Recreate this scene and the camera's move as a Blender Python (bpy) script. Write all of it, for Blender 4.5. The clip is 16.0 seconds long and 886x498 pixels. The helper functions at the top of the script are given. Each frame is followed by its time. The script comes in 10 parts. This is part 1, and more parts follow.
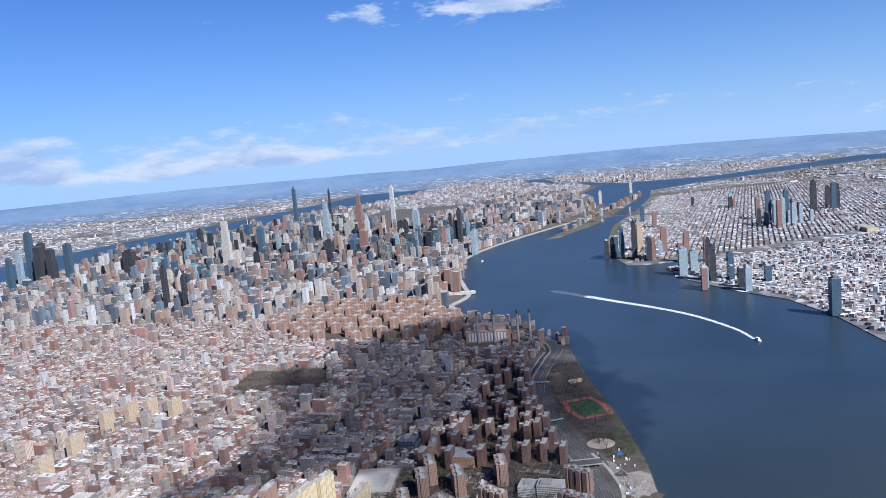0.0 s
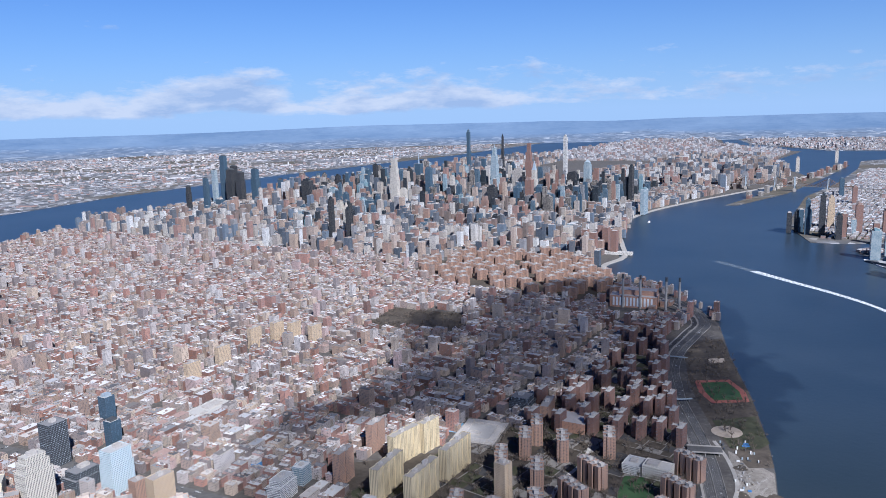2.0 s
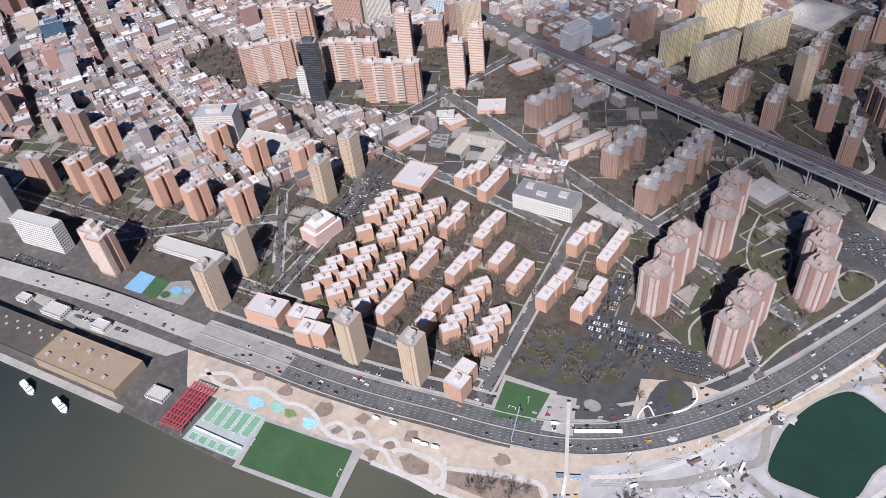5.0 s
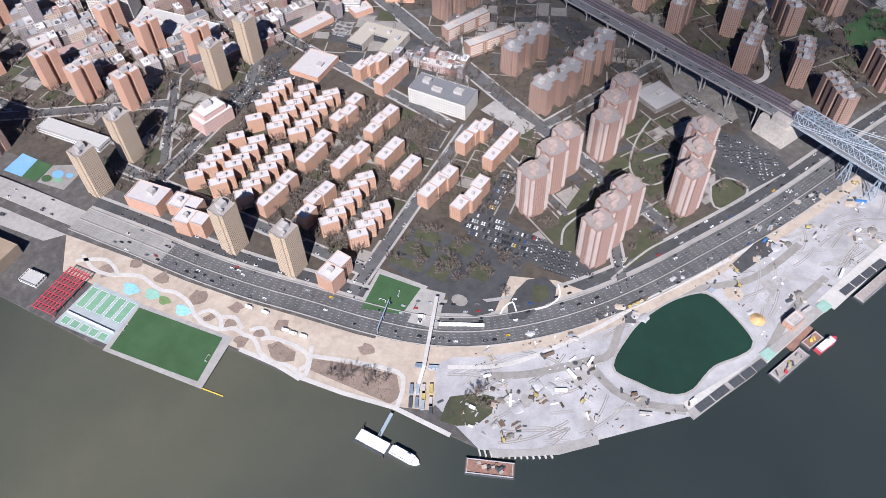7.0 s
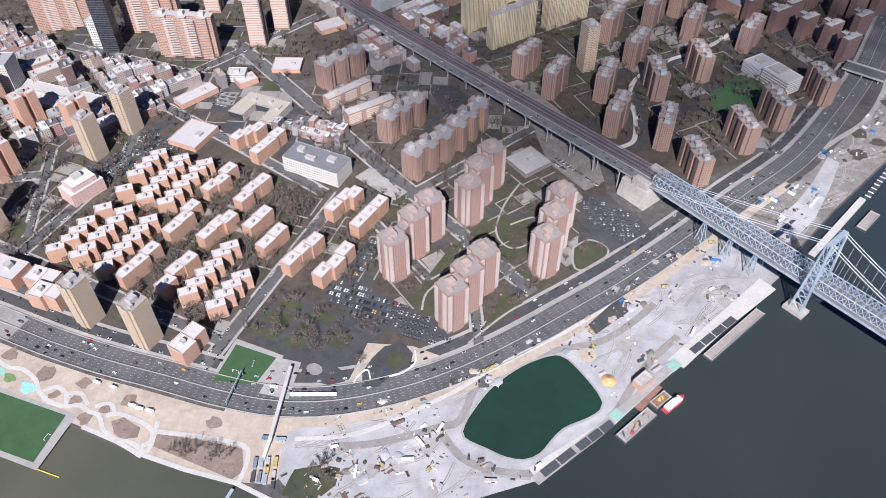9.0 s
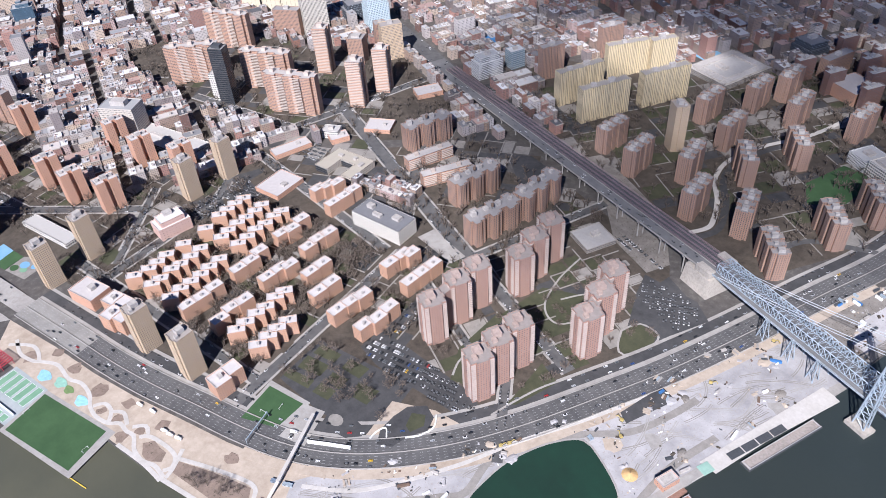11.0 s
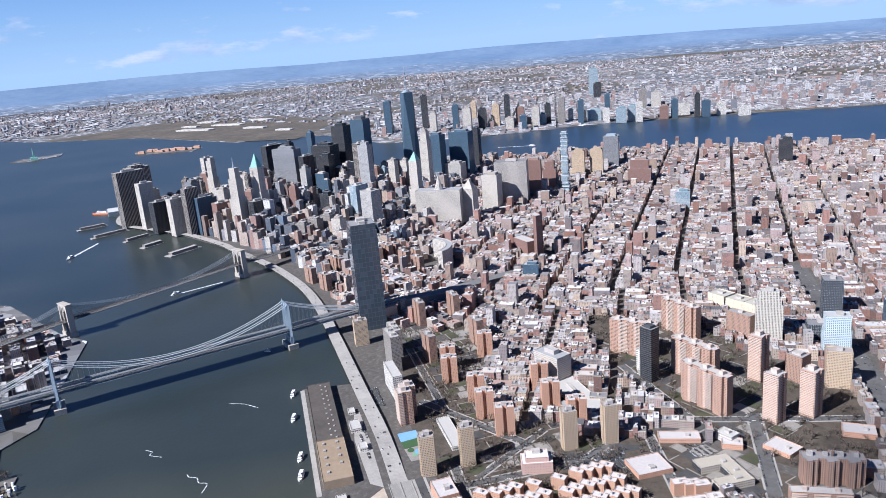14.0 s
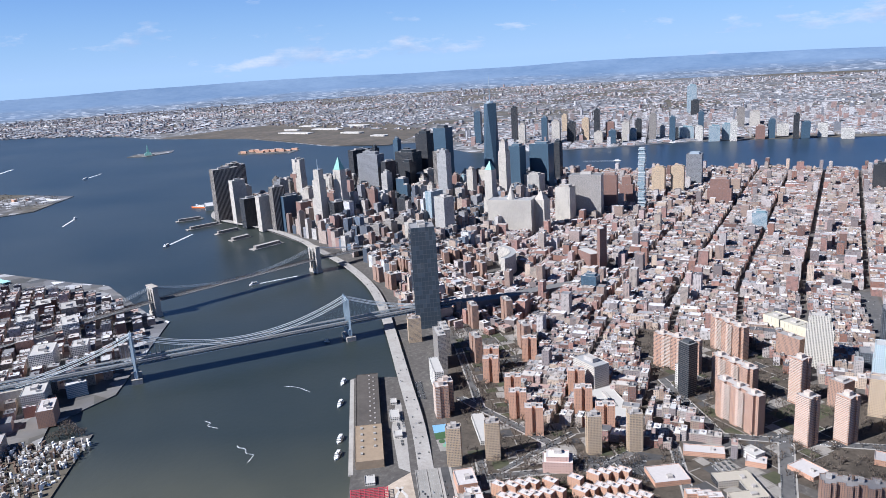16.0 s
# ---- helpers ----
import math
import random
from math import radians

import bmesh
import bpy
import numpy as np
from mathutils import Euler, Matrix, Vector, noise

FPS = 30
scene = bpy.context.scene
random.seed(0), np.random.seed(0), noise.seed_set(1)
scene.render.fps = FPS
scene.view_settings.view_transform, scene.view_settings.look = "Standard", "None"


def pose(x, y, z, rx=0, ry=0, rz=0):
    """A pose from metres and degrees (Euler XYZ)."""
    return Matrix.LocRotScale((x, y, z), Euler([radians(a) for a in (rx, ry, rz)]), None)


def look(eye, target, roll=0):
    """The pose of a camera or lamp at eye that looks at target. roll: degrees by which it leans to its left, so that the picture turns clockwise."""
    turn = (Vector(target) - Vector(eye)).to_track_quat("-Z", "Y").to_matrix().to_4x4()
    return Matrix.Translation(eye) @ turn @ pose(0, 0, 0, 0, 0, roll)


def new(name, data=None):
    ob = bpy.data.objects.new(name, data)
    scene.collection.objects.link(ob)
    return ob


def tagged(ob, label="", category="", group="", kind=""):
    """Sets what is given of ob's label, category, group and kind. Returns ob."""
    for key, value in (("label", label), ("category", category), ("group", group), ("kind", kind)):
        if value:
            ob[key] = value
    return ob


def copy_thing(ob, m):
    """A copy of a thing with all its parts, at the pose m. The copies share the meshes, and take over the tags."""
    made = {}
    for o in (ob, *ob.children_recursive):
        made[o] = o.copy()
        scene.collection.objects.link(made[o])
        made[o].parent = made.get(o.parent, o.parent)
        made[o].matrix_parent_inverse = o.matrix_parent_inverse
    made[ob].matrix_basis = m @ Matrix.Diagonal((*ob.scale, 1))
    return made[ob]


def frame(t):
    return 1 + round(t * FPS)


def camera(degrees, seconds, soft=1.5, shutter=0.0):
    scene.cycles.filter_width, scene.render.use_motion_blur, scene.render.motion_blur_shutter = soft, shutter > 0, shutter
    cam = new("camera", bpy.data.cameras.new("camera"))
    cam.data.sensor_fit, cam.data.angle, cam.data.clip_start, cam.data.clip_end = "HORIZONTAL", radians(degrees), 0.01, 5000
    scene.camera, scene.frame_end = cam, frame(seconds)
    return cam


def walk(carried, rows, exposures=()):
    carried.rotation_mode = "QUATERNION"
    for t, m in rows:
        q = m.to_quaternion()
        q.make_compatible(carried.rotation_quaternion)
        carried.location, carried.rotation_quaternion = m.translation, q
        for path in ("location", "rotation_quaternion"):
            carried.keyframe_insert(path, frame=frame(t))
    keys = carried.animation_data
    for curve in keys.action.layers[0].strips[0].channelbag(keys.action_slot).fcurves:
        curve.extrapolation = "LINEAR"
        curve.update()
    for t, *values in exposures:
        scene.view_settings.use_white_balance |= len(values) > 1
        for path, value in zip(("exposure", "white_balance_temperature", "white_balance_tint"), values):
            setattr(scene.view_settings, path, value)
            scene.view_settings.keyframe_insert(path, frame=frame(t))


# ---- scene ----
# The city is modelled at one quarter of its size, so that the horizon fits the lens's reach.
# All numbers below are true metres (x east, y north, z above the river); K brings them to the model.
K = 0.25
cam = camera(61.17, 16.0, 0.6)
# seconds, eye, aim, roll
FLIGHT = (
    (0.0, (-105.9, -377.0, 644.5), (71.4, 599.3, 520.4), -5.17),
    (0.5, (-79.3, -367.3, 645.1), (38.6, 618.2, 522.9), -3.74),
    (1.0, (-53.7, -361.2, 645.0), (1.2, 629.3, 519.0), -2.67),
    (1.5, (-28.1, -355.4, 645.1), (-27.1, 634.9, 506.5), -2.05),
    (2.0, (-0.6, -346.6, 643.1), (-62.7, 635.2, 463.7), -1.61),
    (2.5, (26.5, -336.3, 643.6), (-101.9, 624.1, 396.3), -1.59),
    (3.0, (55.6, -329.9, 645.4), (-147.4, 589.7, 309.0), -2.09),
    (3.5, (82.7, -322.4, 645.1), (-207.0, 529.0, 207.9), -3.55),
    (4.0, (108.8, -315.6, 639.1), (-258.9, 457.3, 121.9), -4.96),
    (4.5, (130.9, -305.8, 636.0), (-295.5, 369.4, 34.0), -5.98),
    (5.0, (156.3, -298.9, 632.3), (-299.0, 292.2, -33.6), -6.56),
    (5.2, (165.4, -295.4, 631.0), (-294.0, 271.0, -53.3), -6.75),
    (7.3, (244.0, -244.9, 635.4), (-101.7, 289.7, -135.8), -1.03),
    (7.5, (253.6, -239.2, 637.0), (-85.2, 306.3, -129.5), -0.78),
    (8.0, (277.8, -224.6, 639.1), (-53.4, 347.2, -111.4), -0.49),
    (8.5, (301.5, -208.8, 639.5), (-35.2, 380.5, -94.9), -0.55),
    (8.7, (311.8, -201.6, 639.9), (-28.6, 395.4, -86.6), -0.37),
    (10.8, (404.5, -135.8, 639.2), (-87.5, 434.6, -18.5), -3.25),
    (11.0, (415.4, -128.1, 640.7), (-113.8, 418.4, -8.3), -4.13),
    (11.5, (440.7, -108.5, 642.7), (-197.2, 360.7, 32.0), -6.46),
    (12.0, (468.6, -87.5, 644.8), (-282.4, 284.4, 99.2), -7.95),
    (12.5, (490.2, -65.1, 643.3), (-350.7, 222.6, 184.9), -7.74),
    (13.0, (511.5, -42.7, 640.0), (-396.1, 167.3, 276.4), -6.96),
    (13.5, (528.2, -23.3, 634.9), (-413.1, 121.9, 330.4), -6.01),
    (14.0, (544.9, -1.8, 632.3), (-413.5, 95.8, 364.2), -4.99),
    (14.5, (563.3, 20.0, 631.5), (-403.2, 88.6, 383.9), -4.29),
    (15.0, (581.7, 39.6, 631.1), (-387.9, 82.5, 390.5), -4.02),
    (15.5, (601.0, 60.3, 631.4), (-369.4, 69.9, 390.1), -3.83),
    (16.0, (616.8, 81.6, 629.9), (-352.3, 55.2, 384.3), -3.61),
)
EXPOSURES = ((0, 0.68, 5350, 10), (2.5, 0.56, 5260, 12), (5, 0.58, 5520, 14.5), (7.5, 0.73, 5480, 14), (11, 0.72, 5480, 15), (13.5, 0.77, 5390, 12.5), (16, 0.74, 5420, 10.5))
walk(cam, [(t, look(Vector(e) * K, Vector(a) * K, r)) for t, e, a, r in FLIGHT], EXPOSURES)

# ---------------------------------------------------------------- sky and sun
SUN_AZ, SUN_EL = 155.0, 41.0
world = bpy.data.worlds.new("sky")
scene.world = world
world.use_nodes = True
wn, wl = world.node_tree.nodes, world.node_tree.links
wn.clear()
w_out, w_bg, w_sky = wn.new("ShaderNodeOutputWorld"), wn.new("ShaderNodeBackground"), wn.new("ShaderNodeTexSky")
w_sky.sky_type, w_sky.sun_disc = "NISHITA", False
w_sky.sun_elevation, w_sky.sun_rotation = radians(SUN_EL), radians(SUN_AZ)
w_sky.altitude, w_sky.air_density, w_sky.dust_density, w_sky.ozone_density = 600, 1.0, 0.15, 5.0
w_bg.inputs["Strength"].default_value = 0.050


def wmath(op, a, b=None, c=None):
    nd = wn.new("ShaderNodeMath")
    nd.operation = op
    for k, v in enumerate((a, b, c)):
        if v is None:
            continue
        if isinstance(v, (int, float)):
            nd.inputs[k].default_value = v
        else:
            wl.new(v, nd.inputs[k])
    return nd.outputs[0]


w_tc, w_sep, w_map, w_noise = (wn.new("ShaderNode" + n) for n in ("TexCoord", "SeparateXYZ", "Mapping", "TexNoise"))
wl.new(w_tc.outputs["Generated"], w_sep.inputs[0])
w_el = w_sep.outputs["Z"]
w_map.inputs["Scale"].default_value = (1, 1, 3.4)
wl.new(w_tc.outputs["Generated"], w_map.inputs["Vector"])
wl.new(w_map.outputs[0], w_noise.inputs["Vector"])
# the same clouds a little higher up, for their grey undersides
w_map_up, w_noise_up = wn.new("ShaderNodeMapping"), wn.new("ShaderNodeTexNoise")
w_map_up.inputs["Scale"].default_value, w_map_up.inputs["Location"].default_value = (1, 1, 3.4), (0, 0, 0.045)
wl.new(w_tc.outputs["Generated"], w_map_up.inputs["Vector"])
wl.new(w_map_up.outputs[0], w_noise_up.inputs["Vector"])
for nd in (w_noise, w_noise_up):
    nd.inputs["Scale"].default_value, nd.inputs["Detail"].default_value, nd.inputs["Roughness"].default_value = 10, 9, 0.62
# a bank of low cloud above the horizon, thinning out upwards, broken along its length
w_band = wmath("MULTIPLY", wmath("SMOOTH_MIN", wmath("MULTIPLY", wmath("ADD", w_el, 0.004), 70), 1, 0.3), wmath("SUBTRACT", 1, wmath("MULTIPLY", w_el, 11)))
w_band = wmath("MAXIMUM", w_band, 0)
w_az = wmath("ARCTAN2", w_sep.outputs["X"], w_sep.outputs["Y"])
w_more = wmath("MULTIPLY_ADD", wmath("MAXIMUM", wmath("COSINE", wmath("MULTIPLY", wmath("ADD", w_az, 0.42), 1.9)), 0), 0.27, 0.19)
w_cover = wmath("MULTIPLY", wmath("SUBTRACT", wmath("MULTIPLY_ADD", w_band, w_more, w_noise.outputs["Fac"]), 0.68), 6)
# the single bright cloud higher up to the north
BIG_AZ, BIG_EL = 0.215, 0.182
w_da = wmath("POWER", wmath("ABSOLUTE", wmath("DIVIDE", wmath("SUBTRACT", w_az, BIG_AZ), 0.16)), 2)
w_de = wmath("POWER", wmath("ABSOLUTE", wmath("DIVIDE", wmath("SUBTRACT", w_el, BIG_EL), 0.019)), 2)
w_big = wmath("SUBTRACT", wmath("MULTIPLY_ADD", w_noise.outputs["Fac"], 5.0, -1.75), wmath("ADD", w_da, w_de))
w_all = wmath("MINIMUM", wmath("MAXIMUM", wmath("MAXIMUM", w_cover, wmath("MULTIPLY", w_big, 1.6)), 0), 0.9)
w_mix = wn.new("ShaderNodeMix")
w_mix.data_type = "RGBA"
w_tone = wn.new("ShaderNodeMix")
w_tone.data_type = "RGBA"
w_tone.inputs["A"].default_value, w_tone.inputs["B"].default_value = (9.4, 9.5, 10.0, 1), (5.0, 6.3, 8.6, 1)
wl.new(wmath("MINIMUM", wmath("MAXIMUM", wmath("MULTIPLY", wmath("SUBTRACT", w_noise_up.outputs["Fac"], 0.44), 4.5), 0), 0.9), w_tone.inputs["Factor"])
wl.new(w_tone.outputs["Result"], w_mix.inputs["B"])
wl.new(w_all, w_mix.inputs["Factor"])
# the air whitens to a pale blue towards the horizon
w_pale = wn.new("ShaderNodeMix")
w_pale.data_type = "RGBA"
w_pale.inputs["B"].default_value = (6.0, 7.9, 10.5, 1)
wl.new(wmath("MULTIPLY", wmath("POWER", 2.718, wmath("MULTIPLY", wmath("MAXIMUM", w_el, 0), -9.0)), 0.92), w_pale.inputs["Factor"])
w_deep = wn.new("ShaderNodeMix")
w_deep.data_type, w_deep.blend_type = "RGBA", "MULTIPLY"
w_deep.inputs["Factor"].default_value = 1.0
w_deep.inputs["B"].default_value = (0.46, 0.74, 1.15, 1)
wl.new(w_sky.outputs[0], w_deep.inputs["A"])
# the unseen sky overhead is darkened so that less fill reaches the shadows
w_zen = wn.new("ShaderNodeMix")
w_zen.data_type, w_zen.blend_type = "RGBA", "MULTIPLY"
w_zen.inputs["B"].default_value = (0.24, 0.27, 0.32, 1)
wl.new(wmath("MINIMUM", wmath("MAXIMUM", wmath("MULTIPLY", wmath("SUBTRACT", w_el, 0.28), 2.4), 0), 1), w_zen.inputs["Factor"])
wl.new(w_deep.outputs["Result"], w_zen.inputs["A"])
wl.new(w_zen.outputs["Result"], w_pale.inputs["A"])
wl.new(w_pale.outputs["Result"], w_mix.inputs["A"])
wl.new(w_mix.outputs["Result"], w_bg.inputs["Color"])
wl.new(w_bg.outputs[0], w_out.inputs[0])

sun = new("sun", bpy.data.lights.new("sun", "SUN"))
sun.data.energy, sun.data.angle, sun.data.color = 5.0, radians(0.53), (1.0, 0.905, 0.79)
sun.matrix_world = look((0, 0, 0), (-math.sin(radians(SUN_AZ)) * math.cos(radians(SUN_EL)), -math.cos(radians(SUN_AZ)) * math.cos(radians(SUN_EL)), -math.sin(radians(SUN_EL))))

# ---------------------------------------------------------------- materials
class Nodes:
    """A small builder for node materials; places are in true metres."""

    def __init__(self, name):
        self.mat = bpy.data.materials.new(name)
        self.mat.use_nodes = True
        self.t = self.mat.node_tree
        self.bsdf = self.t.nodes["Principled BSDF"]
        self.pos_cache = None

    def put(self, sock, v):
        if isinstance(v, (int, float)):
            sock.default_value = v
        elif isinstance(v, tuple):
            sock.default_value = (*v, 1) if len(sock.default_value) == 4 and len(v) == 3 else v
        else:
            self.t.links.new(v, sock)

    def m(self, op, a, b=None, c=None):
        nd = self.t.nodes.new("ShaderNodeMath")
        nd.operation = op
        for k, v in enumerate((a, b, c)):
            if v is not None:
                self.put(nd.inputs[k], v)
        return nd.outputs[0]

    def pos(self):
        if self.pos_cache is None:
            g = self.t.nodes.new("ShaderNodeNewGeometry")
            sc = self.t.nodes.new("ShaderNodeVectorMath")
            sc.operation = "SCALE"
            sc.inputs["Scale"].default_value = 1 / K
            self.t.links.new(g.outputs["Position"], sc.inputs[0])
            self.geo = g
            self.pos_cache = sc.outputs[0]
        return self.pos_cache

    def split(self, v):
        nd = self.t.nodes.new("ShaderNodeSeparateXYZ")
        self.t.links.new(v, nd.inputs[0])
        return nd.outputs

    def noise(self, size, detail=4, rough=0.6, out="Fac", stretch=None):
        nd = self.t.nodes.new("ShaderNodeTexNoise")
        nd.inputs["Scale"].default_value = 1 / size
        nd.inputs["Detail"].default_value, nd.inputs["Roughness"].default_value = detail, rough
        p = self.pos()
        if stretch:
            mp = self.t.nodes.new("ShaderNodeMapping")
            mp.inputs["Scale"].default_value = stretch
            mp.inputs["Rotation"].default_value = (0, 0, 0)
            self.t.links.new(p, mp.inputs["Vector"])
            p = mp.outputs[0]
        self.t.links.new(p, nd.inputs["Vector"])
        return nd.outputs[out]

    def voronoi(self, size, out="Color", feature="F1", rnd=1.0):
        nd = self.t.nodes.new("ShaderNodeTexVoronoi")
        nd.feature = feature
        nd.inputs["Scale"].default_value, nd.inputs["Randomness"].default_value = 1 / size, rnd
        self.t.links.new(self.pos(), nd.inputs["Vector"])
        return nd.outputs[out]

    def ramp(self, fac, stops, kind="LINEAR"):
        nd = self.t.nodes.new("ShaderNodeValToRGB")
        nd.color_ramp.interpolation = kind
        els = nd.color_ramp.elements
        while len(els) < len(stops):
            els.new(0.5)
        for e, (p, c) in zip(els, stops):
            e.position, e.color = p, (*c, 1)
        self.put(nd.inputs[0], fac)
        return nd.outputs[0]

    def mix(self, fac, a, b, kind="MIX"):
        nd = self.t.nodes.new("ShaderNodeMix")
        nd.data_type, nd.blend_type = "RGBA", kind
        for k, v in (("Factor", fac), ("A", a), ("B", b)):
            self.put(nd.inputs[k], v)
        return nd.outputs["Result"]

    def bump(self, h, strength=0.3, dist=0.3):
        nd = self.t.nodes.new("ShaderNodeBump")
        nd.inputs["Strength"].default_value, nd.inputs["Distance"].default_value = strength, dist * K
        self.put(nd.inputs["Height"], h)
        self.t.links.new(nd.outputs[0], self.bsdf.inputs["Normal"])

    def done(self, color, rough=0.8, metal=0.0, spec=0.5):
        for key, v in (("Base Color", color), ("Roughness", rough), ("Metallic", metal), ("Specular IOR Level", spec)):
            self.put(self.bsdf.inputs[key], v)
        return self.mat


def palette(colors):
    return [(k / len(colors), c) for k, c in enumerate(colors)]


def plain(name, color, rough=0.7, metal=0.0, var=0.25, size=3.0):
    """Paint, metal or stone with two scales of wear."""
    n = Nodes(name)
    v = n.m("ADD", n.m("MULTIPLY", n.noise(size), 0.6), n.m("MULTIPLY", n.noise(size * 9, 3), 0.4))
    dark, light = tuple(c * (1 - var) for c in color), tuple(min(1, c * (1 + var)) for c in color)
    return n.done(n.ramp(v, [(0.3, dark), (0.7, light)]), rough, metal)


def facade(name, walls, roofs, bay=2.9, floor=3.1, win=(0.28, 0.72), sill=(0.28, 0.76), glass=(0.075, 0.075, 0.08), seed="island", gloss=0.3, roof_dirt=0.35, spandrel=None, metal=0.0, lit=2.4):
    """Walls with rows of windows and a weathered flat roof; colour by building."""
    n = Nodes(name)
    p = n.pos()
    x, y, z = n.split(p)
    nx, ny, nz = n.split(n.geo.outputs["True Normal"])
    u = n.m("SUBTRACT", n.m("MULTIPLY", nx, y), n.m("MULTIPLY", ny, x))
    if seed == "island":
        r = n.geo.outputs["Random Per Island"]
    else:
        r = n.t.nodes.new("ShaderNodeObjectInfo").outputs["Random"]
    r2 = n.m("FRACT", n.m("MULTIPLY", r, 37.17))
    r3 = n.m("FRACT", n.m("MULTIPLY", r, 113.7))
    wall = n.ramp(r, palette(walls), "CONSTANT") if len(walls) > 1 else walls[0]
    bayn = n.m("MULTIPLY_ADD", r3, bay * 0.5, bay * 0.8) if seed == "island" else bay
    cu, cz = n.m("DIVIDE", u, bayn), n.m("DIVIDE", z, floor)
    fu, fz = n.m("FRACT", cu), n.m("FRACT", cz)
    inside = n.m("MULTIPLY", n.m("MULTIPLY", n.m("GREATER_THAN", fu, win[0]), n.m("LESS_THAN", fu, win[1])), n.m("MULTIPLY", n.m("GREATER_THAN", fz, sill[0]), n.m("LESS_THAN", fz, sill[1])))
    upright = n.m("LESS_THAN", n.m("ABSOLUTE", nz), 0.4)
    inside = n.m("MULTIPLY", inside, upright)
    wn_ = n.t.nodes.new("ShaderNodeTexWhiteNoise")
    cmb = n.t.nodes.new("ShaderNodeCombineXYZ")
    n.put(cmb.inputs[0], n.m("FLOOR", cu)), n.put(cmb.inputs[1], n.m("FLOOR", cz)), n.put(cmb.inputs[2], r)
    n.t.links.new(cmb.outputs[0], wn_.inputs["Vector"])
    g = n.mix(n.m("GREATER_THAN", wn_.outputs["Value"], 0.8), glass, tuple(min(1, c * lit + 0.01 * (lit - 1)) for c in glass))
    grime = n.noise(6, 5, 0.65)
    wall = n.mix(n.m("MULTIPLY", grime, 0.5), wall, n.mix(1.0, wall, (0.62, 0.58, 0.55), "MULTIPLY"))
    if spandrel:
        wall = n.mix(n.m("MULTIPLY", n.m("LESS_THAN", fz, sill[0]), upright), wall, spandrel)
    side = n.mix(inside, wall, g)
    roof = n.ramp(r2, palette(roofs), "CONSTANT") if len(roofs) > 1 else roofs[0]
    roof = n.mix(n.m("MULTIPLY", n.noise(4.5, 5, 0.7), roof_dirt * 1.6), roof, n.mix(1.0, roof, (0.45, 0.44, 0.43), "MULTIPLY"))
    col = n.mix(n.m("GREATER_THAN", nz, 0.4), side, roof)
    rough = n.m("SUBTRACT", 0.85, n.m("MULTIPLY", inside, 0.85 - gloss))
    return n.done(col, rough, n.m("MULTIPLY", upright, metal) if metal else 0.0, 0.4)


BRICKS = [(0.34, 0.185, 0.13), (0.44, 0.33, 0.24), (0.50, 0.43, 0.34), (0.22, 0.13, 0.10), (0.46, 0.40, 0.33), (0.40, 0.24, 0.19), (0.52, 0.48, 0.43), (0.40, 0.30, 0.23), (0.66, 0.63, 0.58), (0.26, 0.22, 0.20), (0.50, 0.29, 0.22), (0.34, 0.30, 0.28), (0.68, 0.56, 0.42)]
ROOFS = [(0.60, 0.59, 0.58), (0.36, 0.36, 0.37), (0.72, 0.71, 0.71), (0.13, 0.13, 0.14), (0.50, 0.46, 0.43), (0.78, 0.78, 0.79), (0.22, 0.20, 0.19), (0.50, 0.50, 0.52), (0.44, 0.31, 0.27), (0.62, 0.57, 0.53), (0.26, 0.26, 0.27)]
STONE = [(0.55, 0.50, 0.44), (0.34, 0.28, 0.24), (0.58, 0.54, 0.49), (0.24, 0.17, 0.14), (0.13, 0.14, 0.16), (0.20, 0.155, 0.13), (0.42, 0.37, 0.32), (0.10, 0.12, 0.15), (0.48, 0.38, 0.31), (0.07, 0.09, 0.12), (0.68, 0.66, 0.63), (0.36, 0.22, 0.18), (0.16, 0.20, 0.25), (0.30, 0.29, 0.29)]
BRICKS = [(r * 0.86, g * 0.84, b * 0.89) for r, g, b in BRICKS + [(0.60, 0.55, 0.50), (0.46, 0.37, 0.31), (0.58, 0.45, 0.40)]]
STONE = [(r * 0.97, g, min(1, b * 1.05)) for r, g, b in STONE]
M_TENEMENT = facade("tenement_brick", BRICKS, ROOFS)
M_TENEMENT_ONE = facade("tenement_brick_single", BRICKS, ROOFS, seed="object")
M_MID = facade("midrise_masonry", STONE + [(0.46, 0.36, 0.29), (0.36, 0.24, 0.19)], [(0.34, 0.34, 0.35), (0.16, 0.16, 0.17), (0.52, 0.51, 0.50), (0.24, 0.22, 0.21), (0.62, 0.61, 0.60), (0.12, 0.12, 0.13), (0.42, 0.38, 0.35)], 3.2, 3.4)
M_FAR = facade("far_town", [(0.36, 0.33, 0.32), (0.50, 0.48, 0.48), (0.27, 0.22, 0.21), (0.62, 0.61, 0.62), (0.24, 0.25, 0.28), (0.40, 0.28, 0.25)], [(0.40, 0.41, 0.43), (0.24, 0.25, 0.28), (0.74, 0.75, 0.78), (0.15, 0.16, 0.18), (0.30, 0.27, 0.27), (0.52, 0.52, 0.54), (0.24, 0.25, 0.29), (0.80, 0.81, 0.84)], 3.4, 3.4)
M_GLASS_BLUE = facade("blue_glass_tower", [(0.09, 0.135, 0.19), (0.06, 0.095, 0.14), (0.14, 0.19, 0.24)], [(0.35, 0.35, 0.36), (0.5, 0.5, 0.5)], 1.6, 3.9, (0.10, 0.92), (0.22, 0.95), (0.05, 0.085, 0.12), gloss=0.12, lit=1.5)
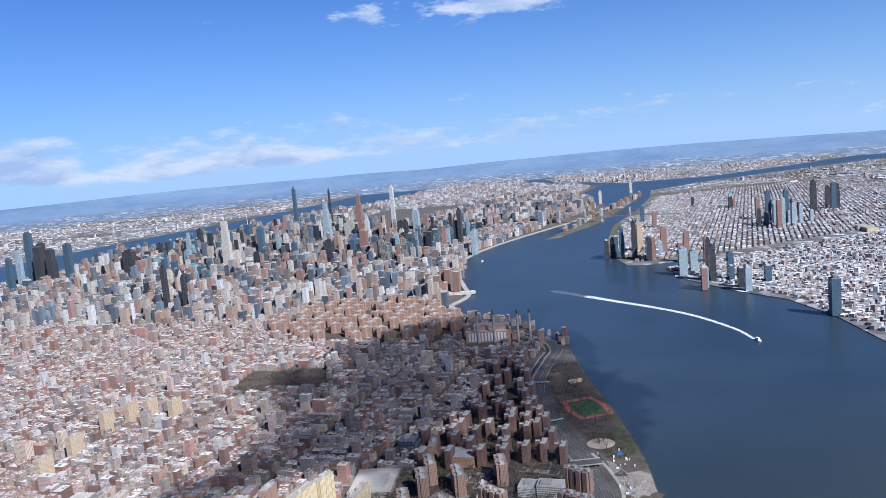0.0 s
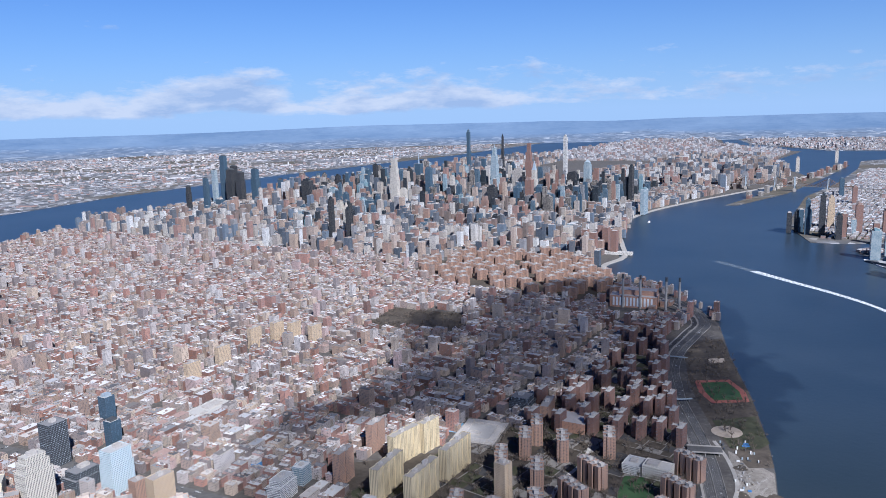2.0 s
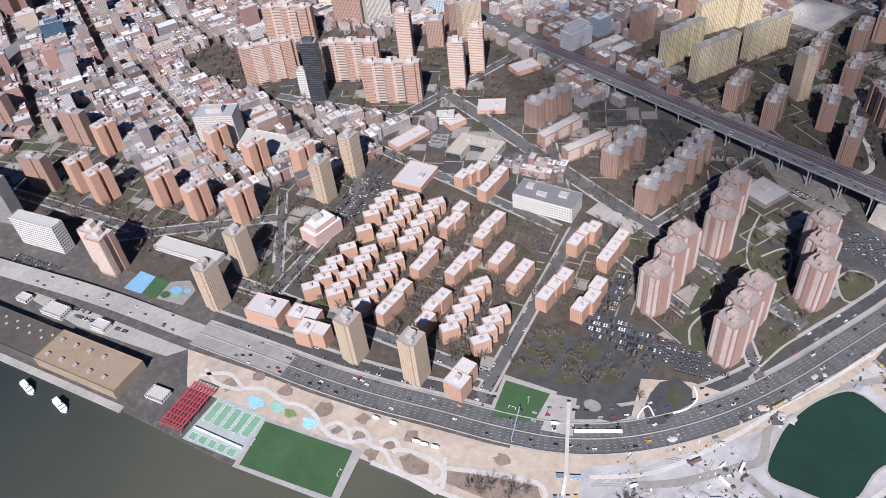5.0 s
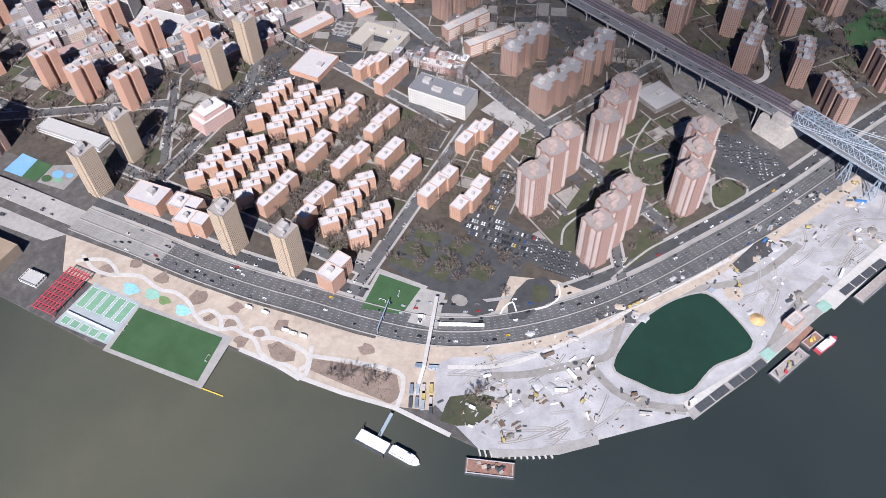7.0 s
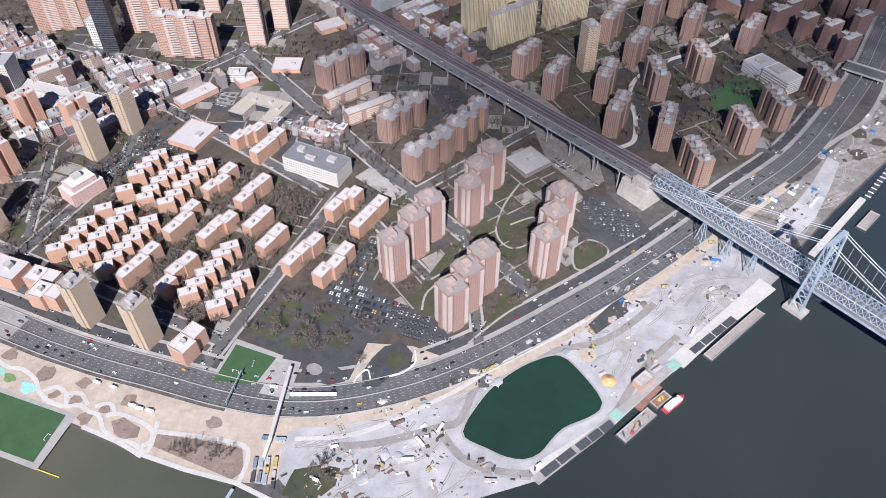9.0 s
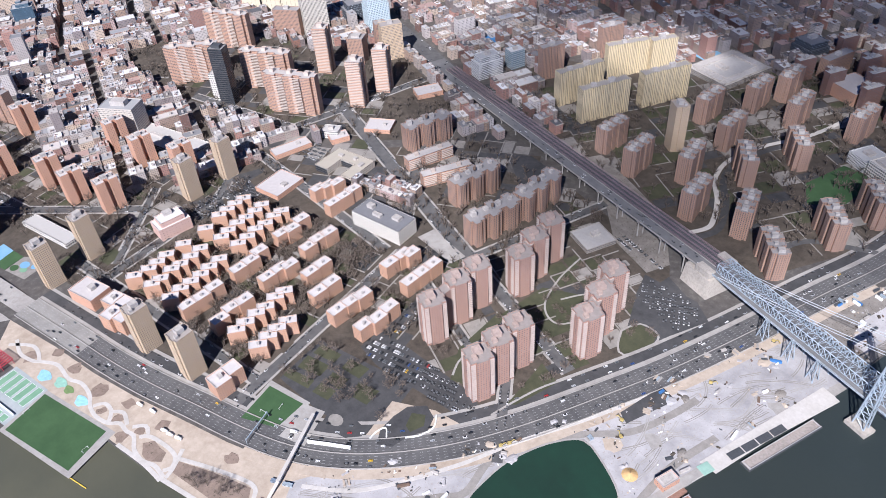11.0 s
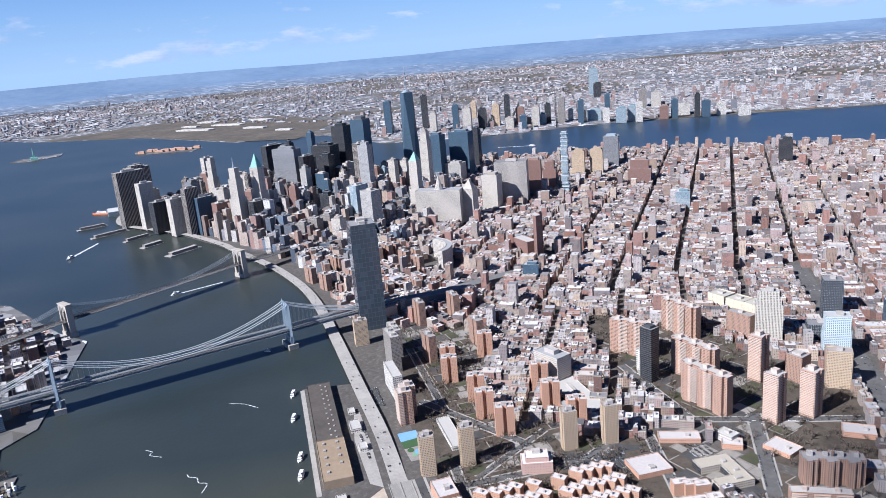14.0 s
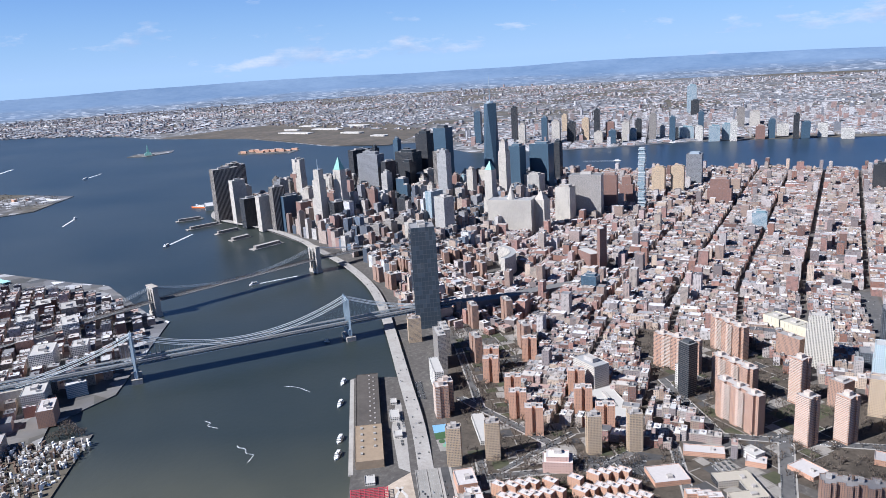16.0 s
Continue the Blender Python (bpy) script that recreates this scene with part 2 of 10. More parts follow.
M_GLASS_DARK = facade("dark_glass_tower", [(0.05, 0.055, 0.065), (0.08, 0.075, 0.075), (0.04, 0.05, 0.06)], [(0.18, 0.18, 0.19), (0.3, 0.3, 0.3)], 1.7, 3.9, (0.10, 0.92), (0.22, 0.95), (0.02, 0.026, 0.034), gloss=0.12, lit=1.5)
M_GLASS_PALE = facade("pale_glass_tower", [(0.34, 0.41, 0.44), (0.44, 0.48, 0.50), (0.22, 0.33, 0.36)], [(0.5, 0.5, 0.5), (0.6, 0.6, 0.6)], 1.8, 3.8, (0.12, 0.9), (0.3, 0.95), (0.11, 0.18, 0.23), gloss=0.12, lit=1.3)
M_LIME = facade("limestone_tower", [(0.50, 0.45, 0.39), (0.56, 0.52, 0.46), (0.43, 0.38, 0.33)], [(0.5, 0.48, 0.45), (0.4, 0.4, 0.4)], 2.6, 3.7)
M_BROWN = facade("brown_brick_tower", [(0.30, 0.19, 0.15), (0.26, 0.15, 0.12), (0.34, 0.23, 0.19)], [(0.45, 0.42, 0.40), (0.55, 0.53, 0.5)], 2.8, 2.9)

n = Nodes("city_ground")
v1, v2 = n.noise(260, 6, 0.7), n.noise(9, 5, 0.7)
cell = n.voronoi(16)
c = n.ramp(v2, [(0.3, (0.035, 0.035, 0.038)), (0.55, (0.08, 0.079, 0.078)), (0.75, (0.18, 0.17, 0.16))])
c = n.mix(n.m("MULTIPLY", v1, 0.5), c, (0.16, 0.13, 0.10))
M_GROUND = n.done(c, 0.9)

n = Nodes("far_town_ground")
speck = n.ramp(n.voronoi(46, "Color"), [(0.0, (0.05, 0.06, 0.07)), (0.45, (0.12, 0.12, 0.13)), (0.70, (0.24, 0.24, 0.25)), (0.88, (0.62, 0.62, 0.64))])
open_ = n.ramp(n.noise(1500, 6, 0.65), [(0.47, (0, 0, 0)), (0.57, (1, 1, 1))])
wood = n.ramp(n.noise(90, 6, 0.7), [(0.3, (0.050, 0.048, 0.042)), (0.55, (0.11, 0.095, 0.07)), (0.75, (0.17, 0.14, 0.10))])
M_FARLAND = n.done(n.mix(open_, speck, wood), 0.95)

# distance haze is put into these hill colours: bluish towns, bluer woods higher up
n = Nodes("haze_tinted_hills")
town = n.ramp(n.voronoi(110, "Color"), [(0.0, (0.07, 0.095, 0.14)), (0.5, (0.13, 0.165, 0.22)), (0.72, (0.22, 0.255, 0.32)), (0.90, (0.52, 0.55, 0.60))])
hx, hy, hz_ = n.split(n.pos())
hazed_woods = n.ramp(n.m("ADD", n.m("MULTIPLY", n.noise(2600, 5, 0.65), 0.8), n.m("DIVIDE", hz_, 330)), [(0.42, (0, 0, 0)), (0.74, (1, 1, 1))])
M_HILL = n.done(n.mix(hazed_woods, town, n.ramp(n.m("ADD", n.m("MULTIPLY", n.noise(1900, 6, 0.7), 0.75), n.m("MULTIPLY", n.noise(160, 4), 0.25)), [(0.35, (0.10, 0.17, 0.29)), (0.65, (0.175, 0.255, 0.38))])), 0.95)

n = Nodes("river_water")
deep = n.ramp(n.noise(700, 4, 0.55), [(0.35, (0.026, 0.035, 0.034)), (0.68, (0.048, 0.056, 0.051))])
wx, wy, wz = n.split(n.pos())
# silt drifting below the point
silt = n.m("MULTIPLY", n.m("MINIMUM", n.m("MAXIMUM", n.m("DIVIDE", n.m("SUBTRACT", 130, wx), 330), 0), 1), n.m("MINIMUM", n.m("MAXIMUM", n.m("DIVIDE", n.m("ADD", wx, 600), 440), 0), 1))
deep = n.mix(n.m("MULTIPLY", silt, n.m("MULTIPLY_ADD", n.noise(160, 4, 0.6), 0.8, 0.25)), deep, (0.15, 0.142, 0.092))
n.bump(n.m("ADD", n.m("MULTIPLY", n.noise(14, 5, 0.6), 0.7), n.m("MULTIPLY", n.noise(90, 3, 0.6), 0.5)), 0.35, 1.2)
# northwards the blue of the reflected sky is painted into the water colour
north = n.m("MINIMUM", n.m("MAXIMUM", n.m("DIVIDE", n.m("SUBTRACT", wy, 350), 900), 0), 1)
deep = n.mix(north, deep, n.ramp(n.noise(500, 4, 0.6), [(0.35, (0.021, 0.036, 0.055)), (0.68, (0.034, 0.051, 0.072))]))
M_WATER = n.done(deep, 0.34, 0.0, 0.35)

# ---------------------------------------------------------------- mesh tools
Mesh = bpy.data.meshes


class Shape:
    """Collects quads and polygons in true metres; made into one mesh."""

    def __init__(self):
        self.v, self.f, self.mi = [], [], []

    def add(self, vs, fs, mi=0):
        o = len(self.v)
        self.v.extend(vs)
        self.f.extend([tuple(o + i for i in f) for f in fs])
        self.mi.extend([mi] * len(fs))
        return self

    def box(self, cx, cy, w, d, z0, z1, turn=0.0, taper=1.0, mi=0, bottom=False):
        c, s = math.cos(turn), math.sin(turn)
        vs = []
        for k, z in ((1.0, z0), (taper, z1)):
            for a, b in ((-w, -d), (w, -d), (w, d), (-w, d)):
                a, b = a * k / 2, b * k / 2
                vs.append((cx + a * c - b * s, cy + a * s + b * c, z))
        fs = [(0, 1, 5, 4), (1, 2, 6, 5), (2, 3, 7, 6), (3, 0, 4, 7), (4, 5, 6, 7)]
        if bottom:
            fs.append((3, 2, 1, 0))
        return self.add(vs, fs, mi)

    def prism(self, poly, z0, z1, mi=0, bottom=False):
        """An upright prism over a polygon, counter-clockwise."""
        n = len(poly)
        fs = [(i, (i + 1) % n, n + (i + 1) % n, n + i) for i in range(n)] + [tuple(range(n, 2 * n))]
        if bottom:
            fs.append(tuple(range(n - 1, -1, -1)))
        return self.add([(x, y, z0) for x, y in poly] + [(x, y, z1) for x, y in poly], fs, mi)

    def roofed(self, poly, z0, z1, lip=1.0, inset=0.5, mi=0):
        """A building's shell over a polygon, with a parapet round a sunken roof."""
        n = len(poly)
        cx, cy = sum(p[0] for p in poly) / n, sum(p[1] for p in poly) / n
        inner = shrink(poly, inset)
        vs = [(x, y, z0) for x, y in poly] + [(x, y, z1) for x, y in poly] + [(x, y, z1) for x, y in inner] + [(x, y, z1 - lip) for x, y in inner]
        fs = []
        for i in range(n):
            j = (i + 1) % n
            for k in range(3):
                fs.append((k * n + i, k * n + j, (k + 1) * n + j, (k + 1) * n + i))
        fs.append(tuple(range(3 * n, 4 * n)))
        return self.add(vs, fs, mi)

    def rod(self, a, b, r0, r1=None, sides=4, mi=0, caps=False):
        """A tapered rod between two points."""
        a, b = Vector(a), Vector(b)
        d = (b - a).normalized()
        q = d.orthogonal().normalized()
        w = d.cross(q)
        r1 = r0 if r1 is None else r1
        vs = [tuple(p + (q * math.cos(2 * math.pi * (i + 0.5) / sides) + w * math.sin(2 * math.pi * (i + 0.5) / sides)) * r) for p, r in ((a, r0), (b, r1)) for i in range(sides)]
        fs = [(i, (i + 1) % sides, sides + (i + 1) % sides, sides + i) for i in range(sides)]
        if caps:
            fs += [tuple(range(sides - 1, -1, -1)), tuple(range(sides, 2 * sides))]
        return self.add(vs, fs, mi)

    def spike(self, a, b, r):
        """A thin three-sided twig that ends in a point."""
        a, b = Vector(a), Vector(b)
        d = (b - a).normalized()
        q = d.orthogonal().normalized()
        w = d.cross(q)
        return self.add([tuple(a + (q * math.cos(t) + w * math.sin(t)) * r) for t in (0, 2.094, 4.189)] + [tuple(b)], [(0, 1, 3), (1, 2, 3), (2, 0, 3)])

    def beam(self, a, b, w, h, mi=0):
        """A straight beam of w by h between two points, upright."""
        a, b = Vector(a), Vector(b)
        d = b - a
        side = Vector((d.y, -d.x, 0))
        side = side.normalized() if side.length > 1e-6 else Vector((1, 0, 0))
        up = side.cross(d).normalized()
        if up.z < 0:
            up = -up
        vs = [tuple(p + side * sx * w / 2 + up * sy * h / 2) for p in (a, b) for sx, sy in ((-1, -1), (1, -1), (1, 1), (-1, 1))]
        return self.add(vs, [(0, 1, 5, 4), (1, 2, 6, 5), (2, 3, 7, 6), (3, 0, 4, 7), (3, 2, 1, 0), (4, 5, 6, 7)], mi)

    def ribbon(self, pts, w, z0, z1, mi=0, offset=0.0):
        """A strip of width w along a line, as a slab from z0 to z1 (numbers, or a z per point)."""
        pts = [Vector(p[:2]) for p in pts]
        n = len(pts)
        vs = []
        for i, p in enumerate(pts):
            d = (pts[min(i + 1, n - 1)] - pts[max(i - 1, 0)]).normalized()
            s = Vector((d.y, -d.x))
            lo, hi = (z0[i] if isinstance(z0, (list, tuple)) else z0), (z1[i] if isinstance(z1, (list, tuple)) else z1)
            l, r = p + s * (offset - w / 2), p + s * (offset + w / 2)
            vs += [(l.x, l.y, lo), (r.x, r.y, lo), (r.x, r.y, hi), (l.x, l.y, hi)]
        fs = []
        for i in range(n - 1):
            a, b = 4 * i, 4 * i + 4
            fs += [(a + 3, a + 2, b + 2, b + 3), (a + 2, a + 1, b + 1, b + 2), (a, a + 3, b + 3, b), (a + 1, a, b, b + 1)]
        fs += [(0, 1, 2, 3), (4 * n - 1, 4 * n - 2, 4 * n - 3, 4 * n - 4)]
        return self.add(vs, fs, mi)

    def mesh(self, name, *mats, smooth=False):
        me = Mesh.new(name)
        me.from_pydata((np.array(self.v, dtype=float) * K).tolist() if self.v else [], [], self.f)
        for m in mats:
            me.materials.append(m)
        if len(mats) > 1:
            me.polygons.foreach_set("material_index", self.mi)
        if smooth:
            me.polygons.foreach_set("use_smooth", [True] * len(self.f))
        me.validate()
        return me


def shrink(poly, by):
    """The polygon moved inwards by a distance."""
    n, out = len(poly), []
    for i in range(n):
        a, b, c = (Vector(poly[(i + k) % n]) for k in (-1, 0, 1))
        d1, d2 = (b - a).normalized(), (c - b).normalized()
        n1, n2 = Vector((-d1.y, d1.x)), Vector((-d2.y, d2.x))
        k = n1 + n2
        k = k / max(0.3, k.dot(n1)) if k.length > 1e-6 else n1
        out.append(tuple(b + k * by))
    return out


def rect(cx, cy, w, d, turn=0.0):
    c, s = math.cos(turn), math.sin(turn)
    return [(cx + a * c - b * s, cy + a * s + b * c) for a, b in ((-w / 2, -d / 2), (w / 2, -d / 2), (w / 2, d / 2), (-w / 2, d / 2))]


def at(x, y, z=0.0, turn=0.0):
    """A pose from true metres and a turn in radians."""
    return Matrix.Translation((x * K, y * K, z * K)) @ Matrix.Rotation(turn, 4, "Z")


def thing(name, label, category, x=0, y=0, z=0, turn=0.0, group=""):
    return tagged_at(new(name), at(x, y, z, turn), label, category, group)


def tagged_at(ob, m, label, category, group=""):
    ob.matrix_basis = m
    ob.empty_display_size = 0.1
    return tagged(ob, label, category, group)


def part(name, sh, parent, *mats, label="", smooth=False, kind=""):
    ob = new(name, sh.mesh(name, *mats, smooth=smooth))
    ob.parent = parent
    return tagged(ob, label, kind=kind)


def structure(name, sh, mats, label, category, kind="structure", smooth=False):
    return tagged(new(name, sh.mesh(name, *mats, smooth=smooth)), label, category, kind=kind)


def inside(x, y, poly):
    hit, n = False, len(poly)
    for i in range(n):
        x1, y1 = poly[i]
        x2, y2 = poly[i - 1]
        if (y1 > y) != (y2 > y) and x < (x2 - x1) * (y - y1) / (y2 - y1) + x1:
            hit = not hit
    return hit


def earclip_land(poly, z0, z1):
    bm = bmesh.new()
    top = [bm.verts.new((x * K, y * K, z1 * K)) for x, y in poly]
    bm.faces.new(top)
    r = bmesh.ops.extrude_face_region(bm, geom=list(bm.faces))
    for v in r["geom"]:
        if isinstance(v, bmesh.types.BMVert):
            v.co.z = z0 * K
    bmesh.ops.recalc_face_normals(bm, faces=bm.faces)
    bmesh.ops.triangulate(bm, faces=bm.faces)
    return bm


def land(name, poly, mat, label, z1=2.5):
    bm = earclip_land(poly, -3, z1)
    me = Mesh.new(name)
    bm.to_mesh(me)
    bm.free()
    me.materials.append(mat)
    return tagged(new(name, me), label, "ground", kind="structure")


RESERVED = []  # polygons that no ordinary block may build on


def keep_out(poly):
    xs, ys = [p[0] for p in poly], [p[1] for p in poly]
    RESERVED.append((min(xs), max(xs), min(ys), max(ys), poly))


def is_free(x, y):
    for a, b, c, d, poly in RESERVED:
        if a < x < b and c < y < d and inside(x, y, poly):
            return False
    return True

# ---------------------------------------------------------------- water and land
MANHATTAN = [(-3080, -1110), (-2681, -1040), (-2345, -715), (-2099, -531), (-1744, -293), (-1430, -176), (-1132, -123), (-812, -64), (-815, -161), (-447, -116), (-298, -104), (-281, -101), (-175, -83),
             (-180, -35), (-91, -25), (0, -4), (88, 4), (151, 37), (177, 70), (195, 99), (237, 134), (270, 215), (300, 300), (372, 505), (411, 648), (494, 908), (528, 1049), (571, 1256), (612, 1532),
             (676, 1850), (651, 2137), (518, 2441), (440, 2700), (560, 2880), (600, 3200), (693, 3809), (961, 4327), (1328, 4769), (1735, 5190), (2213, 5686), (2806, 6456), (2994, 7995), (4132, 9883), (3795, 11993), (4400, 14300),
             (2700, 14325), (1518, 11880), (253, 9550), (-506, 7995), (-1349, 6718), (-2150, 5108), (-2530, 4050), (-2656, 2443), (-2900, 2000), (-3200, 1500), (-3380, 500), (-3420, -300), (-3250, -900)]
BROOKLYN = [(-2200, -2200), (-1900, -1600), (-1690, -1180), (-1630, -1040), (-1330, -797), (-1247, -703), (-795, -648), (-670, -720), (-591, -697), (-625, -615), (-418, -585), (-280, -640), (-140, -760), (260, -720), (400, -420), (620, -330), (760, -150), (850, 100), (927, 277), (1050, 620), (1250, 1000), (1450, 1330),
            (1489, 1454), (1580, 1773), (1617, 2073), (1552, 2319), (1521, 2745), (1630, 2980), (1900, 3050), (1900, 3110), (1560, 3140), (1487, 3181), (1560, 3600), (1660, 3870), (2168, 4914), (2760, 5776), (3504, 7018), (4000, 8000), (5200, 8600), (8000, 9500), (19000, 12000),
            (19000, -19000), (-6000, -19000), (-6500, -10500), (-4700, -6700), (-3600, -4600), (-2700, -3300)]
JERSEY = [(-4317, 845), (-4351, 1617), (-4212, 2332), (-3952, 3198), (-3600, 4400), (-3205, 6000), (-2300, 8000), (-500, 11000), (1600, 15650), (3000, 19000), (-19000, 19000), (-19000, -19000), (-11000, -19000), (-9300, -9000), (-8900, -6500), (-8346, -4269), (-7200, -3050), (-6599, -1935), (-5451, -938), (-5318, -224), (-4467, 181)]
BRONX = [(4700, 14300), (4200, 12000), (4500, 10000), (5600, 9500), (8000, 10400), (12000, 12500), (19000, 14000), (19000, 19000), (4600, 19000)]

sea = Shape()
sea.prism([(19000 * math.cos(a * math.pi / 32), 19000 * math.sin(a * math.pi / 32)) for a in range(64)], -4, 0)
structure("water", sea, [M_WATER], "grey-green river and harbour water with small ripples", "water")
land("ground_manhattan", MANHATTAN, M_GROUND, "paved city ground of streets and yards beside the river")
land("ground_brooklyn", BROOKLYN, M_FARLAND, "built-up flat land east of the river")
land("ground_jersey", JERSEY, M_FARLAND, "flat built-up land with marshes beyond the wide river")
land("ground_bronx", BRONX, M_FARLAND, "distant built-up land north of the river")
land("ground_governors_island", [(-3788, -2666), (-3559, -2109), (-3116, -2095), (-3000, -2224), (-3150, -2700), (-3500, -3000)], M_FARLAND, "low wooded island in the harbour")
land("ground_liberty_island", [(-5690, -2640), (-5520, -2640), (-5480, -2480), (-5700, -2330), (-5900, -2380)], M_FARLAND, "small flat island with a monument")
land("ground_ellis_island", [(-5450, -1690), (-5250, -1640), (-5130, -1200), (-5330, -1160)], M_FARLAND, "small island with old brick halls")
land("ground_roosevelt_island", [(1529, 4571), (1600, 4560), (2150, 5169), (2900, 6300), (3650, 7500), (3560, 7560), (2750, 6400), (2040, 5250)], M_FARLAND, "long narrow island in the river")

M_MARSH = Nodes("brown_reed_marsh")
M_MARSH = M_MARSH.done(M_MARSH.ramp(M_MARSH.m("ADD", M_MARSH.m("MULTIPLY", M_MARSH.noise(420, 6, 0.7), 0.6), M_MARSH.m("MULTIPLY", M_MARSH.noise(60, 4), 0.4)), [(0.36, (0.055, 0.052, 0.042)), (0.52, (0.105, 0.088, 0.068)), (0.66, (0.17, 0.145, 0.115))]), 0.95)
# wooded rising country all round the horizon, its distance haze painted as blue
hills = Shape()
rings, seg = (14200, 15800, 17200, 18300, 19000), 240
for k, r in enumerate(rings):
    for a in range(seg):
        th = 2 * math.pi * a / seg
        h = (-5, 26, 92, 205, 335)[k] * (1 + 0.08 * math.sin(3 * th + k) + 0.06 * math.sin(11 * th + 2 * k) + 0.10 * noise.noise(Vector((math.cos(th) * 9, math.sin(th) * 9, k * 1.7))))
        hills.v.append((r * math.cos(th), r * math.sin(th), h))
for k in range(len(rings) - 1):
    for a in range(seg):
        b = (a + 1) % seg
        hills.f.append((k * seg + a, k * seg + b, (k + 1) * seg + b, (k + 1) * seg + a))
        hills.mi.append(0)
structure("backdrop_hills", hills, [M_HILL], "wooded hills along the far horizon, tinted blue for distance haze", "hills", smooth=True)

# ---------------------------------------------------------------- materials of the waterfront
def ground_mat(name, dark, light, size=7, rough=0.9, speck=None):
    n = Nodes(name)
    c = n.ramp(n.m("ADD", n.m("MULTIPLY", n.noise(size, 5, 0.7), 0.55), n.m("MULTIPLY", n.noise(size * 6, 4, 0.6), 0.45)), [(0.32, dark), (0.68, light)])
    if speck:
        c = n.mix(n.m("GREATER_THAN", n.noise(2.2, 3, 0.7), 0.62), c, speck)
    n.bump(n.noise(0.8, 4), 0.3, 0.15)
    return n.done(c, rough)


M_ASPHALT = ground_mat("asphalt", (0.066, 0.065, 0.066), (0.145, 0.140, 0.136), 9)
M_PALEROAD = ground_mat("worn_concrete_road", (0.20, 0.19, 0.175), (0.33, 0.315, 0.29), 9)
M_LOT = ground_mat("parking_asphalt", (0.034, 0.034, 0.036), (0.088, 0.086, 0.086), 12)
M_CONCRETE = ground_mat("concrete", (0.27, 0.25, 0.23), (0.42, 0.40, 0.37), 6)
M_PALE = ground_mat("pale_rubble", (0.27, 0.26, 0.262), (0.55, 0.53, 0.525), 22, 0.95, (0.36, 0.325, 0.295))
M_BROWNEARTH = ground_mat("reddish_bare_earth", (0.16, 0.12, 0.095), (0.32, 0.245, 0.195), 7, 0.95, (0.12, 0.095, 0.07))
M_SAND = ground_mat("bare_sandy_earth", (0.34, 0.275, 0.21), (0.55, 0.465, 0.375), 8)
M_EARTH = ground_mat("winter_lawn", (0.038, 0.031, 0.024), (0.115, 0.094, 0.072), 8)
M_LAWN = ground_mat("park_grass", (0.036, 0.040, 0.021), (0.085, 0.086, 0.046), 10)
M_TURF = ground_mat("synthetic_turf", (0.032, 0.075, 0.026), (0.062, 0.125, 0.048), 26)
M_TURF_DARK = ground_mat("dark_turf", (0.003, 0.018, 0.011), (0.006, 0.040, 0.022), 45, 0.95)
M_COURT = ground_mat("green_court", (0.15, 0.29, 0.18), (0.22, 0.38, 0.25), 10)
M_COURT_GREY = ground_mat("court_apron", (0.30, 0.33, 0.33), (0.42, 0.45, 0.45), 9)
M_RED_TRACK = ground_mat("red_running_track", (0.26, 0.09, 0.07), (0.36, 0.13, 0.10), 10)
M_PATH0 = ground_mat("trodden_earth", (0.14, 0.125, 0.105), (0.32, 0.29, 0.26), 9, 0.95, (0.10, 0.085, 0.06))
M_WHITE = plain("white_paint", (0.78, 0.78, 0.76), 0.6, var=0.08)
M_ROADPAINT = plain("worn_road_paint", (0.42, 0.42, 0.41), 0.8)
M_YELLOW_LINE = plain("yellow_paint", (0.62, 0.45, 0.06), 0.6)
M_YELLOW_DULL = plain("faded_yellow_paint", (0.45, 0.35, 0.12), 0.7, var=0.35, size=1.5)
M_RED = plain("red_steel", (0.45, 0.06, 0.08), 0.5)
M_STEEL = plain("grey_blue_steel", (0.36, 0.42, 0.47), 0.55, 0.2, 0.2, 2.0)
M_STEEL_DARK = plain("dark_steel", (0.09, 0.095, 0.10), 0.5, 0.2)
M_PINK_STEEL = plain("faded_red_railings", (0.30, 0.225, 0.235), 0.6)
M_STONE = plain("granite_blocks", (0.42, 0.38, 0.33), 0.85, var=0.3, size=2.5)
M_BULK = plain("roof_plant", (0.42, 0.39, 0.36), 0.85, var=0.3)
M_TANK = plain("cedar_tank", (0.16, 0.11, 0.08), 0.9)

ROOF_PALE = [(0.62, 0.60, 0.58), (0.54, 0.52, 0.50), (0.70, 0.68, 0.66)]
M_WALKUP = facade("orange_brick", [(0.54, 0.315, 0.205), (0.57, 0.34, 0.225), (0.50, 0.285, 0.185)], [(0.74, 0.70, 0.68), (0.66, 0.62, 0.60), (0.78, 0.75, 0.73)], 3.0, 3.0, (0.30, 0.70))
M_RIVERHOUSE = facade("rose_brick_balconied", [(0.385, 0.235, 0.18), (0.41, 0.255, 0.20)], [(0.44, 0.385, 0.35), (0.38, 0.335, 0.31)], 3.2, 2.95, (0.28, 0.72), (0.38, 0.80), roof_dirt=0.5)
M_TAN = facade("tan_brick", [(0.54, 0.41, 0.28), (0.57, 0.44, 0.30)], [(0.40, 0.36, 0.33)], 2.6, 2.9, (0.25, 0.75), (0.3, 0.78))
M_REDBRICK = facade("red_brick_estate", [(0.54, 0.31, 0.21), (0.57, 0.335, 0.23)], [(0.52, 0.48, 0.46), (0.60, 0.56, 0.54)], 3.1, 2.8, (0.36, 0.64), (0.34, 0.7))
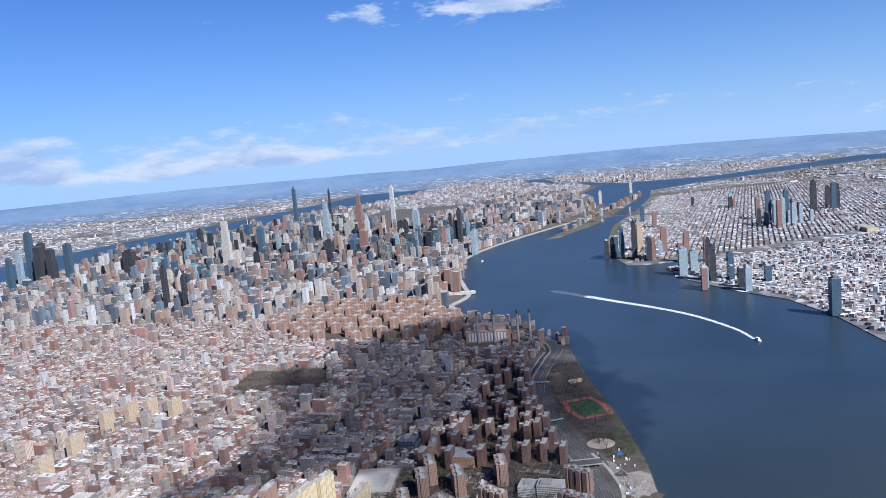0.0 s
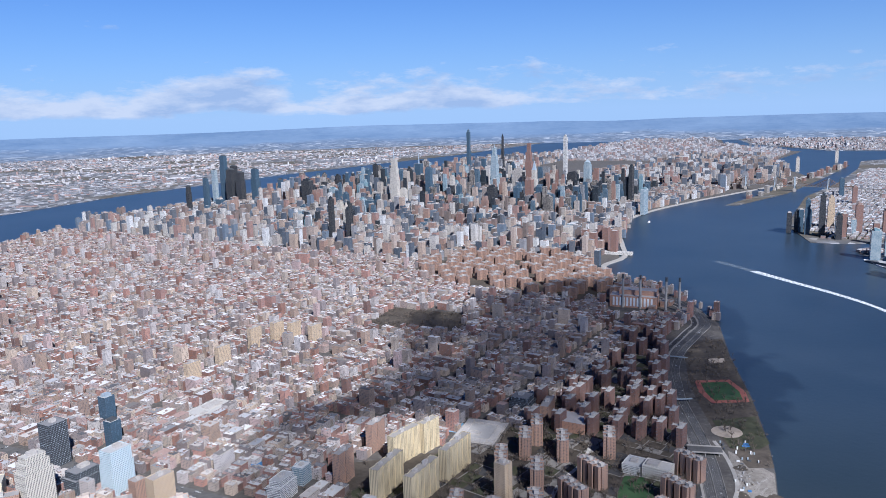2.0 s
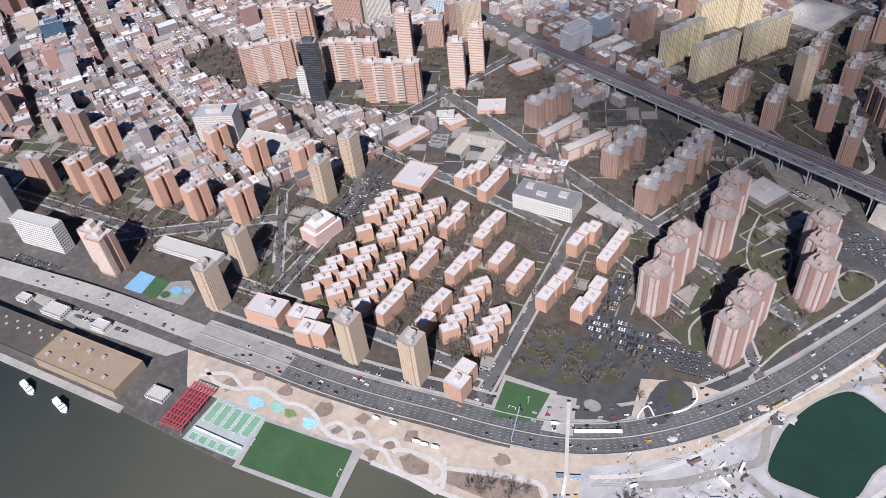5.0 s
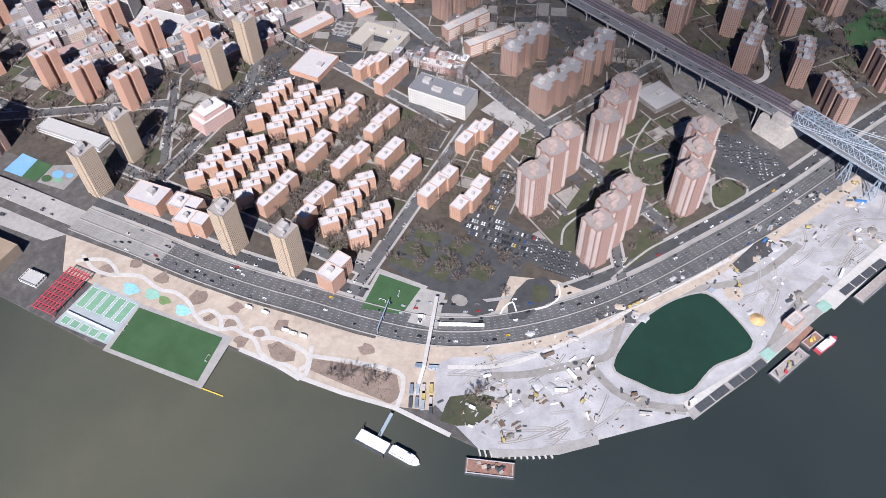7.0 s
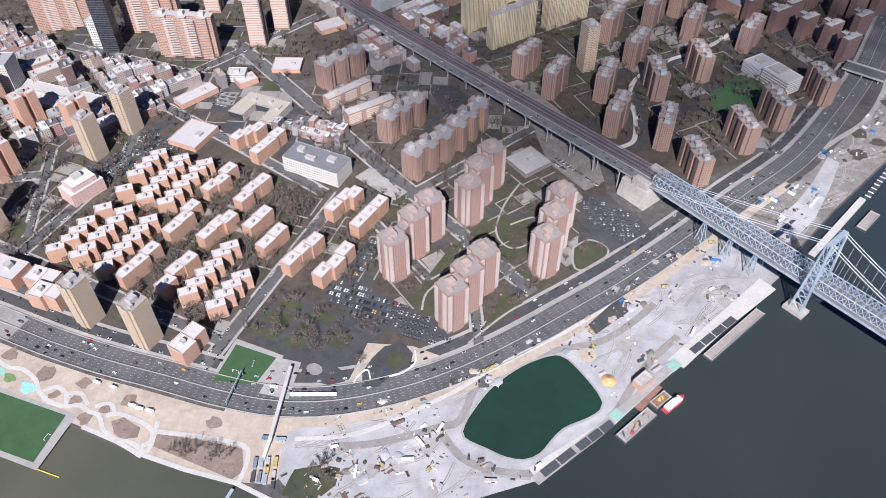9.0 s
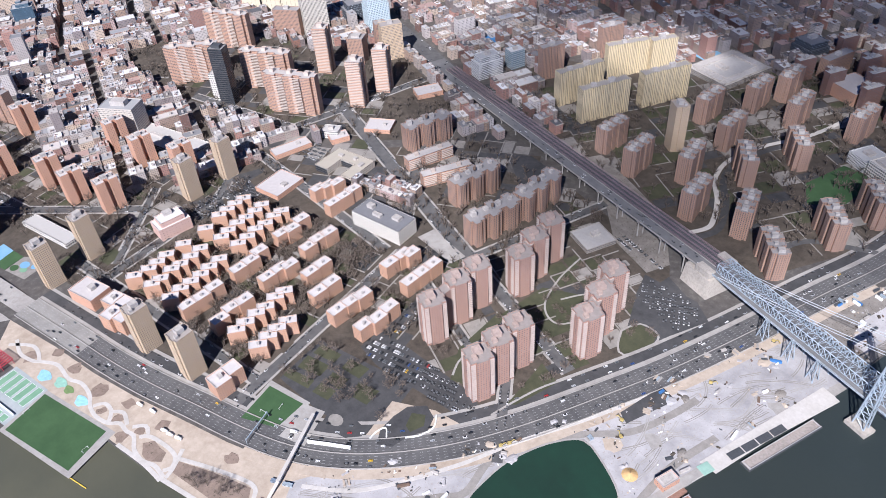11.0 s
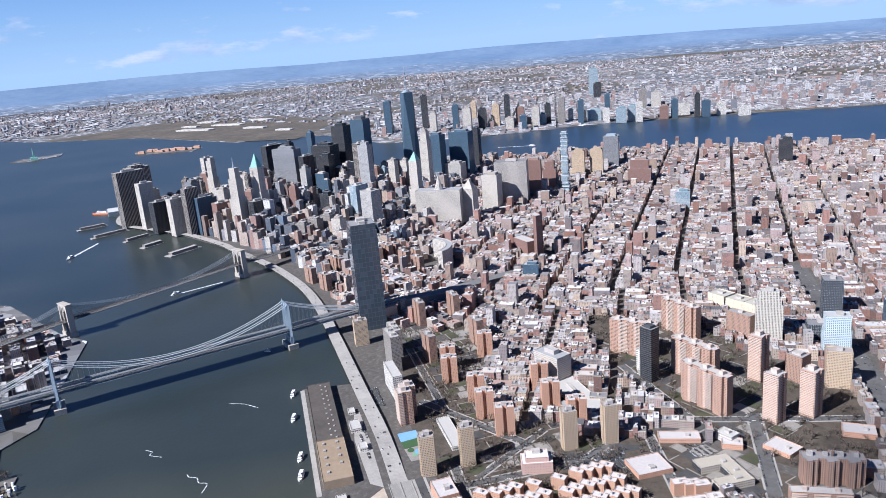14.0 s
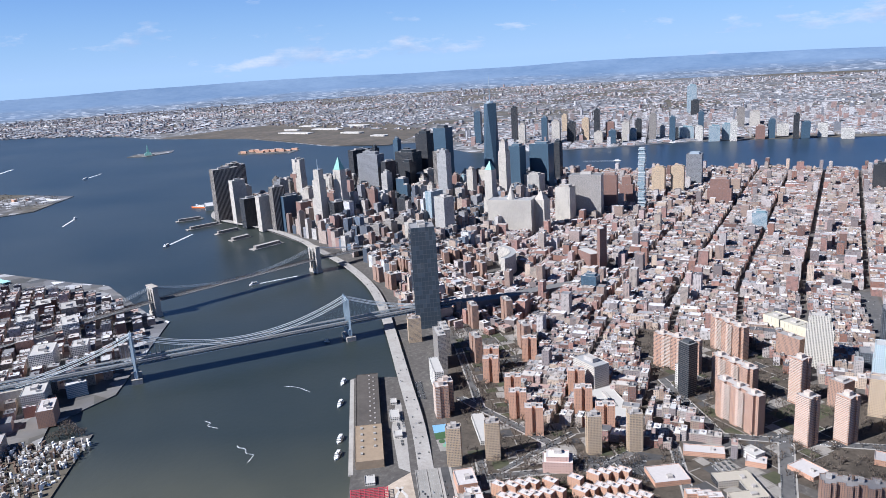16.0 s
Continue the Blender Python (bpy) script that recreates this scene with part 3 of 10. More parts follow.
M_BROWNBRICK = facade("brown_brick_estate", [(0.36, 0.23, 0.17), (0.39, 0.25, 0.185)], [(0.44, 0.40, 0.38), (0.36, 0.34, 0.33)], 3.0, 2.9, (0.3, 0.7), (0.22, 0.82), lit=1.5)
M_ROSE = facade("rose_brick_cooperative", [(0.47, 0.28, 0.20), (0.50, 0.31, 0.22)], [(0.54, 0.50, 0.47)], 3.2, 2.9, (0.16, 0.84), (0.36, 0.82))
M_YELLOW = facade("cream_yellow_brick", [(0.64, 0.53, 0.33), (0.67, 0.56, 0.36)], [(0.40, 0.37, 0.33)], 3.4, 2.85, (0.34, 0.68), (0.12, 0.94), (0.16, 0.14, 0.10), lit=1.3)
M_GREYSLAB = facade("grey_concrete_slab", [(0.30, 0.27, 0.25), (0.33, 0.30, 0.27)], [(0.46, 0.44, 0.42)], 3.2, 2.8, (0.1, 0.9), (0.38, 0.86))
M_CREAM = facade("white_glazed_brick", [(0.72, 0.69, 0.62), (0.76, 0.73, 0.67)], [(0.16, 0.16, 0.17), (0.55, 0.53, 0.50)], 3.8, 4.2, (0.16, 0.84), (0.24, 0.80))
M_LOFT = facade("cream_loft_brick", [(0.76, 0.72, 0.64)], [(0.22, 0.22, 0.23)], 3.9, 4.0, (0.18, 0.82), (0.24, 0.76))
M_CIVIC = facade("cream_windowless_panels", [(0.64, 0.58, 0.44)], [(0.52, 0.49, 0.42)], 11.0, 12.0, (0.46, 0.54), (0.1, 0.9), (0.25, 0.22, 0.17))
M_BEIGEGRID = facade("cream_grid_tower", [(0.66, 0.62, 0.54)], [(0.5, 0.48, 0.45)], 2.9, 3.3, (0.3, 0.72), (0.16, 0.9), (0.05, 0.05, 0.055))
M_LOFT_TAN = facade("tan_school_brick", [(0.56, 0.50, 0.42)], [(0.50, 0.45, 0.37)], 3.9, 3.6, (0.2, 0.8), (0.3, 0.75))
M_PINK = facade("pink_render", [(0.62, 0.43, 0.37)], [(0.74, 0.72, 0.70)], 5.0, 4.2, (0.35, 0.6), (0.35, 0.65))
M_CHECK = facade("white_grid_tower", [(0.80, 0.80, 0.78)], [(0.5, 0.5, 0.5)], 2.4, 3.2, (0.22, 0.82), (0.2, 0.86), (0.03, 0.035, 0.045))
M_CHECK_BLUE = facade("blue_white_grid_tower", [(0.62, 0.72, 0.76)], [(0.5, 0.5, 0.5)], 3.6, 3.4, (0.18, 0.7), (0.25, 0.8), (0.05, 0.09, 0.12))
M_BLACKGRID = facade("black_grid_tower", [(0.045, 0.05, 0.06)], [(0.25, 0.25, 0.26)], 3.4, 3.6, (0.3, 0.7), (0.3, 0.75), (0.22, 0.25, 0.28), lit=2.0)
M_OMS = facade("mirror_glass_tower", [(0.085, 0.10, 0.12)], [(0.3, 0.3, 0.31)], 9.0, 11.0, (0.05, 0.96), (0.06, 0.96), (0.055, 0.072, 0.092), gloss=0.05, lit=1.25)


def patch(name, poly, z, mat, label, category="ground", thick=0.4):
    bm = earclip_land(poly, z - thick, z)
    me = Mesh.new(name)
    bm.to_mesh(me)
    bm.free()
    me.materials.append(mat)
    return tagged(new(name, me), label, category, kind="structure")


def smooth_line(pts, step=14):
    """A soft line through points, with a point about every step metres."""
    out, n = [], len(pts)
    for i in range(n - 1):
        p0, p1, p2, p3 = (Vector(pts[min(max(i + k, 0), n - 1)]) for k in (-1, 0, 1, 2))
        m = max(1, int((p2 - p1).length / step))
        for j in range(m):
            t = j / m
            out.append(tuple(0.5 * ((2 * p1) + (p2 - p0) * t + (2 * p0 - 5 * p1 + 4 * p2 - p3) * t * t + (3 * p1 - p0 - 3 * p2 + p3) * t ** 3)))
    return out + [tuple(pts[-1])]


def offset_line(pts, off):
    pts = [Vector(p) for p in pts]
    n, out = len(pts), []
    for i, p in enumerate(pts):
        d = (pts[min(i + 1, n - 1)] - pts[max(i - 1, 0)]).normalized()
        out.append((p.x + d.y * off, p.y - d.x * off))
    return out


# ---------------------------------------------------------------- the riverside highway
DRIVE_LOW = [(-447, 4), (-353, 16), (-276, 25), (-207, 37), (-143, 52), (-80, 66), (-23, 84), (26, 112), (70, 151), (110, 199), (147, 258), (184, 330), (222, 408), (261, 503), (302, 614), (349, 738), (376, 870), (396, 1010), (403, 1130), (410, 1250), (424, 1340), (445, 1456), (494, 1588), (575, 1736), (640, 1870), (630, 2080), (500, 2420), (400, 2700)]
DRIVE_HIGH = [(-2950, -1060), (-2640, -1010), (-2330, -700), (-2085, -515), (-1978, -455), (-1780, -340), (-1643, -268), (-1450, -190), (-1264, -140), (-1030, -95), (-774, -49), (-581, -14), (-447, 4)]
drive = smooth_line(DRIVE_LOW)
high = smooth_line(DRIVE_HIGH)
hz = [9.5 if p[0] < -640 else 9.5 + (p[0] + 640) / 193 * (2.75 - 9.5) for p in high]
pale_to = next(k for k, p in enumerate(drive) if p[0] > -330)
structure("road_drive", Shape().ribbon(drive[pale_to:], 34, 2.3, 2.75), [M_ASPHALT], "dark asphalt riverside highway with eight lanes", "road")
structure("road_drive_pale", Shape().ribbon(drive[:pale_to + 1], 34, 2.3, 2.746), [M_PALEROAD], "pale worn concrete stretch of the highway", "road")
structure("road_viaduct", Shape().ribbon(high, 25, [z - 1.6 for z in hz], hz), [M_CONCRETE], "pale elevated highway viaduct along the river", "road")
vp = thing("viaduct_supports", "rows of concrete columns under the elevated highway", "columns")
for k in range(2, len(high) - 8, 3):
    for s in (-8, 8):
        q = offset_line(high[k - 1:k + 2], s)[1]
        part("column", Shape().box(q[0], q[1], 1.6, 1.6, 0, hz[k] - 1.6), vp, M_CONCRETE)
marks = Shape()
for off in (-13.2, -9.9, -6.6, -3.3, 3.3, 6.6, 9.9, 13.2):
    line = offset_line(drive, off)
    for k in range(0, len(line) - 1):
        a, b = Vector(line[k]), Vector(line[k + 1])
        for t0 in (0.05, 0.55):
            p, q = a.lerp(b, t0), a.lerp(b, t0 + 0.22)
            marks.ribbon([p, q], 0.2, 2.76, 2.80)
tagged(new("lane_markings", marks.mesh("lane_markings", M_ROADPAINT)), "worn white dashed lane lines on the highway", "road markings", kind="stuff")
for side, nm in ((-17.3, "kerb_wall_landward"), (17.3, "kerb_wall_riverward"), (0.0, "median_barrier")):
    structure(nm, Shape().ribbon(offset_line(drive, side), 0.7, 2.3, 3.7), [M_CONCRETE], "low pale concrete wall along the highway", "wall")
service = offset_line(drive, -29)
structure("road_service", Shape().ribbon(service, 12, 2.3, 2.65), [M_LOT], "asphalt service road beside the highway", "road")
structure("pavement_service", Shape().ribbon(offset_line(drive, -20.5), 4.5, 2.3, 2.72), [M_CONCRETE], "pale pavement strip beside the highway", "pavement")
structure("pavement_inner", Shape().ribbon(offset_line(drive, -37.5), 4, 2.3, 2.72), [M_CONCRETE], "pale concrete sidewalk", "pavement")

# streets of the estates
STREETS = (((-145, 372), (-112, 72), 13), ((-500, 590), (-62, 415), 20), ((-62, 415), (140, 340), 15), ((-1000, 250), (-480, 404), 15), ((-480, 404), (-164, 362), 13), ((-470, 90), (-113, 115), 12), ((-433, 278), (-410, 60), 14), ((-540, 250), (-430, 120), 10),
           ((-520, 410), (-433, 278), 12), ((-700, 60), (-500, 215), 14), ((-950, 60), (-640, 100), 12), ((-64, 420), (10, 620), 12), ((30, 385), (150, 200), 11), ((-300, 580), (-170, 400), 16), ((-737, 453), (-507, 489), 14), ((-507, 489), (-464, 645), 14), ((-464, 645), (-440, 740), 14), ((-110, 362), (30, 300), 9))
for k, (a, b, w) in enumerate(STREETS):
    structure("road_street_%d" % (k + 1), Shape().ribbon([a, Vector(a).lerp(Vector(b), 0.5), b], w + 6, 2.3, 2.58 + k * 0.004), [M_CONCRETE], "pale sidewalks of an estate street", "pavement")
    structure("road_lane_%d" % (k + 1), Shape().ribbon([a, Vector(a).lerp(Vector(b), 0.5), b], w, 2.3, 2.68 + k * 0.004), [M_ASPHALT], "grey asphalt street between estates", "road")

# ---------------------------------------------------------------- waterfront grounds
patch("ground_estates", [(-440, 60), (-100, 75), (30, 150), (120, 270), (200, 450), (140, 560), (-40, 620), (-300, 570), (-480, 420), (-700, 400), (-1000, 240), (-900, 40), (-640, 30)], 2.56, M_EARTH, "bare winter lawns between the housing blocks")
COOP = [(-940, 570), (-830, 432), (-640, 448), (-470, 490), (-380, 530), (-310, 590), (-330, 690), (-440, 742), (-560, 800), (-630, 745), (-700, 700), (-760, 690), (-880, 680)]
patch("ground_cooperative", COOP, 2.552, M_EARTH, "bare winter lawns round the cooperative slabs")
patch("ground_estates_north", [(210, 560), (330, 760), (395, 1150), (420, 1330), (480, 1600), (380, 1720), (200, 1300), (60, 1180), (-80, 1000), (-330, 930), (-250, 740)], 2.56, M_EARTH, "bare winter lawns among the northern housing blocks")
patch("ground_worksite", [(9, 58), (30, 20), (89, 3), (151, 37), (177, 69), (237, 133), (268, 216), (299, 299), (371, 506), (300, 530), (262, 500), (215, 400), (165, 282), (128, 215), (86, 160), (40, 105)], 2.60, M_PALE, "pale rubble and gravel of a riverside building site")
patch("ground_shore_north", [(371, 506), (409, 648), (492, 908), (440, 1000), (415, 880), (372, 720), (320, 590), (300, 530)], 2.60, M_PATH0, "stripped brown riverside ground under works")
patch("ground_sand", [(-440, -20), (-353, -6), (-276, 3), (-207, 15), (-143, 30), (-80, 44), (-23, 60), (9, 80), (9, 20), (0, -2), (-91, -23), (-180, -33), (-190, -28), (-292, -44), (-400, -58)], 2.60, M_SAND, "sandy riverside park under construction")
patch("lawn_point", [(-98, -1), (-59, 14), (-17, 27), (-1, 10), (-5, -2), (-94, -13)][::-1], 2.72, M_BROWNEARTH, "brown lawn with bare trees at the water's edge")
patch("lawn_round", [(39, 34), (59, 51), (75, 56), (81, 40), (75, 22), (60, 12), (44, 8), (40, 25)][::-1], 2.75, M_LAWN, "small rounded grass plot inside the works")
patch("ground_link", [(0, -2), (30, 12), (40, 60), (44, 100), (9, 84), (-2, 40)], 2.59, M_SAND, "sandy ground below the footbridge")
patch("turf_pitch", [(-292, -48), (-191, -30), (-177, -80), (-279, -99)], 2.80, M_TURF, "bright green synthetic football pitch beside the river")
patch("turf_pitch_frame", [(-296, -44), (-182, -24), (-168, -84), (-284, -104)], 2.70, M_CONCRETE, "pale concrete rim round the riverside pitch")
patch("courts_apron", [(-358, -50), (-295, -43), (-285, -97), (-353, -107)], 2.74, M_COURT_GREY, "worn blue-grey apron of the tennis courts", "court")
for k in range(5):
    x = -349 + k * 12.2
    patch("court_upper", rect(x, -67 + k * 1.7, 9.6, 27, radians(8)), 2.80, M_COURT, "faded green tennis court", "court")
    patch("court_lower", rect(x + 4, -99 + k * 1.5, 9.6, 9, radians(8)), 2.80, M_COURT, "small faded green ball court", "court")
patch("turf_school", [(-103, 119), (-55, 126), (-53, 88), (-93, 72)], 2.80, M_TURF, "green synthetic school football field")
patch("turf_school_frame", [(-108, 125), (-50, 132), (-46, 84), (-96, 64)], 2.70, M_CONCRETE, "pale rim of the school field")
BASIN_LINE = [(197, 272), (210, 273), (243, 256), (260, 242), (261, 233), (254, 219), (238, 197), (233, 180), (229, 161), (219, 148), (203, 142), (183, 141), (160, 141), (154, 153), (154, 175), (158, 206), (172, 241), (188, 264), (197, 272)]
basin = smooth_line(BASIN_LINE, 6)[:-1][::-1]
patch("turf_basin_rim", shrink(basin, -2.2), 2.85, M_CONCRETE, "pale kerb round the dark turf basin")
patch("turf_basin", basin, 2.92, M_TURF_DARK, "dark green rounded turf field in the worksite")
patch("plaza_amphitheatre", [(28, 132), (17, 189), (61, 209), (109, 214), (118, 209), (78, 150), (38, 117)][::-1], 2.693, M_SAND, "beige plaza ground of a small amphitheatre")
patch("garden_oval", [(152, 427), (163, 449), (187, 447), (190, 427), (173, 397), (161, 404)][::-1], 2.70, M_LAWN, "rounded green lawn by the river towers")
patch("garden_towers", [(40, 300), (70, 310), (110, 400), (90, 450), (40, 430), (28, 360)], 2.68, M_LAWN, "shaded green lawn between the river towers")
patch("lot_bridge", [(160, 420), (200, 440), (205, 510), (150, 540), (138, 480)], 2.68, M_LOT, "asphalt car park beside the bridge approach")
patch("lot_school", [(-455, 350), (-380, 340), (-390, 300), (-450, 300)], 2.68, M_LOT, "asphalt car park")
patch("lot_north", [(-330, 800), (-200, 800), (-110, 760), (-240, 700), (-360, 760)], 2.68, M_LOT, "asphalt car park beside the viaduct")
patch("turf_north", [(204, 826), (230, 900), (264, 894), (270, 850), (264, 812), (224, 780)][::-1], 2.72, M_TURF, "green playing field among brick towers")
patch("park_riverside", [(455, 930), (500, 930), (530, 1050), (572, 1260), (612, 1532), (640, 1700), (560, 1680), (500, 1550), (470, 1400), (450, 1250), (440, 1080)], 2.62, M_EARTH, "brown riverside park with bare trees")
patch("track_red", [(478, 1372), (560, 1378), (572, 1300), (560, 1238), (478, 1232), (468, 1300)], 2.74, M_RED_TRACK, "red running track in the riverside park")
patch("track_field", [(488, 1358), (550, 1362), (558, 1300), (550, 1252), (488, 1248), (482, 1300)], 2.82, M_TURF, "green field inside the red track")
patch("ballfield_grass", [(452, 1140), (545, 1160), (528, 1030), (500, 1005), (448, 1010)], 2.72, M_LAWN, "grass ball field beside the highway")
patch("ballfield_sand", [(464 + 30 * math.cos(k * 0.393), 1084 + 29 * math.sin(k * 0.393)) for k in range(16)], 2.78, M_SAND, "sandy infield of the ball field")
patch("ballfield_sand_north", [(553, 1530), (595, 1533), (588, 1502), (550, 1492)], 2.78, M_SAND, "small sandy infield in the park")
patch("park_square", [(-400, 1830), (-330, 2080), (-80, 1990), (-90, 1790)], 2.70, M_EARTH, "square city park full of bare brown trees")
patch("park_long", [(-1000, 470), (-985, 560), (-880, 520), (-700, 660), (-660, 600), (-890, 430)], 2.70, M_EARTH, "long narrow park with bare trees")

# winding pale paths of the new riverside park
M_PALEPATH = ground_mat("pale_park_path", (0.44, 0.41, 0.37), (0.60, 0.57, 0.53), 4)
for k_path, pts in enumerate(([(-345, -30), (-322, -18), (-292, -20), (-274, -14), (-252, -16), (-236, -24), (-218, -27), (-199, -23), (-189, -15), (-174, -16), (-163, -14), (-147, -23), (-129, -25), (-113, -20), (-94, -22)], [(-233, -22), (-227, -12), (-212, -12), (-200, -22)], [(-211, -14), (-199, -5), (-181, -11)], [(-174, -9), (-164, 1), (-152, -4), (-155, -10)], [(-157, -11), (-147, -3), (-120, 1), (-105, -1), (-98, -10), (-102, -18)], [(-100, 1), (-61, 17), (-19, 30), (-5, 20), (3, -3)], [(-108, 10), (-95, -12), (-93, -21)], [(-167, -31), (-124, -26), (-94, -26)], [(-400, -40), (-372, -22), (-345, -30), (-372, -38), (-400, -30)], [(20, 60), (70, 96), (120, 170), (150, 230), (190, 300), (230, 380)])):
    structure("pavement_path", Shape().ribbon(smooth_line(pts, 4), 4.4, 2.5, 2.78 + k_path * 0.007), [M_PALEPATH], "winding pale footpath in the riverside park", "path")
for cx, cy, r, m in ((-318, -36, 10, (0.30, 0.55, 0.70)), (-293, -29, 9, (0.28, 0.48, 0.38)), (-276, -28, 7, (0.16, 0.24, 0.09)), (-250, -27, 9, (0.32, 0.58, 0.74))):
    structure("play_surface", Shape().prism([(cx + r * (1 + 0.25 * math.sin(3 * a)) * math.cos(a), cy + r * 0.7 * math.sin(a)) for a in [k * math.pi / 9 for k in range(18)]], 2.6, 2.84), [plain("play_rubber", m, 0.8)], "bright soft playground surface", "playground")

# pitch and court lines, goals
lines = Shape()
for k in range(5):
    for cx, cy, w, d in ((-349 + k * 12.2, -67 + k * 1.7, 9, 26), (-345 + k * 12.2, -99 + k * 1.5, 9, 8.4)):
        q = rect(cx, cy, w, d, radians(8))
        for a, b in zip(q, q[1:] + q[:1]):
            lines.ribbon([a, b], 0.35, 2.78, 2.84)
lines.ribbon([(-352, -91), (-290, -84)], 1.2, 2.76, 5.0)
tagged(new("pitch_lines", lines.mesh("pitch_lines", M_WHITE)), "white lines of the pitch and courts", "sports lines", kind="stuff")
goal = thing("football_goal", "white tubular football goal on green turf", "goal", -284, -73, 2.8, radians(10), "goals")
for a, b in (((0, -3.5, 0), (0, -3.5, 2.4)), ((0, 3.5, 0), (0, 3.5, 2.4)), ((0, -3.5, 2.4), (0, 3.5, 2.4)), ((-1.8, -3.5, 0), (0, -3.5, 2.4)), ((-1.8, 3.5, 0), (0, 3.5, 2.4))):
    part("post", Shape().rod(a, b, 0.16), goal, M_WHITE)
copy_thing(goal, at(-187, -56, 2.8, radians(190)))
copy_thing(goal, at(-80, 92, 2.8, radians(100)))
copy_thing(goal, at(-70, 108, 2.8, radians(20)))


# ---------------------------------------------------------------- housing estates
def plus(w, d, arm):
    """A plus-shaped plan."""
    a, b, c = w / 2, d / 2, arm / 2
    return [(c, -b), (c, -c), (a, -c), (a, c), (c, c), (c, b), (-c, b), (-c, c), (-a, c), (-a, -c), (-c, -c), (-c, -b)]


def tee(w, d, stem):
    a, b, c = w / 2, d / 2, stem / 2
    return [(-a, -b), (a, -b), (a, -b + stem), (c, -b + stem), (c, b), (-c, b), (-c, -b + stem), (-a, -b + stem)]


def aitch(w, d, arm):
    """Two wings with deep notches between them."""
    a, b, c = w / 2, d / 2, arm / 2
    return [(-a, -b), (-c, -b), (-c, -b * 0.35), (c, -b * 0.35), (c, -b), (a, -b), (a, b), (c, b), (c, b * 0.35), (-c, b * 0.35), (-c, b), (-a, b)]


def pronged(w, d, n=3):
    """A slab with cross wings on both sides."""
    a, b, p, out = w / 2, d / 2, w / n, []
    for k in range(n):
        x = -a + p * k
        out += [(x, -b * 0.55), (x + p * 0.25, -b * 0.55), (x + p * 0.25, -b), (x + p * 0.8, -b), (x + p * 0.8, -b * 0.55)]
    out.append((a, -b * 0.55))
    for k in range(n):
        x = a - p * k
        out += [(x, b * 0.55), (x - p * 0.2, b * 0.55), (x - p * 0.2, b), (x - p * 0.75, b), (x - p * 0.75, b * 0.55)]
    out.append((-a, b * 0.55))
    return out


def comb(w, d, n):
    """A spine with deep wings on one side and shallow bays on the other."""
    a, b, p, out = w / 2, d / 2, w / n, []
    for k in range(n):
        x = -a + p * k
        out += [(x + p * 0.12, -b * 0.5), (x + p * 0.12, -b), (x + p * 0.45, -b), (x + p * 0.45, -b * 0.82), (x + p * 0.72, -b * 0.82), (x + p * 0.72, -b * 0.5)]
    out.append((a, -b * 0.5))
    for k in range(n):
        x = a - p * k
        out += [(x, b * 0.66), (x - p * 0.15, b * 0.66), (x - p * 0.15, b), (x - p * 0.6, b), (x - p * 0.6, b * 0.66)]
    return out + [(-a, b * 0.66), (-a, -b * 0.5)]


def ribbed(w, d, n):
    """A slab whose long sides step in and out in shallow bays."""
    a, b, p, out = w / 2, d / 2, w / n, []
    for k in range(n):
        e = b - (1.3 if k % 2 else 0)
        out += [(-a + k * p, -e), (-a + (k + 1) * p, -e)]
    return out + [(-x, -y) for x, y in out]


def move(poly, x, y, turn=0.0):
    c, s = math.cos(turn), math.sin(turn)
    return [(x + a * c - b * s, y + a * s + b * c) for a, b in poly]


KINDS = {}


def estate(kind, name, label, group, bodies, h, mat, plant=(), tank=None, bands=None, ledge=M_BULK):
    """Defines a kind of block: plans of its wings, roof plant boxes, a tank, floor bands."""
    KINDS[kind] = (name, label, group, bodies, h, mat, plant, tank, bands, ledge)


BUILT = {}


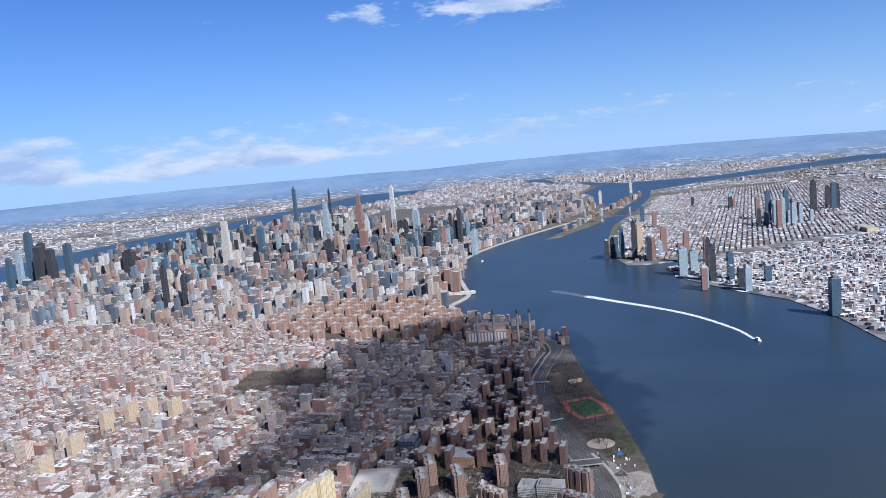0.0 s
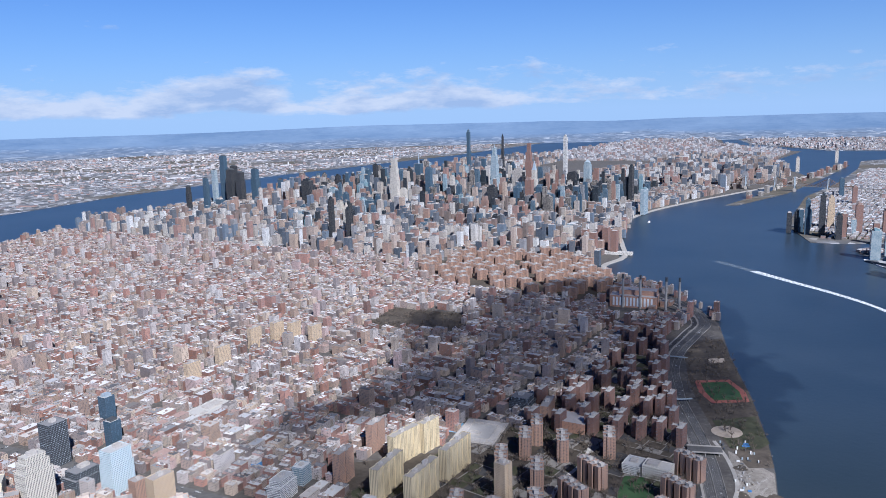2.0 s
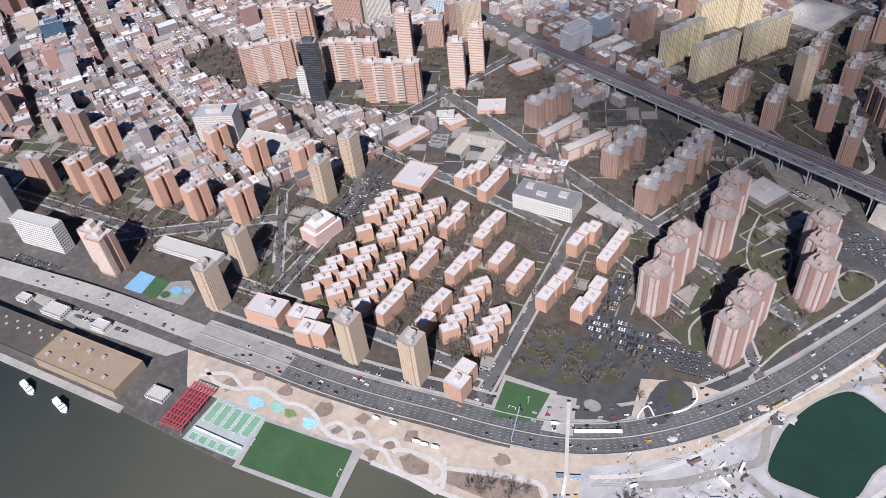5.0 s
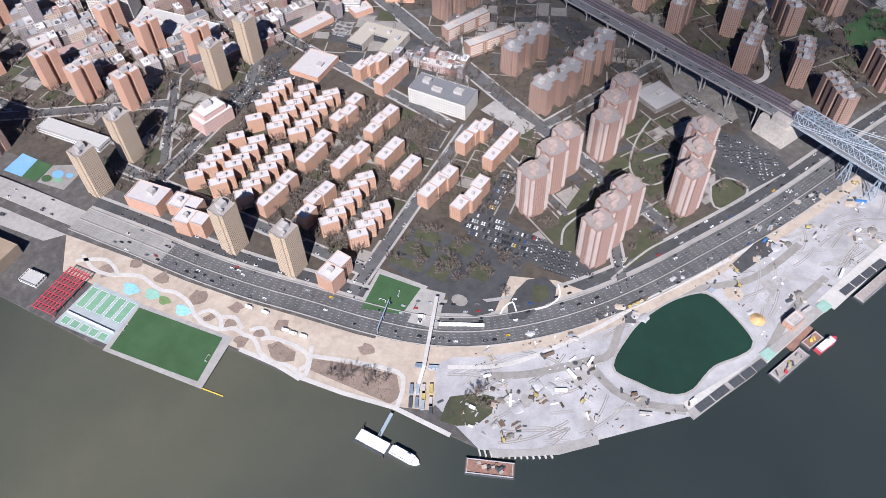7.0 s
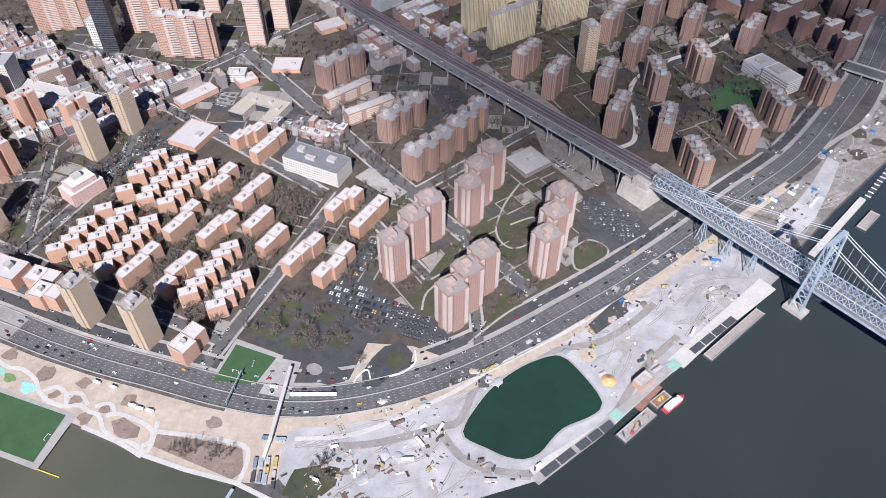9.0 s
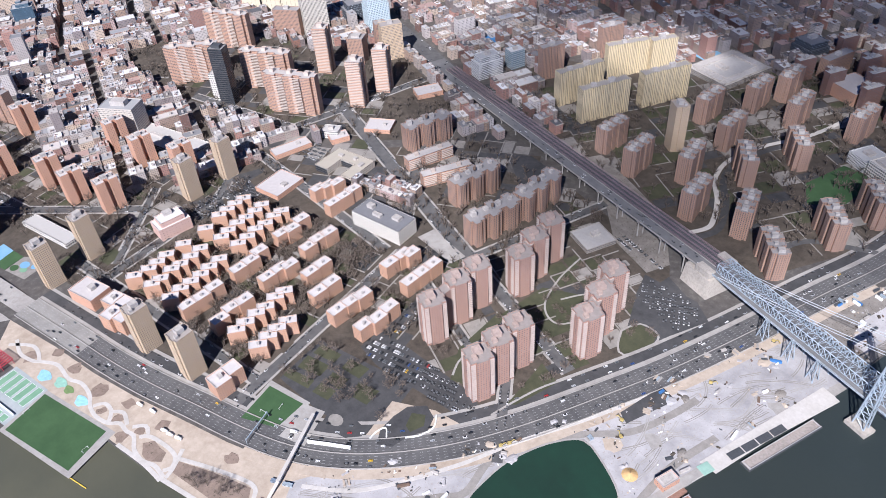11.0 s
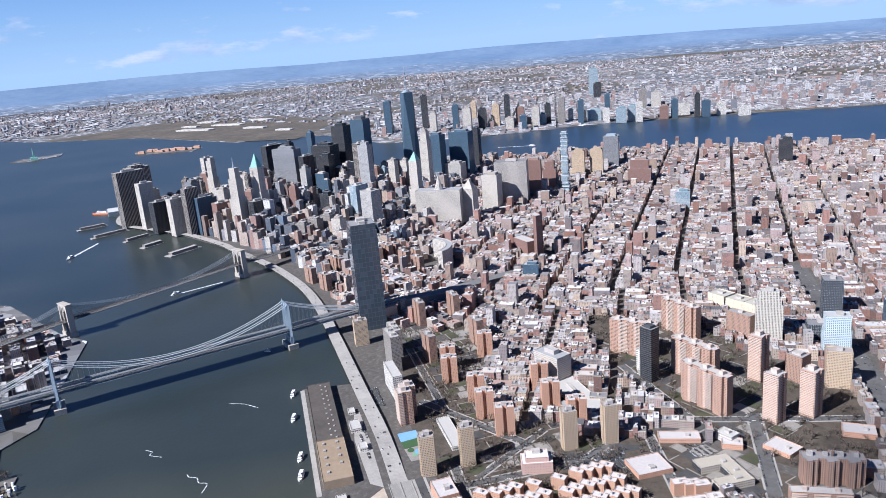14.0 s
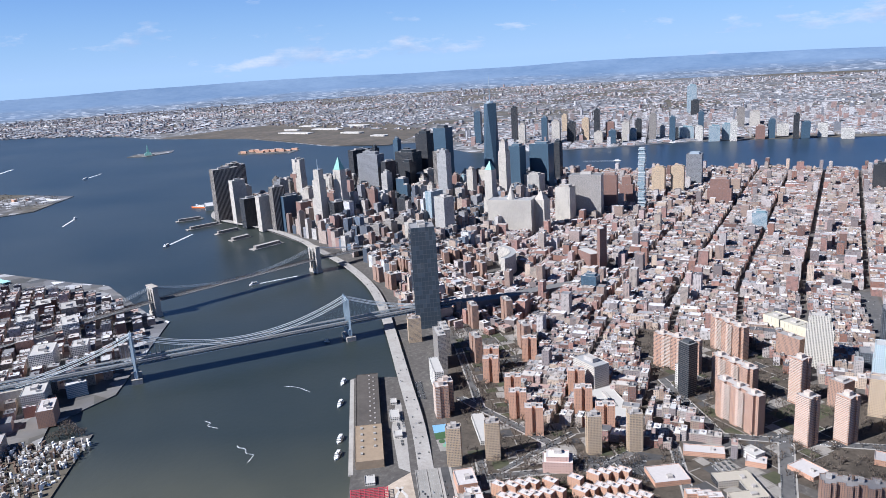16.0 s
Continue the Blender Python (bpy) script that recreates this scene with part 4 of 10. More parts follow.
def raise_block(kind, x, y, az, h=None, z=2.5):
    """One block of a kind; alike ones share their meshes."""
    name, label, group, bodies, h0, mat, plant, tank, bands, ledge = KINDS[kind]
    h = round(h or h0)
    turn = radians(90 - az)
    m = at(x, y, z, turn)
    for b in bodies:
        keep_out(move(shrink(b, -4), x, y, turn))
    if (kind, h) in BUILT:
        return copy_thing(BUILT[kind, h], m)
    ob = thing(name, label, "apartment block", x, y, z, turn, group)
    for k, b in enumerate(bodies):
        part("wing" if len(bodies) > 1 else "body", Shape().roofed(b, 0, h + (k % 2) * 0.4, 1.1, 0.6), ob, mat)
    for w in plant:
        px, py, pw, pd, ph = w
        part("roof_bulkhead", Shape().roofed(rect(px, py, pw, pd), h - 1.05, h + ph, 0.5, 0.4), ob, ledge)
    if tank:
        tx, ty = tank
        t = part("water_tank", Shape().rod((tx, ty, h + 2.5), (tx, ty, h + 6.5), 2.1, 2.0, 10, caps=True), ob, M_TANK)
        part("tank_roof", Shape().rod((tx, ty, h + 6.5), (tx, ty, h + 8), 2.3, 0.1, 10), t, M_TANK)
        for dx, dy in ((-1.3, -1.3), (1.3, -1.3), (1.3, 1.3), (-1.3, 1.3)):
            part("tank_leg", Shape().rod((tx + dx, ty + dy, h - 1.1), (tx + dx, ty + dy, h + 2.5), 0.2), t, M_STEEL_DARK)
    if bands:
        sh = Shape()
        for (ax, ay, bx, by, out) in bands:
            d = Vector((bx - ax, by - ay)).normalized()
            cx, cy, ln = (ax + bx) / 2 + d.y * out / 2, (ay + by) / 2 - d.x * out / 2, math.hypot(bx - ax, by - ay)
            f = 4.5
            while f < h - 2:
                sh.box(cx, cy, ln, out, f, f + 1.15, math.atan2(d.y, d.x), bottom=True)
                f += 2.95
        part("balcony_column", sh, ob, ledge, label="stacked pale concrete balconies", kind="stuff")
    BUILT[kind, h] = ob
    return ob


M_ROSE_PLANT = plain("rose_roof_brick", (0.40, 0.31, 0.265), 0.9, var=0.25)
M_BALCONY = plain("pale_balcony_concrete", (0.50, 0.42, 0.36), 0.85, var=0.15)
lobe = [(-13, -12), (-7, -12), (-7, -14), (7, -14), (7, -12), (13, -12), (13, -3), (15, -3), (15, 3), (13, 3), (13, 12), (7, 12), (7, 14), (-7, 14), (-7, 12), (-13, 12), (-13, 3), (-15, 3), (-15, -3), (-13, -3)]
estate("river_lobe", "river_tower", "tall rose-brick apartment tower with stacked balconies by the highway", "river towers", [lobe], 61, M_RIVERHOUSE, ((0, 2, 9, 9, 4.5), (-6, -5, 5, 6, 2.5)), None, ((-13, -12, -8, -12, 1.4), (8, -12, 13, -12, 1.4), (13, -10, 13, -4, 1.4), (13, 4, 13, 10, 1.4), (-13, 10, -13, 4, 1.4), (-13, -4, -13, -10, 1.4), (13, 12, 8, 12, 1.4), (-8, 12, -13, 12, 1.4)), plain("rose_balcony_concrete", (0.45, 0.375, 0.335), 0.85, var=0.18))
estate("garden", "garden_tower", "tall tan brick apartment tower with a notched top", "tan towers", [[(-10, -11), (-2, -11), (-2, -12.5), (6, -12.5), (6, -11), (11, -11), (11, 11), (2, 11), (2, 12.5), (-6, 12.5), (-6, 11), (-10, 11)]], 56, M_TAN, ((0, 1, 8, 9, 5), (5, -6, 4, 4, 2.5)))
estate("aitch", "red_estate_tower", "orange-red brick estate tower with two deep notches", "red estate towers", [aitch(31, 21, 6)], 52, M_REDBRICK, ((0, 0, 9, 6, 4.5), (-10, 0, 4, 5, 2), (10, 0, 4, 5, 2)))
estate("slab_red", "red_estate_slab", "long red-brown brick estate slab", "red slabs", [[(-22, -8), (-6, -8), (-6, -10), (6, -10), (6, -8), (22, -8), (22, 8), (6, 8), (6, 10), (-6, 10), (-6, 8), (-22, 8)]], 58, M_BROWNBRICK, ((0, 0, 10, 7, 4),))
estate("pronged", "cooperative_slab", "long rose-brick cooperative slab with cross wings", "cooperative slabs", [pronged(96, 26, 3)], 70, M_ROSE, ((-32, 0, 8, 7, 5), (0, 0, 8, 7, 5), (32, 0, 8, 7, 5)), None, ((-27, -13, -8, -13, 1.2), (5, -13, 22, -13, 1.2)), M_BALCONY)
estate("coop", "cooperative_tower", "tall rose-brick cooperative tower with balconies", "cooperative towers", [[(-13, -12), (13, -12), (13, -4), (11, -4), (11, 4), (13, 4), (13, 12), (-13, 12), (-13, 4), (-11, 4), (-11, -4), (-13, -4)]], 64, M_ROSE, ((0, 0, 10, 9, 6),), None, ((-12, -12, 12, -12, 1.2), (12, -12, 12, -4, 1.2)), M_BALCONY)
estate("stepped", "brown_estate_tower", "brown brick stepped estate tower with pale roofs", "stepped brick towers", [move([(-7, -5), (-4.6, -5), (-4.6, -11), (4.6, -11), (4.6, -5), (7, -5), (7, 5), (4.6, 5), (4.6, 11), (-4.6, 11), (-4.6, 5), (-7, 5)], k * 14 - 21, (k % 2) * 1.6 - 0.8) for k in range(4)], 40, M_BROWNBRICK, ((-21, -1, 6, 8, 4), (-7, 1, 4, 5, 2), (7, -1, 6, 8, 4), (21, 1, 4, 5, 2)))
estate("yellow", "yellow_slab", "tall cream-yellow brick apartment slab", "yellow slabs", [ribbed(86, 17, 9)], 60, M_YELLOW, ((-20, 0, 8, 6, 3.5), (12, 0, 10, 6, 5)))
estate("tee", "riverside_estate_tower", "dark red brick T-shaped estate tower with pale roof", "riverside estate towers", [tee(34, 24, 12)], 40, M_BROWN, ((0, -5, 8, 6, 4),))
estate("yellow_long", "yellow_slab", "long cream-yellow brick slab in two offset halves", "yellow slabs", [move(ribbed(76, 17, 8), -23, 3), move(ribbed(46, 17, 5), 39, -5)], 60, M_YELLOW, ((-30, 3, 8, 6, 3.5), (36, -5, 10, 6, 5)))
estate("court", "brown_court_block", "brown brick court block of twelve storeys", "brown court blocks", [comb(80, 32, 3)], 40, M_BROWNBRICK, ((-29, 2, 7, 6, 5), (-9, 3, 6, 6, 3), (10, 2, 7, 6, 5), (30, 3, 5, 5, 3)), (0, 0))
estate("tan_slab", "tan_apartment_slab", "tan brick apartment slab above low tenements", "tan slabs", [[(-20, -8), (20, -8), (20, 8), (-20, 8)]], 60, M_TAN, ((0, 0, 9, 6, 4),))
estate("six", "balconied_midrise", "six-storey pink brick block with pale balconies", "balconied midrises", [[(-38, -8), (38, -8), (38, 8), (-38, 8)]], 20, M_ROSE, ((-20, 0, 6, 5, 3), (20, 0, 6, 5, 3)), None, ((-37, -8, -18, -8, 1.4), (-10, -8, 10, -8, 1.4), (18, -8, 37, -8, 1.4)), M_BALCONY)
estate("grey", "grey_slab", "wide grey concrete apartment slab", "grey slabs", [[(-30, -9), (30, -9), (30, 9), (-30, 9)]], 58, M_GREYSLAB, ((-12, 0, 9, 7, 4), (14, 0, 9, 7, 4)))
estate("riverside_mid", "brick_midrise", "brown brick stepped mid-rise by the highway", "brick midrises", [rect(-8, 0, 20, 22), rect(10, 2, 18, 18)], 22, M_WALKUP, ((-6, 0, 5, 5, 3),))

# walk-up rows: staggered chains of small units and angled blocks
CHAINS = (
    ((-366, 115), (-363, 134), (-365, 148), (-369, 164)),
    ((-334, 121), (-334, 133), (-338, 152), (-338, 165), (-340, 182), (-343, 199)),
    ((-295, 122), (-298, 139), (-298, 154), (-300, 170), (-303, 185), (-305, 202)),
    ((-370, 191),),
    ((-374, 229),),
    ((-384, 258), (-385, 273), (-387, 288), (-388, 303)),
    ((-341, 231), (-345, 245), (-348, 263), (-349, 278), (-351, 295), (-354, 309)),
    ((-312, 237), (-313, 253), (-317, 270), (-317, 286), (-321, 304), (-320, 317)),
    ((-185, 140), (-186, 154), (-188, 171), (-188, 185), (-192, 203), (-191, 216)),
    ((-146, 141), (-148, 157), (-149, 171), (-149, 187)),
)
ANGLED = (
    ((-284, 287), (-280, 302), (-286, 323)),
    ((-272, 207), (-272, 227), (-278, 245)),
    ((-230, 220), (-230, 240), (-225, 252)),
    ((-267, 128), (-266, 147), (-268, 167)),
    ((-216, 138), (-221, 159), (-219, 176)),
    ((-234, 291), (-236, 309), (-234, 327)),
    ((-194, 260), (-194, 280)),
    ((-117, 235), (-115, 256), (-112, 272)),
    ((-75, 238), (-70, 256), (-72, 277)),
    ((-127, 333), (-125, 356), (-118, 364)),
    ((-84, 325), (-83, 346), (-82, 365)),
    ((-322, 385), (-316, 399), (-310, 411)),
    ((-279, 375), (-278, 396), (-279, 414)),
    ((-159, 242), (-159, 264)),
)
def walkup(places, w, d, label, az):
    c = Vector(places[len(places) // 2])
    ob = thing("walkup_block", label, "apartment block", c.x, c.y, 2.5, 0, "walk-up blocks")
    for k, p in enumerate(places):
        q = rect(p[0] - c.x, p[1] - c.y, w, d, radians(90 - az))
        part("wing", Shape().roofed(q, 0, 20 + (k % 3) * 0.35, 1.0, 0.5), ob, M_WALKUP)
        part("roof_hatch", Shape().box(p[0] - c.x + 1, p[1] - c.y, 3, 3, 18.9, 22.4, radians(90 - az)), ob, M_BULK)
        keep_out(rect(p[0], p[1], w + 5, d + 5, radians(90 - az)))


for places in CHAINS:
    walkup(places, 21, 12.5, "low orange-brick staggered walk-up row with pale roofs", 38)
for places in ANGLED:
    walkup(places, 21.5, 14.5, "low orange-brick angled walk-up block with pale roof", 2)
# river towers
def river_tower(lobes, az=26, h=61):
    """Three balconied wings joined by narrow links."""
    name, label, group, bodies, h0, mat, plant, tank, bands, ledge = KINDS["river_lobe"]
    c = Vector(lobes[1])
    ob = thing("river_tower", label, "apartment block", c.x, c.y, 2.5, 0, group)
    turn = radians(90 - az)
    for k, p in enumerate(lobes):
        d = Vector(p) - c
        top = h + (0, 1.6, 0.5)[k]
        part("wing", Shape().roofed(move(lobe, d.x, d.y, turn), 0, top, 1.1, 0.6), ob, mat)
        keep_out(move(shrink(lobe, -4), p[0], p[1], turn))
        for q in plant:
            e = move([q[:2]], d.x, d.y, turn)[0]
            part("roof_bulkhead", Shape().roofed(rect(e[0], e[1], q[2], q[3], turn), top - 1.05, top + q[4], 0.5, 0.4), ob, M_ROSE_PLANT)
        for ax, ay, bx, by, out in bands:
            sh = Shape()
            e = Vector((bx - ax, by - ay)).normalized()
            m = move([((ax + bx) / 2 + e.y * out / 2, (ay + by) / 2 - e.x * out / 2)], d.x, d.y, turn)[0]
            f = 4.5
            while f < h - 2:
                sh.box(m[0], m[1], math.hypot(bx - ax, by - ay), out, f, f + 1.1, math.atan2(e.y, e.x) + turn, bottom=True)
                f += 2.95
            part("balcony_column", sh, ob, ledge, label="stacked pale concrete balconies", kind="stuff")
        if k:
            a, b = Vector(lobes[k - 1]) - c, d
            m = (a + b) / 2
            part("link", Shape().roofed(rect(m.x, m.y, (b - a).length * 0.6, 13, math.atan2(b.y - a.y, b.x - a.x)), 0, h - 1.4, 1.0, 0.5), ob, mat)


river_tower(((-11, 288), (-10, 330), (-8, 364)))
river_tower(((80, 258), (82, 288), (85, 320)))
river_tower(((19, 411), (14, 446), (12, 483)))
river_tower(((135, 377), (128, 414), (120, 452)))
for x, y, h in ((-264, 68, 64), (-188, 78, 64), (-474, 112, 66), (-462, 50, 66), (-480, 340, 66), (-478, 274, 66)):
    raise_block("garden", x, y, 88, h)
for x, y in ((-866, 210), (-768, 124), (-676, 160), (-610, 164), (-690, 280), (-612, 280), (-547, 186), (-540, 305), (-820, 128)):
    raise_block("aitch", x, y, 5)
for x, y in ((-1716, -175), (-1727, -110), (-1545, -130), (-1590, -90), (-1653, 25), (-1705, 100), (-1585, 134), (-1340, 40), (-1341, 112)):
    raise_block("slab_red", x, y, 75, 46 if x < -1400 else 30)
for x, y, az in ((-1088, 97, 75), (-1112, 180, 75), (-935, 205, 75), (-880, 98, 75)):
    raise_block("slab_red", x, y, az)
for x, y, az in ((-850, 622, 68), (-783, 496, 42), (-650, 560, 64), (-546, 531, 66)):
    raise_block("pronged", x, y, az)
for x, y, h in ((-612, 660, 86), (-471, 609, 84), (-473, 672, 80)):
    raise_block("coop", x, y, 62, h)
for x, y, az, h in ((234, 632, 322, 42), (270, 727, 322, 44), (298, 802, 322, 43), (342, 897, 325, 42), (110, 678, 0, 45), (177, 683, 350, 45), (128, 790, 328, 45), (170, 870, 325, 44), (66, 749, 356, 45), (74, 859, 5, 45), (-1, 720, 2, 45), (-62, 749, 8, 42), (129, 976, 5, 44), (218, 990, 10, 44), (14, 910, 5, 44), (60, 986, 5, 45), (86, 1046, 5, 45)):
    raise_block("stepped", x, y, az, h)
for x, y, az in ((-183, 842, 23), (-121, 817, 27), (-69, 915, 28)):
    raise_block("yellow", x, y, az)
raise_block("yellow_long", -151, 980, 35)
raise_block("slab_red", -266, 880, 24, 60)
raise_block("slab_red", -228, 1010, 25, 58)
raise_block("garden", 15, 800, 38, 76)
for x, y in ((161, 1179), (211, 1190), (183, 1299), (259, 1329), (105, 1235), (273, 1168), (286, 1062), (241, 1066), (324, 1058), (355, 1028), (348, 1177), (361, 1113), (342, 1228), (319, 1266), (260, 1410), (310, 1494), (355, 1536), (394, 1581), (401, 1483), (418, 1436), (371, 1692), (439, 1712), (500, 1764), (444, 1601), (388, 1396), (330, 1400)):
    raise_block("tee", x, y, 29)
r_e = random.Random(17)
got = []
while len(got) < 24:
    x, y = r_e.uniform(60, 560), r_e.uniform(1020, 1780)
    if inside(x, y, [(60, 1090), (330, 1010), (390, 1020), (390, 1350), (500, 1640), (520, 1740), (430, 1780), (230, 1340)]) and is_free(x, y) and is_free(x + 14, y) and is_free(x - 14, y) and is_free(x, y + 12) and is_free(x, y - 12):
        got.append((x, y))
        raise_block("tee", x, y, 29)
for x, y, az in ((-148, 528, 12), (-76, 478, 16), (-62, 560, 5), (-297, 592, 20)):
    raise_block("court", x, y, az)
for x, y, az in ((-257, 550, 20), (-206, 532, 28)):
    raise_block("six", x, y, az)
for x, y in ((-668, 1660), (-618, 1712), (-568, 1712), (-500, 1680), (-700, 1490), (-730, 1362)):
    raise_block("tan_slab", x, y, 29)
raise_block("grey", -866, 22, 78, 76)
raise_block("grey", -940, 30, 80, 60)
raise_block("coop", -630, 28, 80, 62)
raise_block("coop", -657, 36, 80, 58)
raise_block("riverside_mid", -138, 90, 2)
raise_block("riverside_mid", -318, 62, 80)
raise_block("riverside_mid", -345, 78, 80, 18)


# ---------------------------------------------------------------- single buildings nearby
def single(name, label, x, y, w, d, h, az, mat, plant=(), z=2.5, setbacks=(), category="building", crown=None):
    """A building with stepped tiers: setbacks are (height, share of the plan)."""
    turn = radians(90 - az)
    ob = thing(name, label, category, x, y, z, turn)
    keep_out(rect(x, y, w + 6, d + 6, turn))
    z0, tiers = 0, [*setbacks, (h, None)]
    k = 1.0
    for top, nxt in tiers:
        shell = Shape().roofed(rect(0, 0, w * k, d * k), z0 - (1.2 if z0 else 0), top, 1.2, 0.6)
        if nxt is None and not plant and not crown and category in ("skyscraper", "tower"):
            shell.box(w * k * 0.06, -d * k * 0.05, w * k * 0.62, d * k * 0.55, top - 1.2, top + 5 + h * 0.02)
            shell.box(-w * k * 0.1, d * k * 0.1, w * k * 0.25, d * k * 0.3, top + 4 + h * 0.02, top + 8 + h * 0.03)
        part("body" if z0 == 0 else "tier", shell, ob, mat)
        z0 = top
        if nxt:
            k = nxt
    for px, py, pw, pd, ph in plant:
        part("roof_bulkhead", Shape().roofed(rect(px, py, pw, pd), h - 1.15, h + ph, 0.5, 0.4), ob, M_BULK)
    if crown:
        kind, ch, cm = crown
        if kind == "pyramid":
            part("crown", Shape().box(0, 0, w * k * 0.9, d * k * 0.9, h - 1.1, h + ch, 0, 0.06), ob, cm)
        elif kind == "spire":
            part("spire", Shape().rod((0, 0, h - 1), (0, 0, h + ch), max(1.2, w * k * 0.10), 0.3, 8), ob, cm)
        elif kind == "box":
            part("crown", Shape().roofed(rect(0, 0, w * k * 0.6, d * k * 0.6), h - 1.1, h + ch, 1, 0.5), ob, cm)
    return ob


single("loft_building", "white five-storey factory building with a dark roof terrace", -197, 394, 83, 36, 24, 86, M_LOFT, ((-25, 4, 10, 8, 4), (-5, -6, 14, 6, 3), (22, 3, 12, 9, 3)))
single("clinic_building", "pale pink stepped institutional block", -431, 210, 46, 30, 26, 8, M_PINK, ((0, 5, 12, 8, 4),), setbacks=((19, 0.75),))
single("civic_tower", "pale stone office block with vertical piers", -722, 314, 62, 36, 54, 60, M_LIME, ((0, 0, 26, 14, 7),))
single("market_hall", "long low hall with a bright white roof", -632, 334, 140, 46, 10, 80, M_CREAM, ((-10, 0, 60, 5, 2),))
us = thing("school_building", "low U-shaped school with a tan roof and dark glazed court", "building", -345, 460, 2.5, radians(5))
U_PLAN = [(-38, -27), (-13, -27), (-13, 4), (14, 4), (14, -27), (34, -27), (34, 27), (-38, 27)]
part("body", Shape().roofed(U_PLAN, 0, 11, 0.9, 0.6), us, M_LOFT_TAN)
part("court_glazing", Shape().box(0.5, 3.4, 26, 0.8, 0, 9), us, M_GLASS_DARK)
part("end_glazing", Shape().box(-25.5, -27.3, 24, 0.6, 0, 9.5), us, M_GLASS_DARK)
for x, y, w, d, h in ((-20, 12, 8, 5, 2), (6, 16, 5, 5, 2.5), (24, 8, 6, 9, 2)):
    part("roof_bulkhead", Shape().box(x, y, w, d, 10, 11 + h), us, M_BULK)
keep_out(move(shrink(U_PLAN, -4), -345, 460, radians(5)))
single("rink_hall", "low flat school hall with a pale grey roof", -25, 1070, 88, 112, 9, 108, M_GREYSLAB, ((-34, 0, 14, 96, 1.6), (34, 0, 14, 96, 1.6), (0, -44, 54, 16, 1.6), (0, 44, 54, 14, 1.6), (-8, -10, 22, 12, 2)))
single("lined_glass_block", "dark glazed mid-rise with white floor lines beside older brick blocks", 64, 1186, 44, 44, 40, 25, M_BLACKGRID, ((4, 4, 14, 10, 4),), setbacks=((30, 0.85),))
single("brick_slab", "plain brown brick apartment slab", 116, 1166, 64, 18, 34, 18, M_BROWNBRICK, ((0, 0, 10, 7, 4),))
for x, y, w, d, h, az in ((-388, 575, 44, 34, 7, 62), (-455, 443, 62, 24, 8, 15), (-416, 510, 30, 22, 9, 25), (-400, 705, 46, 30, 9, 30)):
    single("brick_workshop", "low red brick workshop with a flat roof", x, y, w, d, h, az, M_REDBRICK, ((w * 0.2, 0, 6, 5, 2),))
single("brick_school", "red brick school with pink roof edges", -391, 368, 46, 54, 8, 84, M_REDBRICK, ((10, 0, 8, 8, 2),))
single("supermarket", "low store with a grey roof beside the bridge", 38, 544, 44, 42, 7, 25, M_GREYSLAB, ((5, 2, 12, 8, 2),))
single("round_corner_school", "red brick riverside school with dark window bands", -392, 66, 44, 30, 18, 80, M_REDBRICK, ((4, 2, 8, 8, 4),))
single("glass_sliver_tower", "slim dark glass apartment tower with slanted top", -664, 480, 26, 21, 104, 62, M_GLASS_DARK, crown=("box", 4, M_STEEL_DARK))
single("sliver_annex", "cream brick block beside a dark glass tower", -690, 478, 18, 18, 50, 62, M_CREAM, ((0, 0, 6, 6, 3),))
single("white_grid_tower", "pale blue-white tower with staggered dark windows", -657, 838, 46, 32, 84, 25, M_CHECK_BLUE, ((4, 0, 12, 10, 5),), setbacks=((58, 0.92),))
single("black_grid_tower", "black tower with small pale windows", -833, 945, 38, 34, 86, 25, M_BLACKGRID, ((0, 0, 10, 10, 5),))
single("beige_grid_tower", "cream stepped tower with tall dark windows", -757, 762, 50, 30, 108, 25, M_BEIGEGRID, ((0, 0, 14, 10, 5),), setbacks=((82, 0.86), (98, 0.7)))
single("dark_grid_block", "dark glazed mid-rise with white floor lines", -728, 850, 56, 40, 40, 25, M_BLACKGRID, ((6, 4, 18, 12, 4),), setbacks=((28, 0.8),))
single("brick_slab", "plain brown brick apartment slab", -793, 724, 54, 20, 54, 62, M_BROWNBRICK, ((0, 0, 10, 7, 4),))
single("dark_roofed_tower", "brown tower with blank flanks and a dark roof", -590, 722, 30, 28, 50, 62, M_BROWNBRICK, ((0, 0, 16, 14, 3),))
single("white_corner_house", "small white flat-roofed house beside the avenue", -434, 512, 28, 20, 14, 62, M_CREAM, ((0, 0, 8, 6, 3),))
single("courtyard_market", "wide low hall with a bright white roof", -624, 1192, 96, 62, 12, 25, M_CREAM, ((10, 5, 40, 24, 3), (-30, -10, 14, 10, 2)))
single("dark_blue_tower_low", "blue-black tower top above tenements", -761, 1026, 24, 22, 54, 25, M_GLASS_BLUE, crown=("box", 4, M_STEEL_DARK))
single("blue_sliver_tower", "slim blue glass tower above tenements", -829, 1136, 24, 24, 62, 25, M_GLASS_BLUE, crown=("box", 5, M_STEEL))
single("tan_corner_tower", "tan brick tower beside the avenue", -549, 770, 40, 22, 68, 30, M_TAN, ((0, 0, 10, 8, 4),))
single("tan_corner_annex", "grey-brown brick tower behind the tan one", -598, 790, 22, 20, 50, 30, M_BROWNBRICK, ((0, 0, 6, 6, 3),))
for x, y, h in ((-962, 768, 34), (-913, 785, 36), (-866, 800, 40)):
    single("cream_civic_block", "wide cream windowless block", x, y, 44, 38, h, 65, M_CIVIC, ((0, 0, 14, 10, 3),))
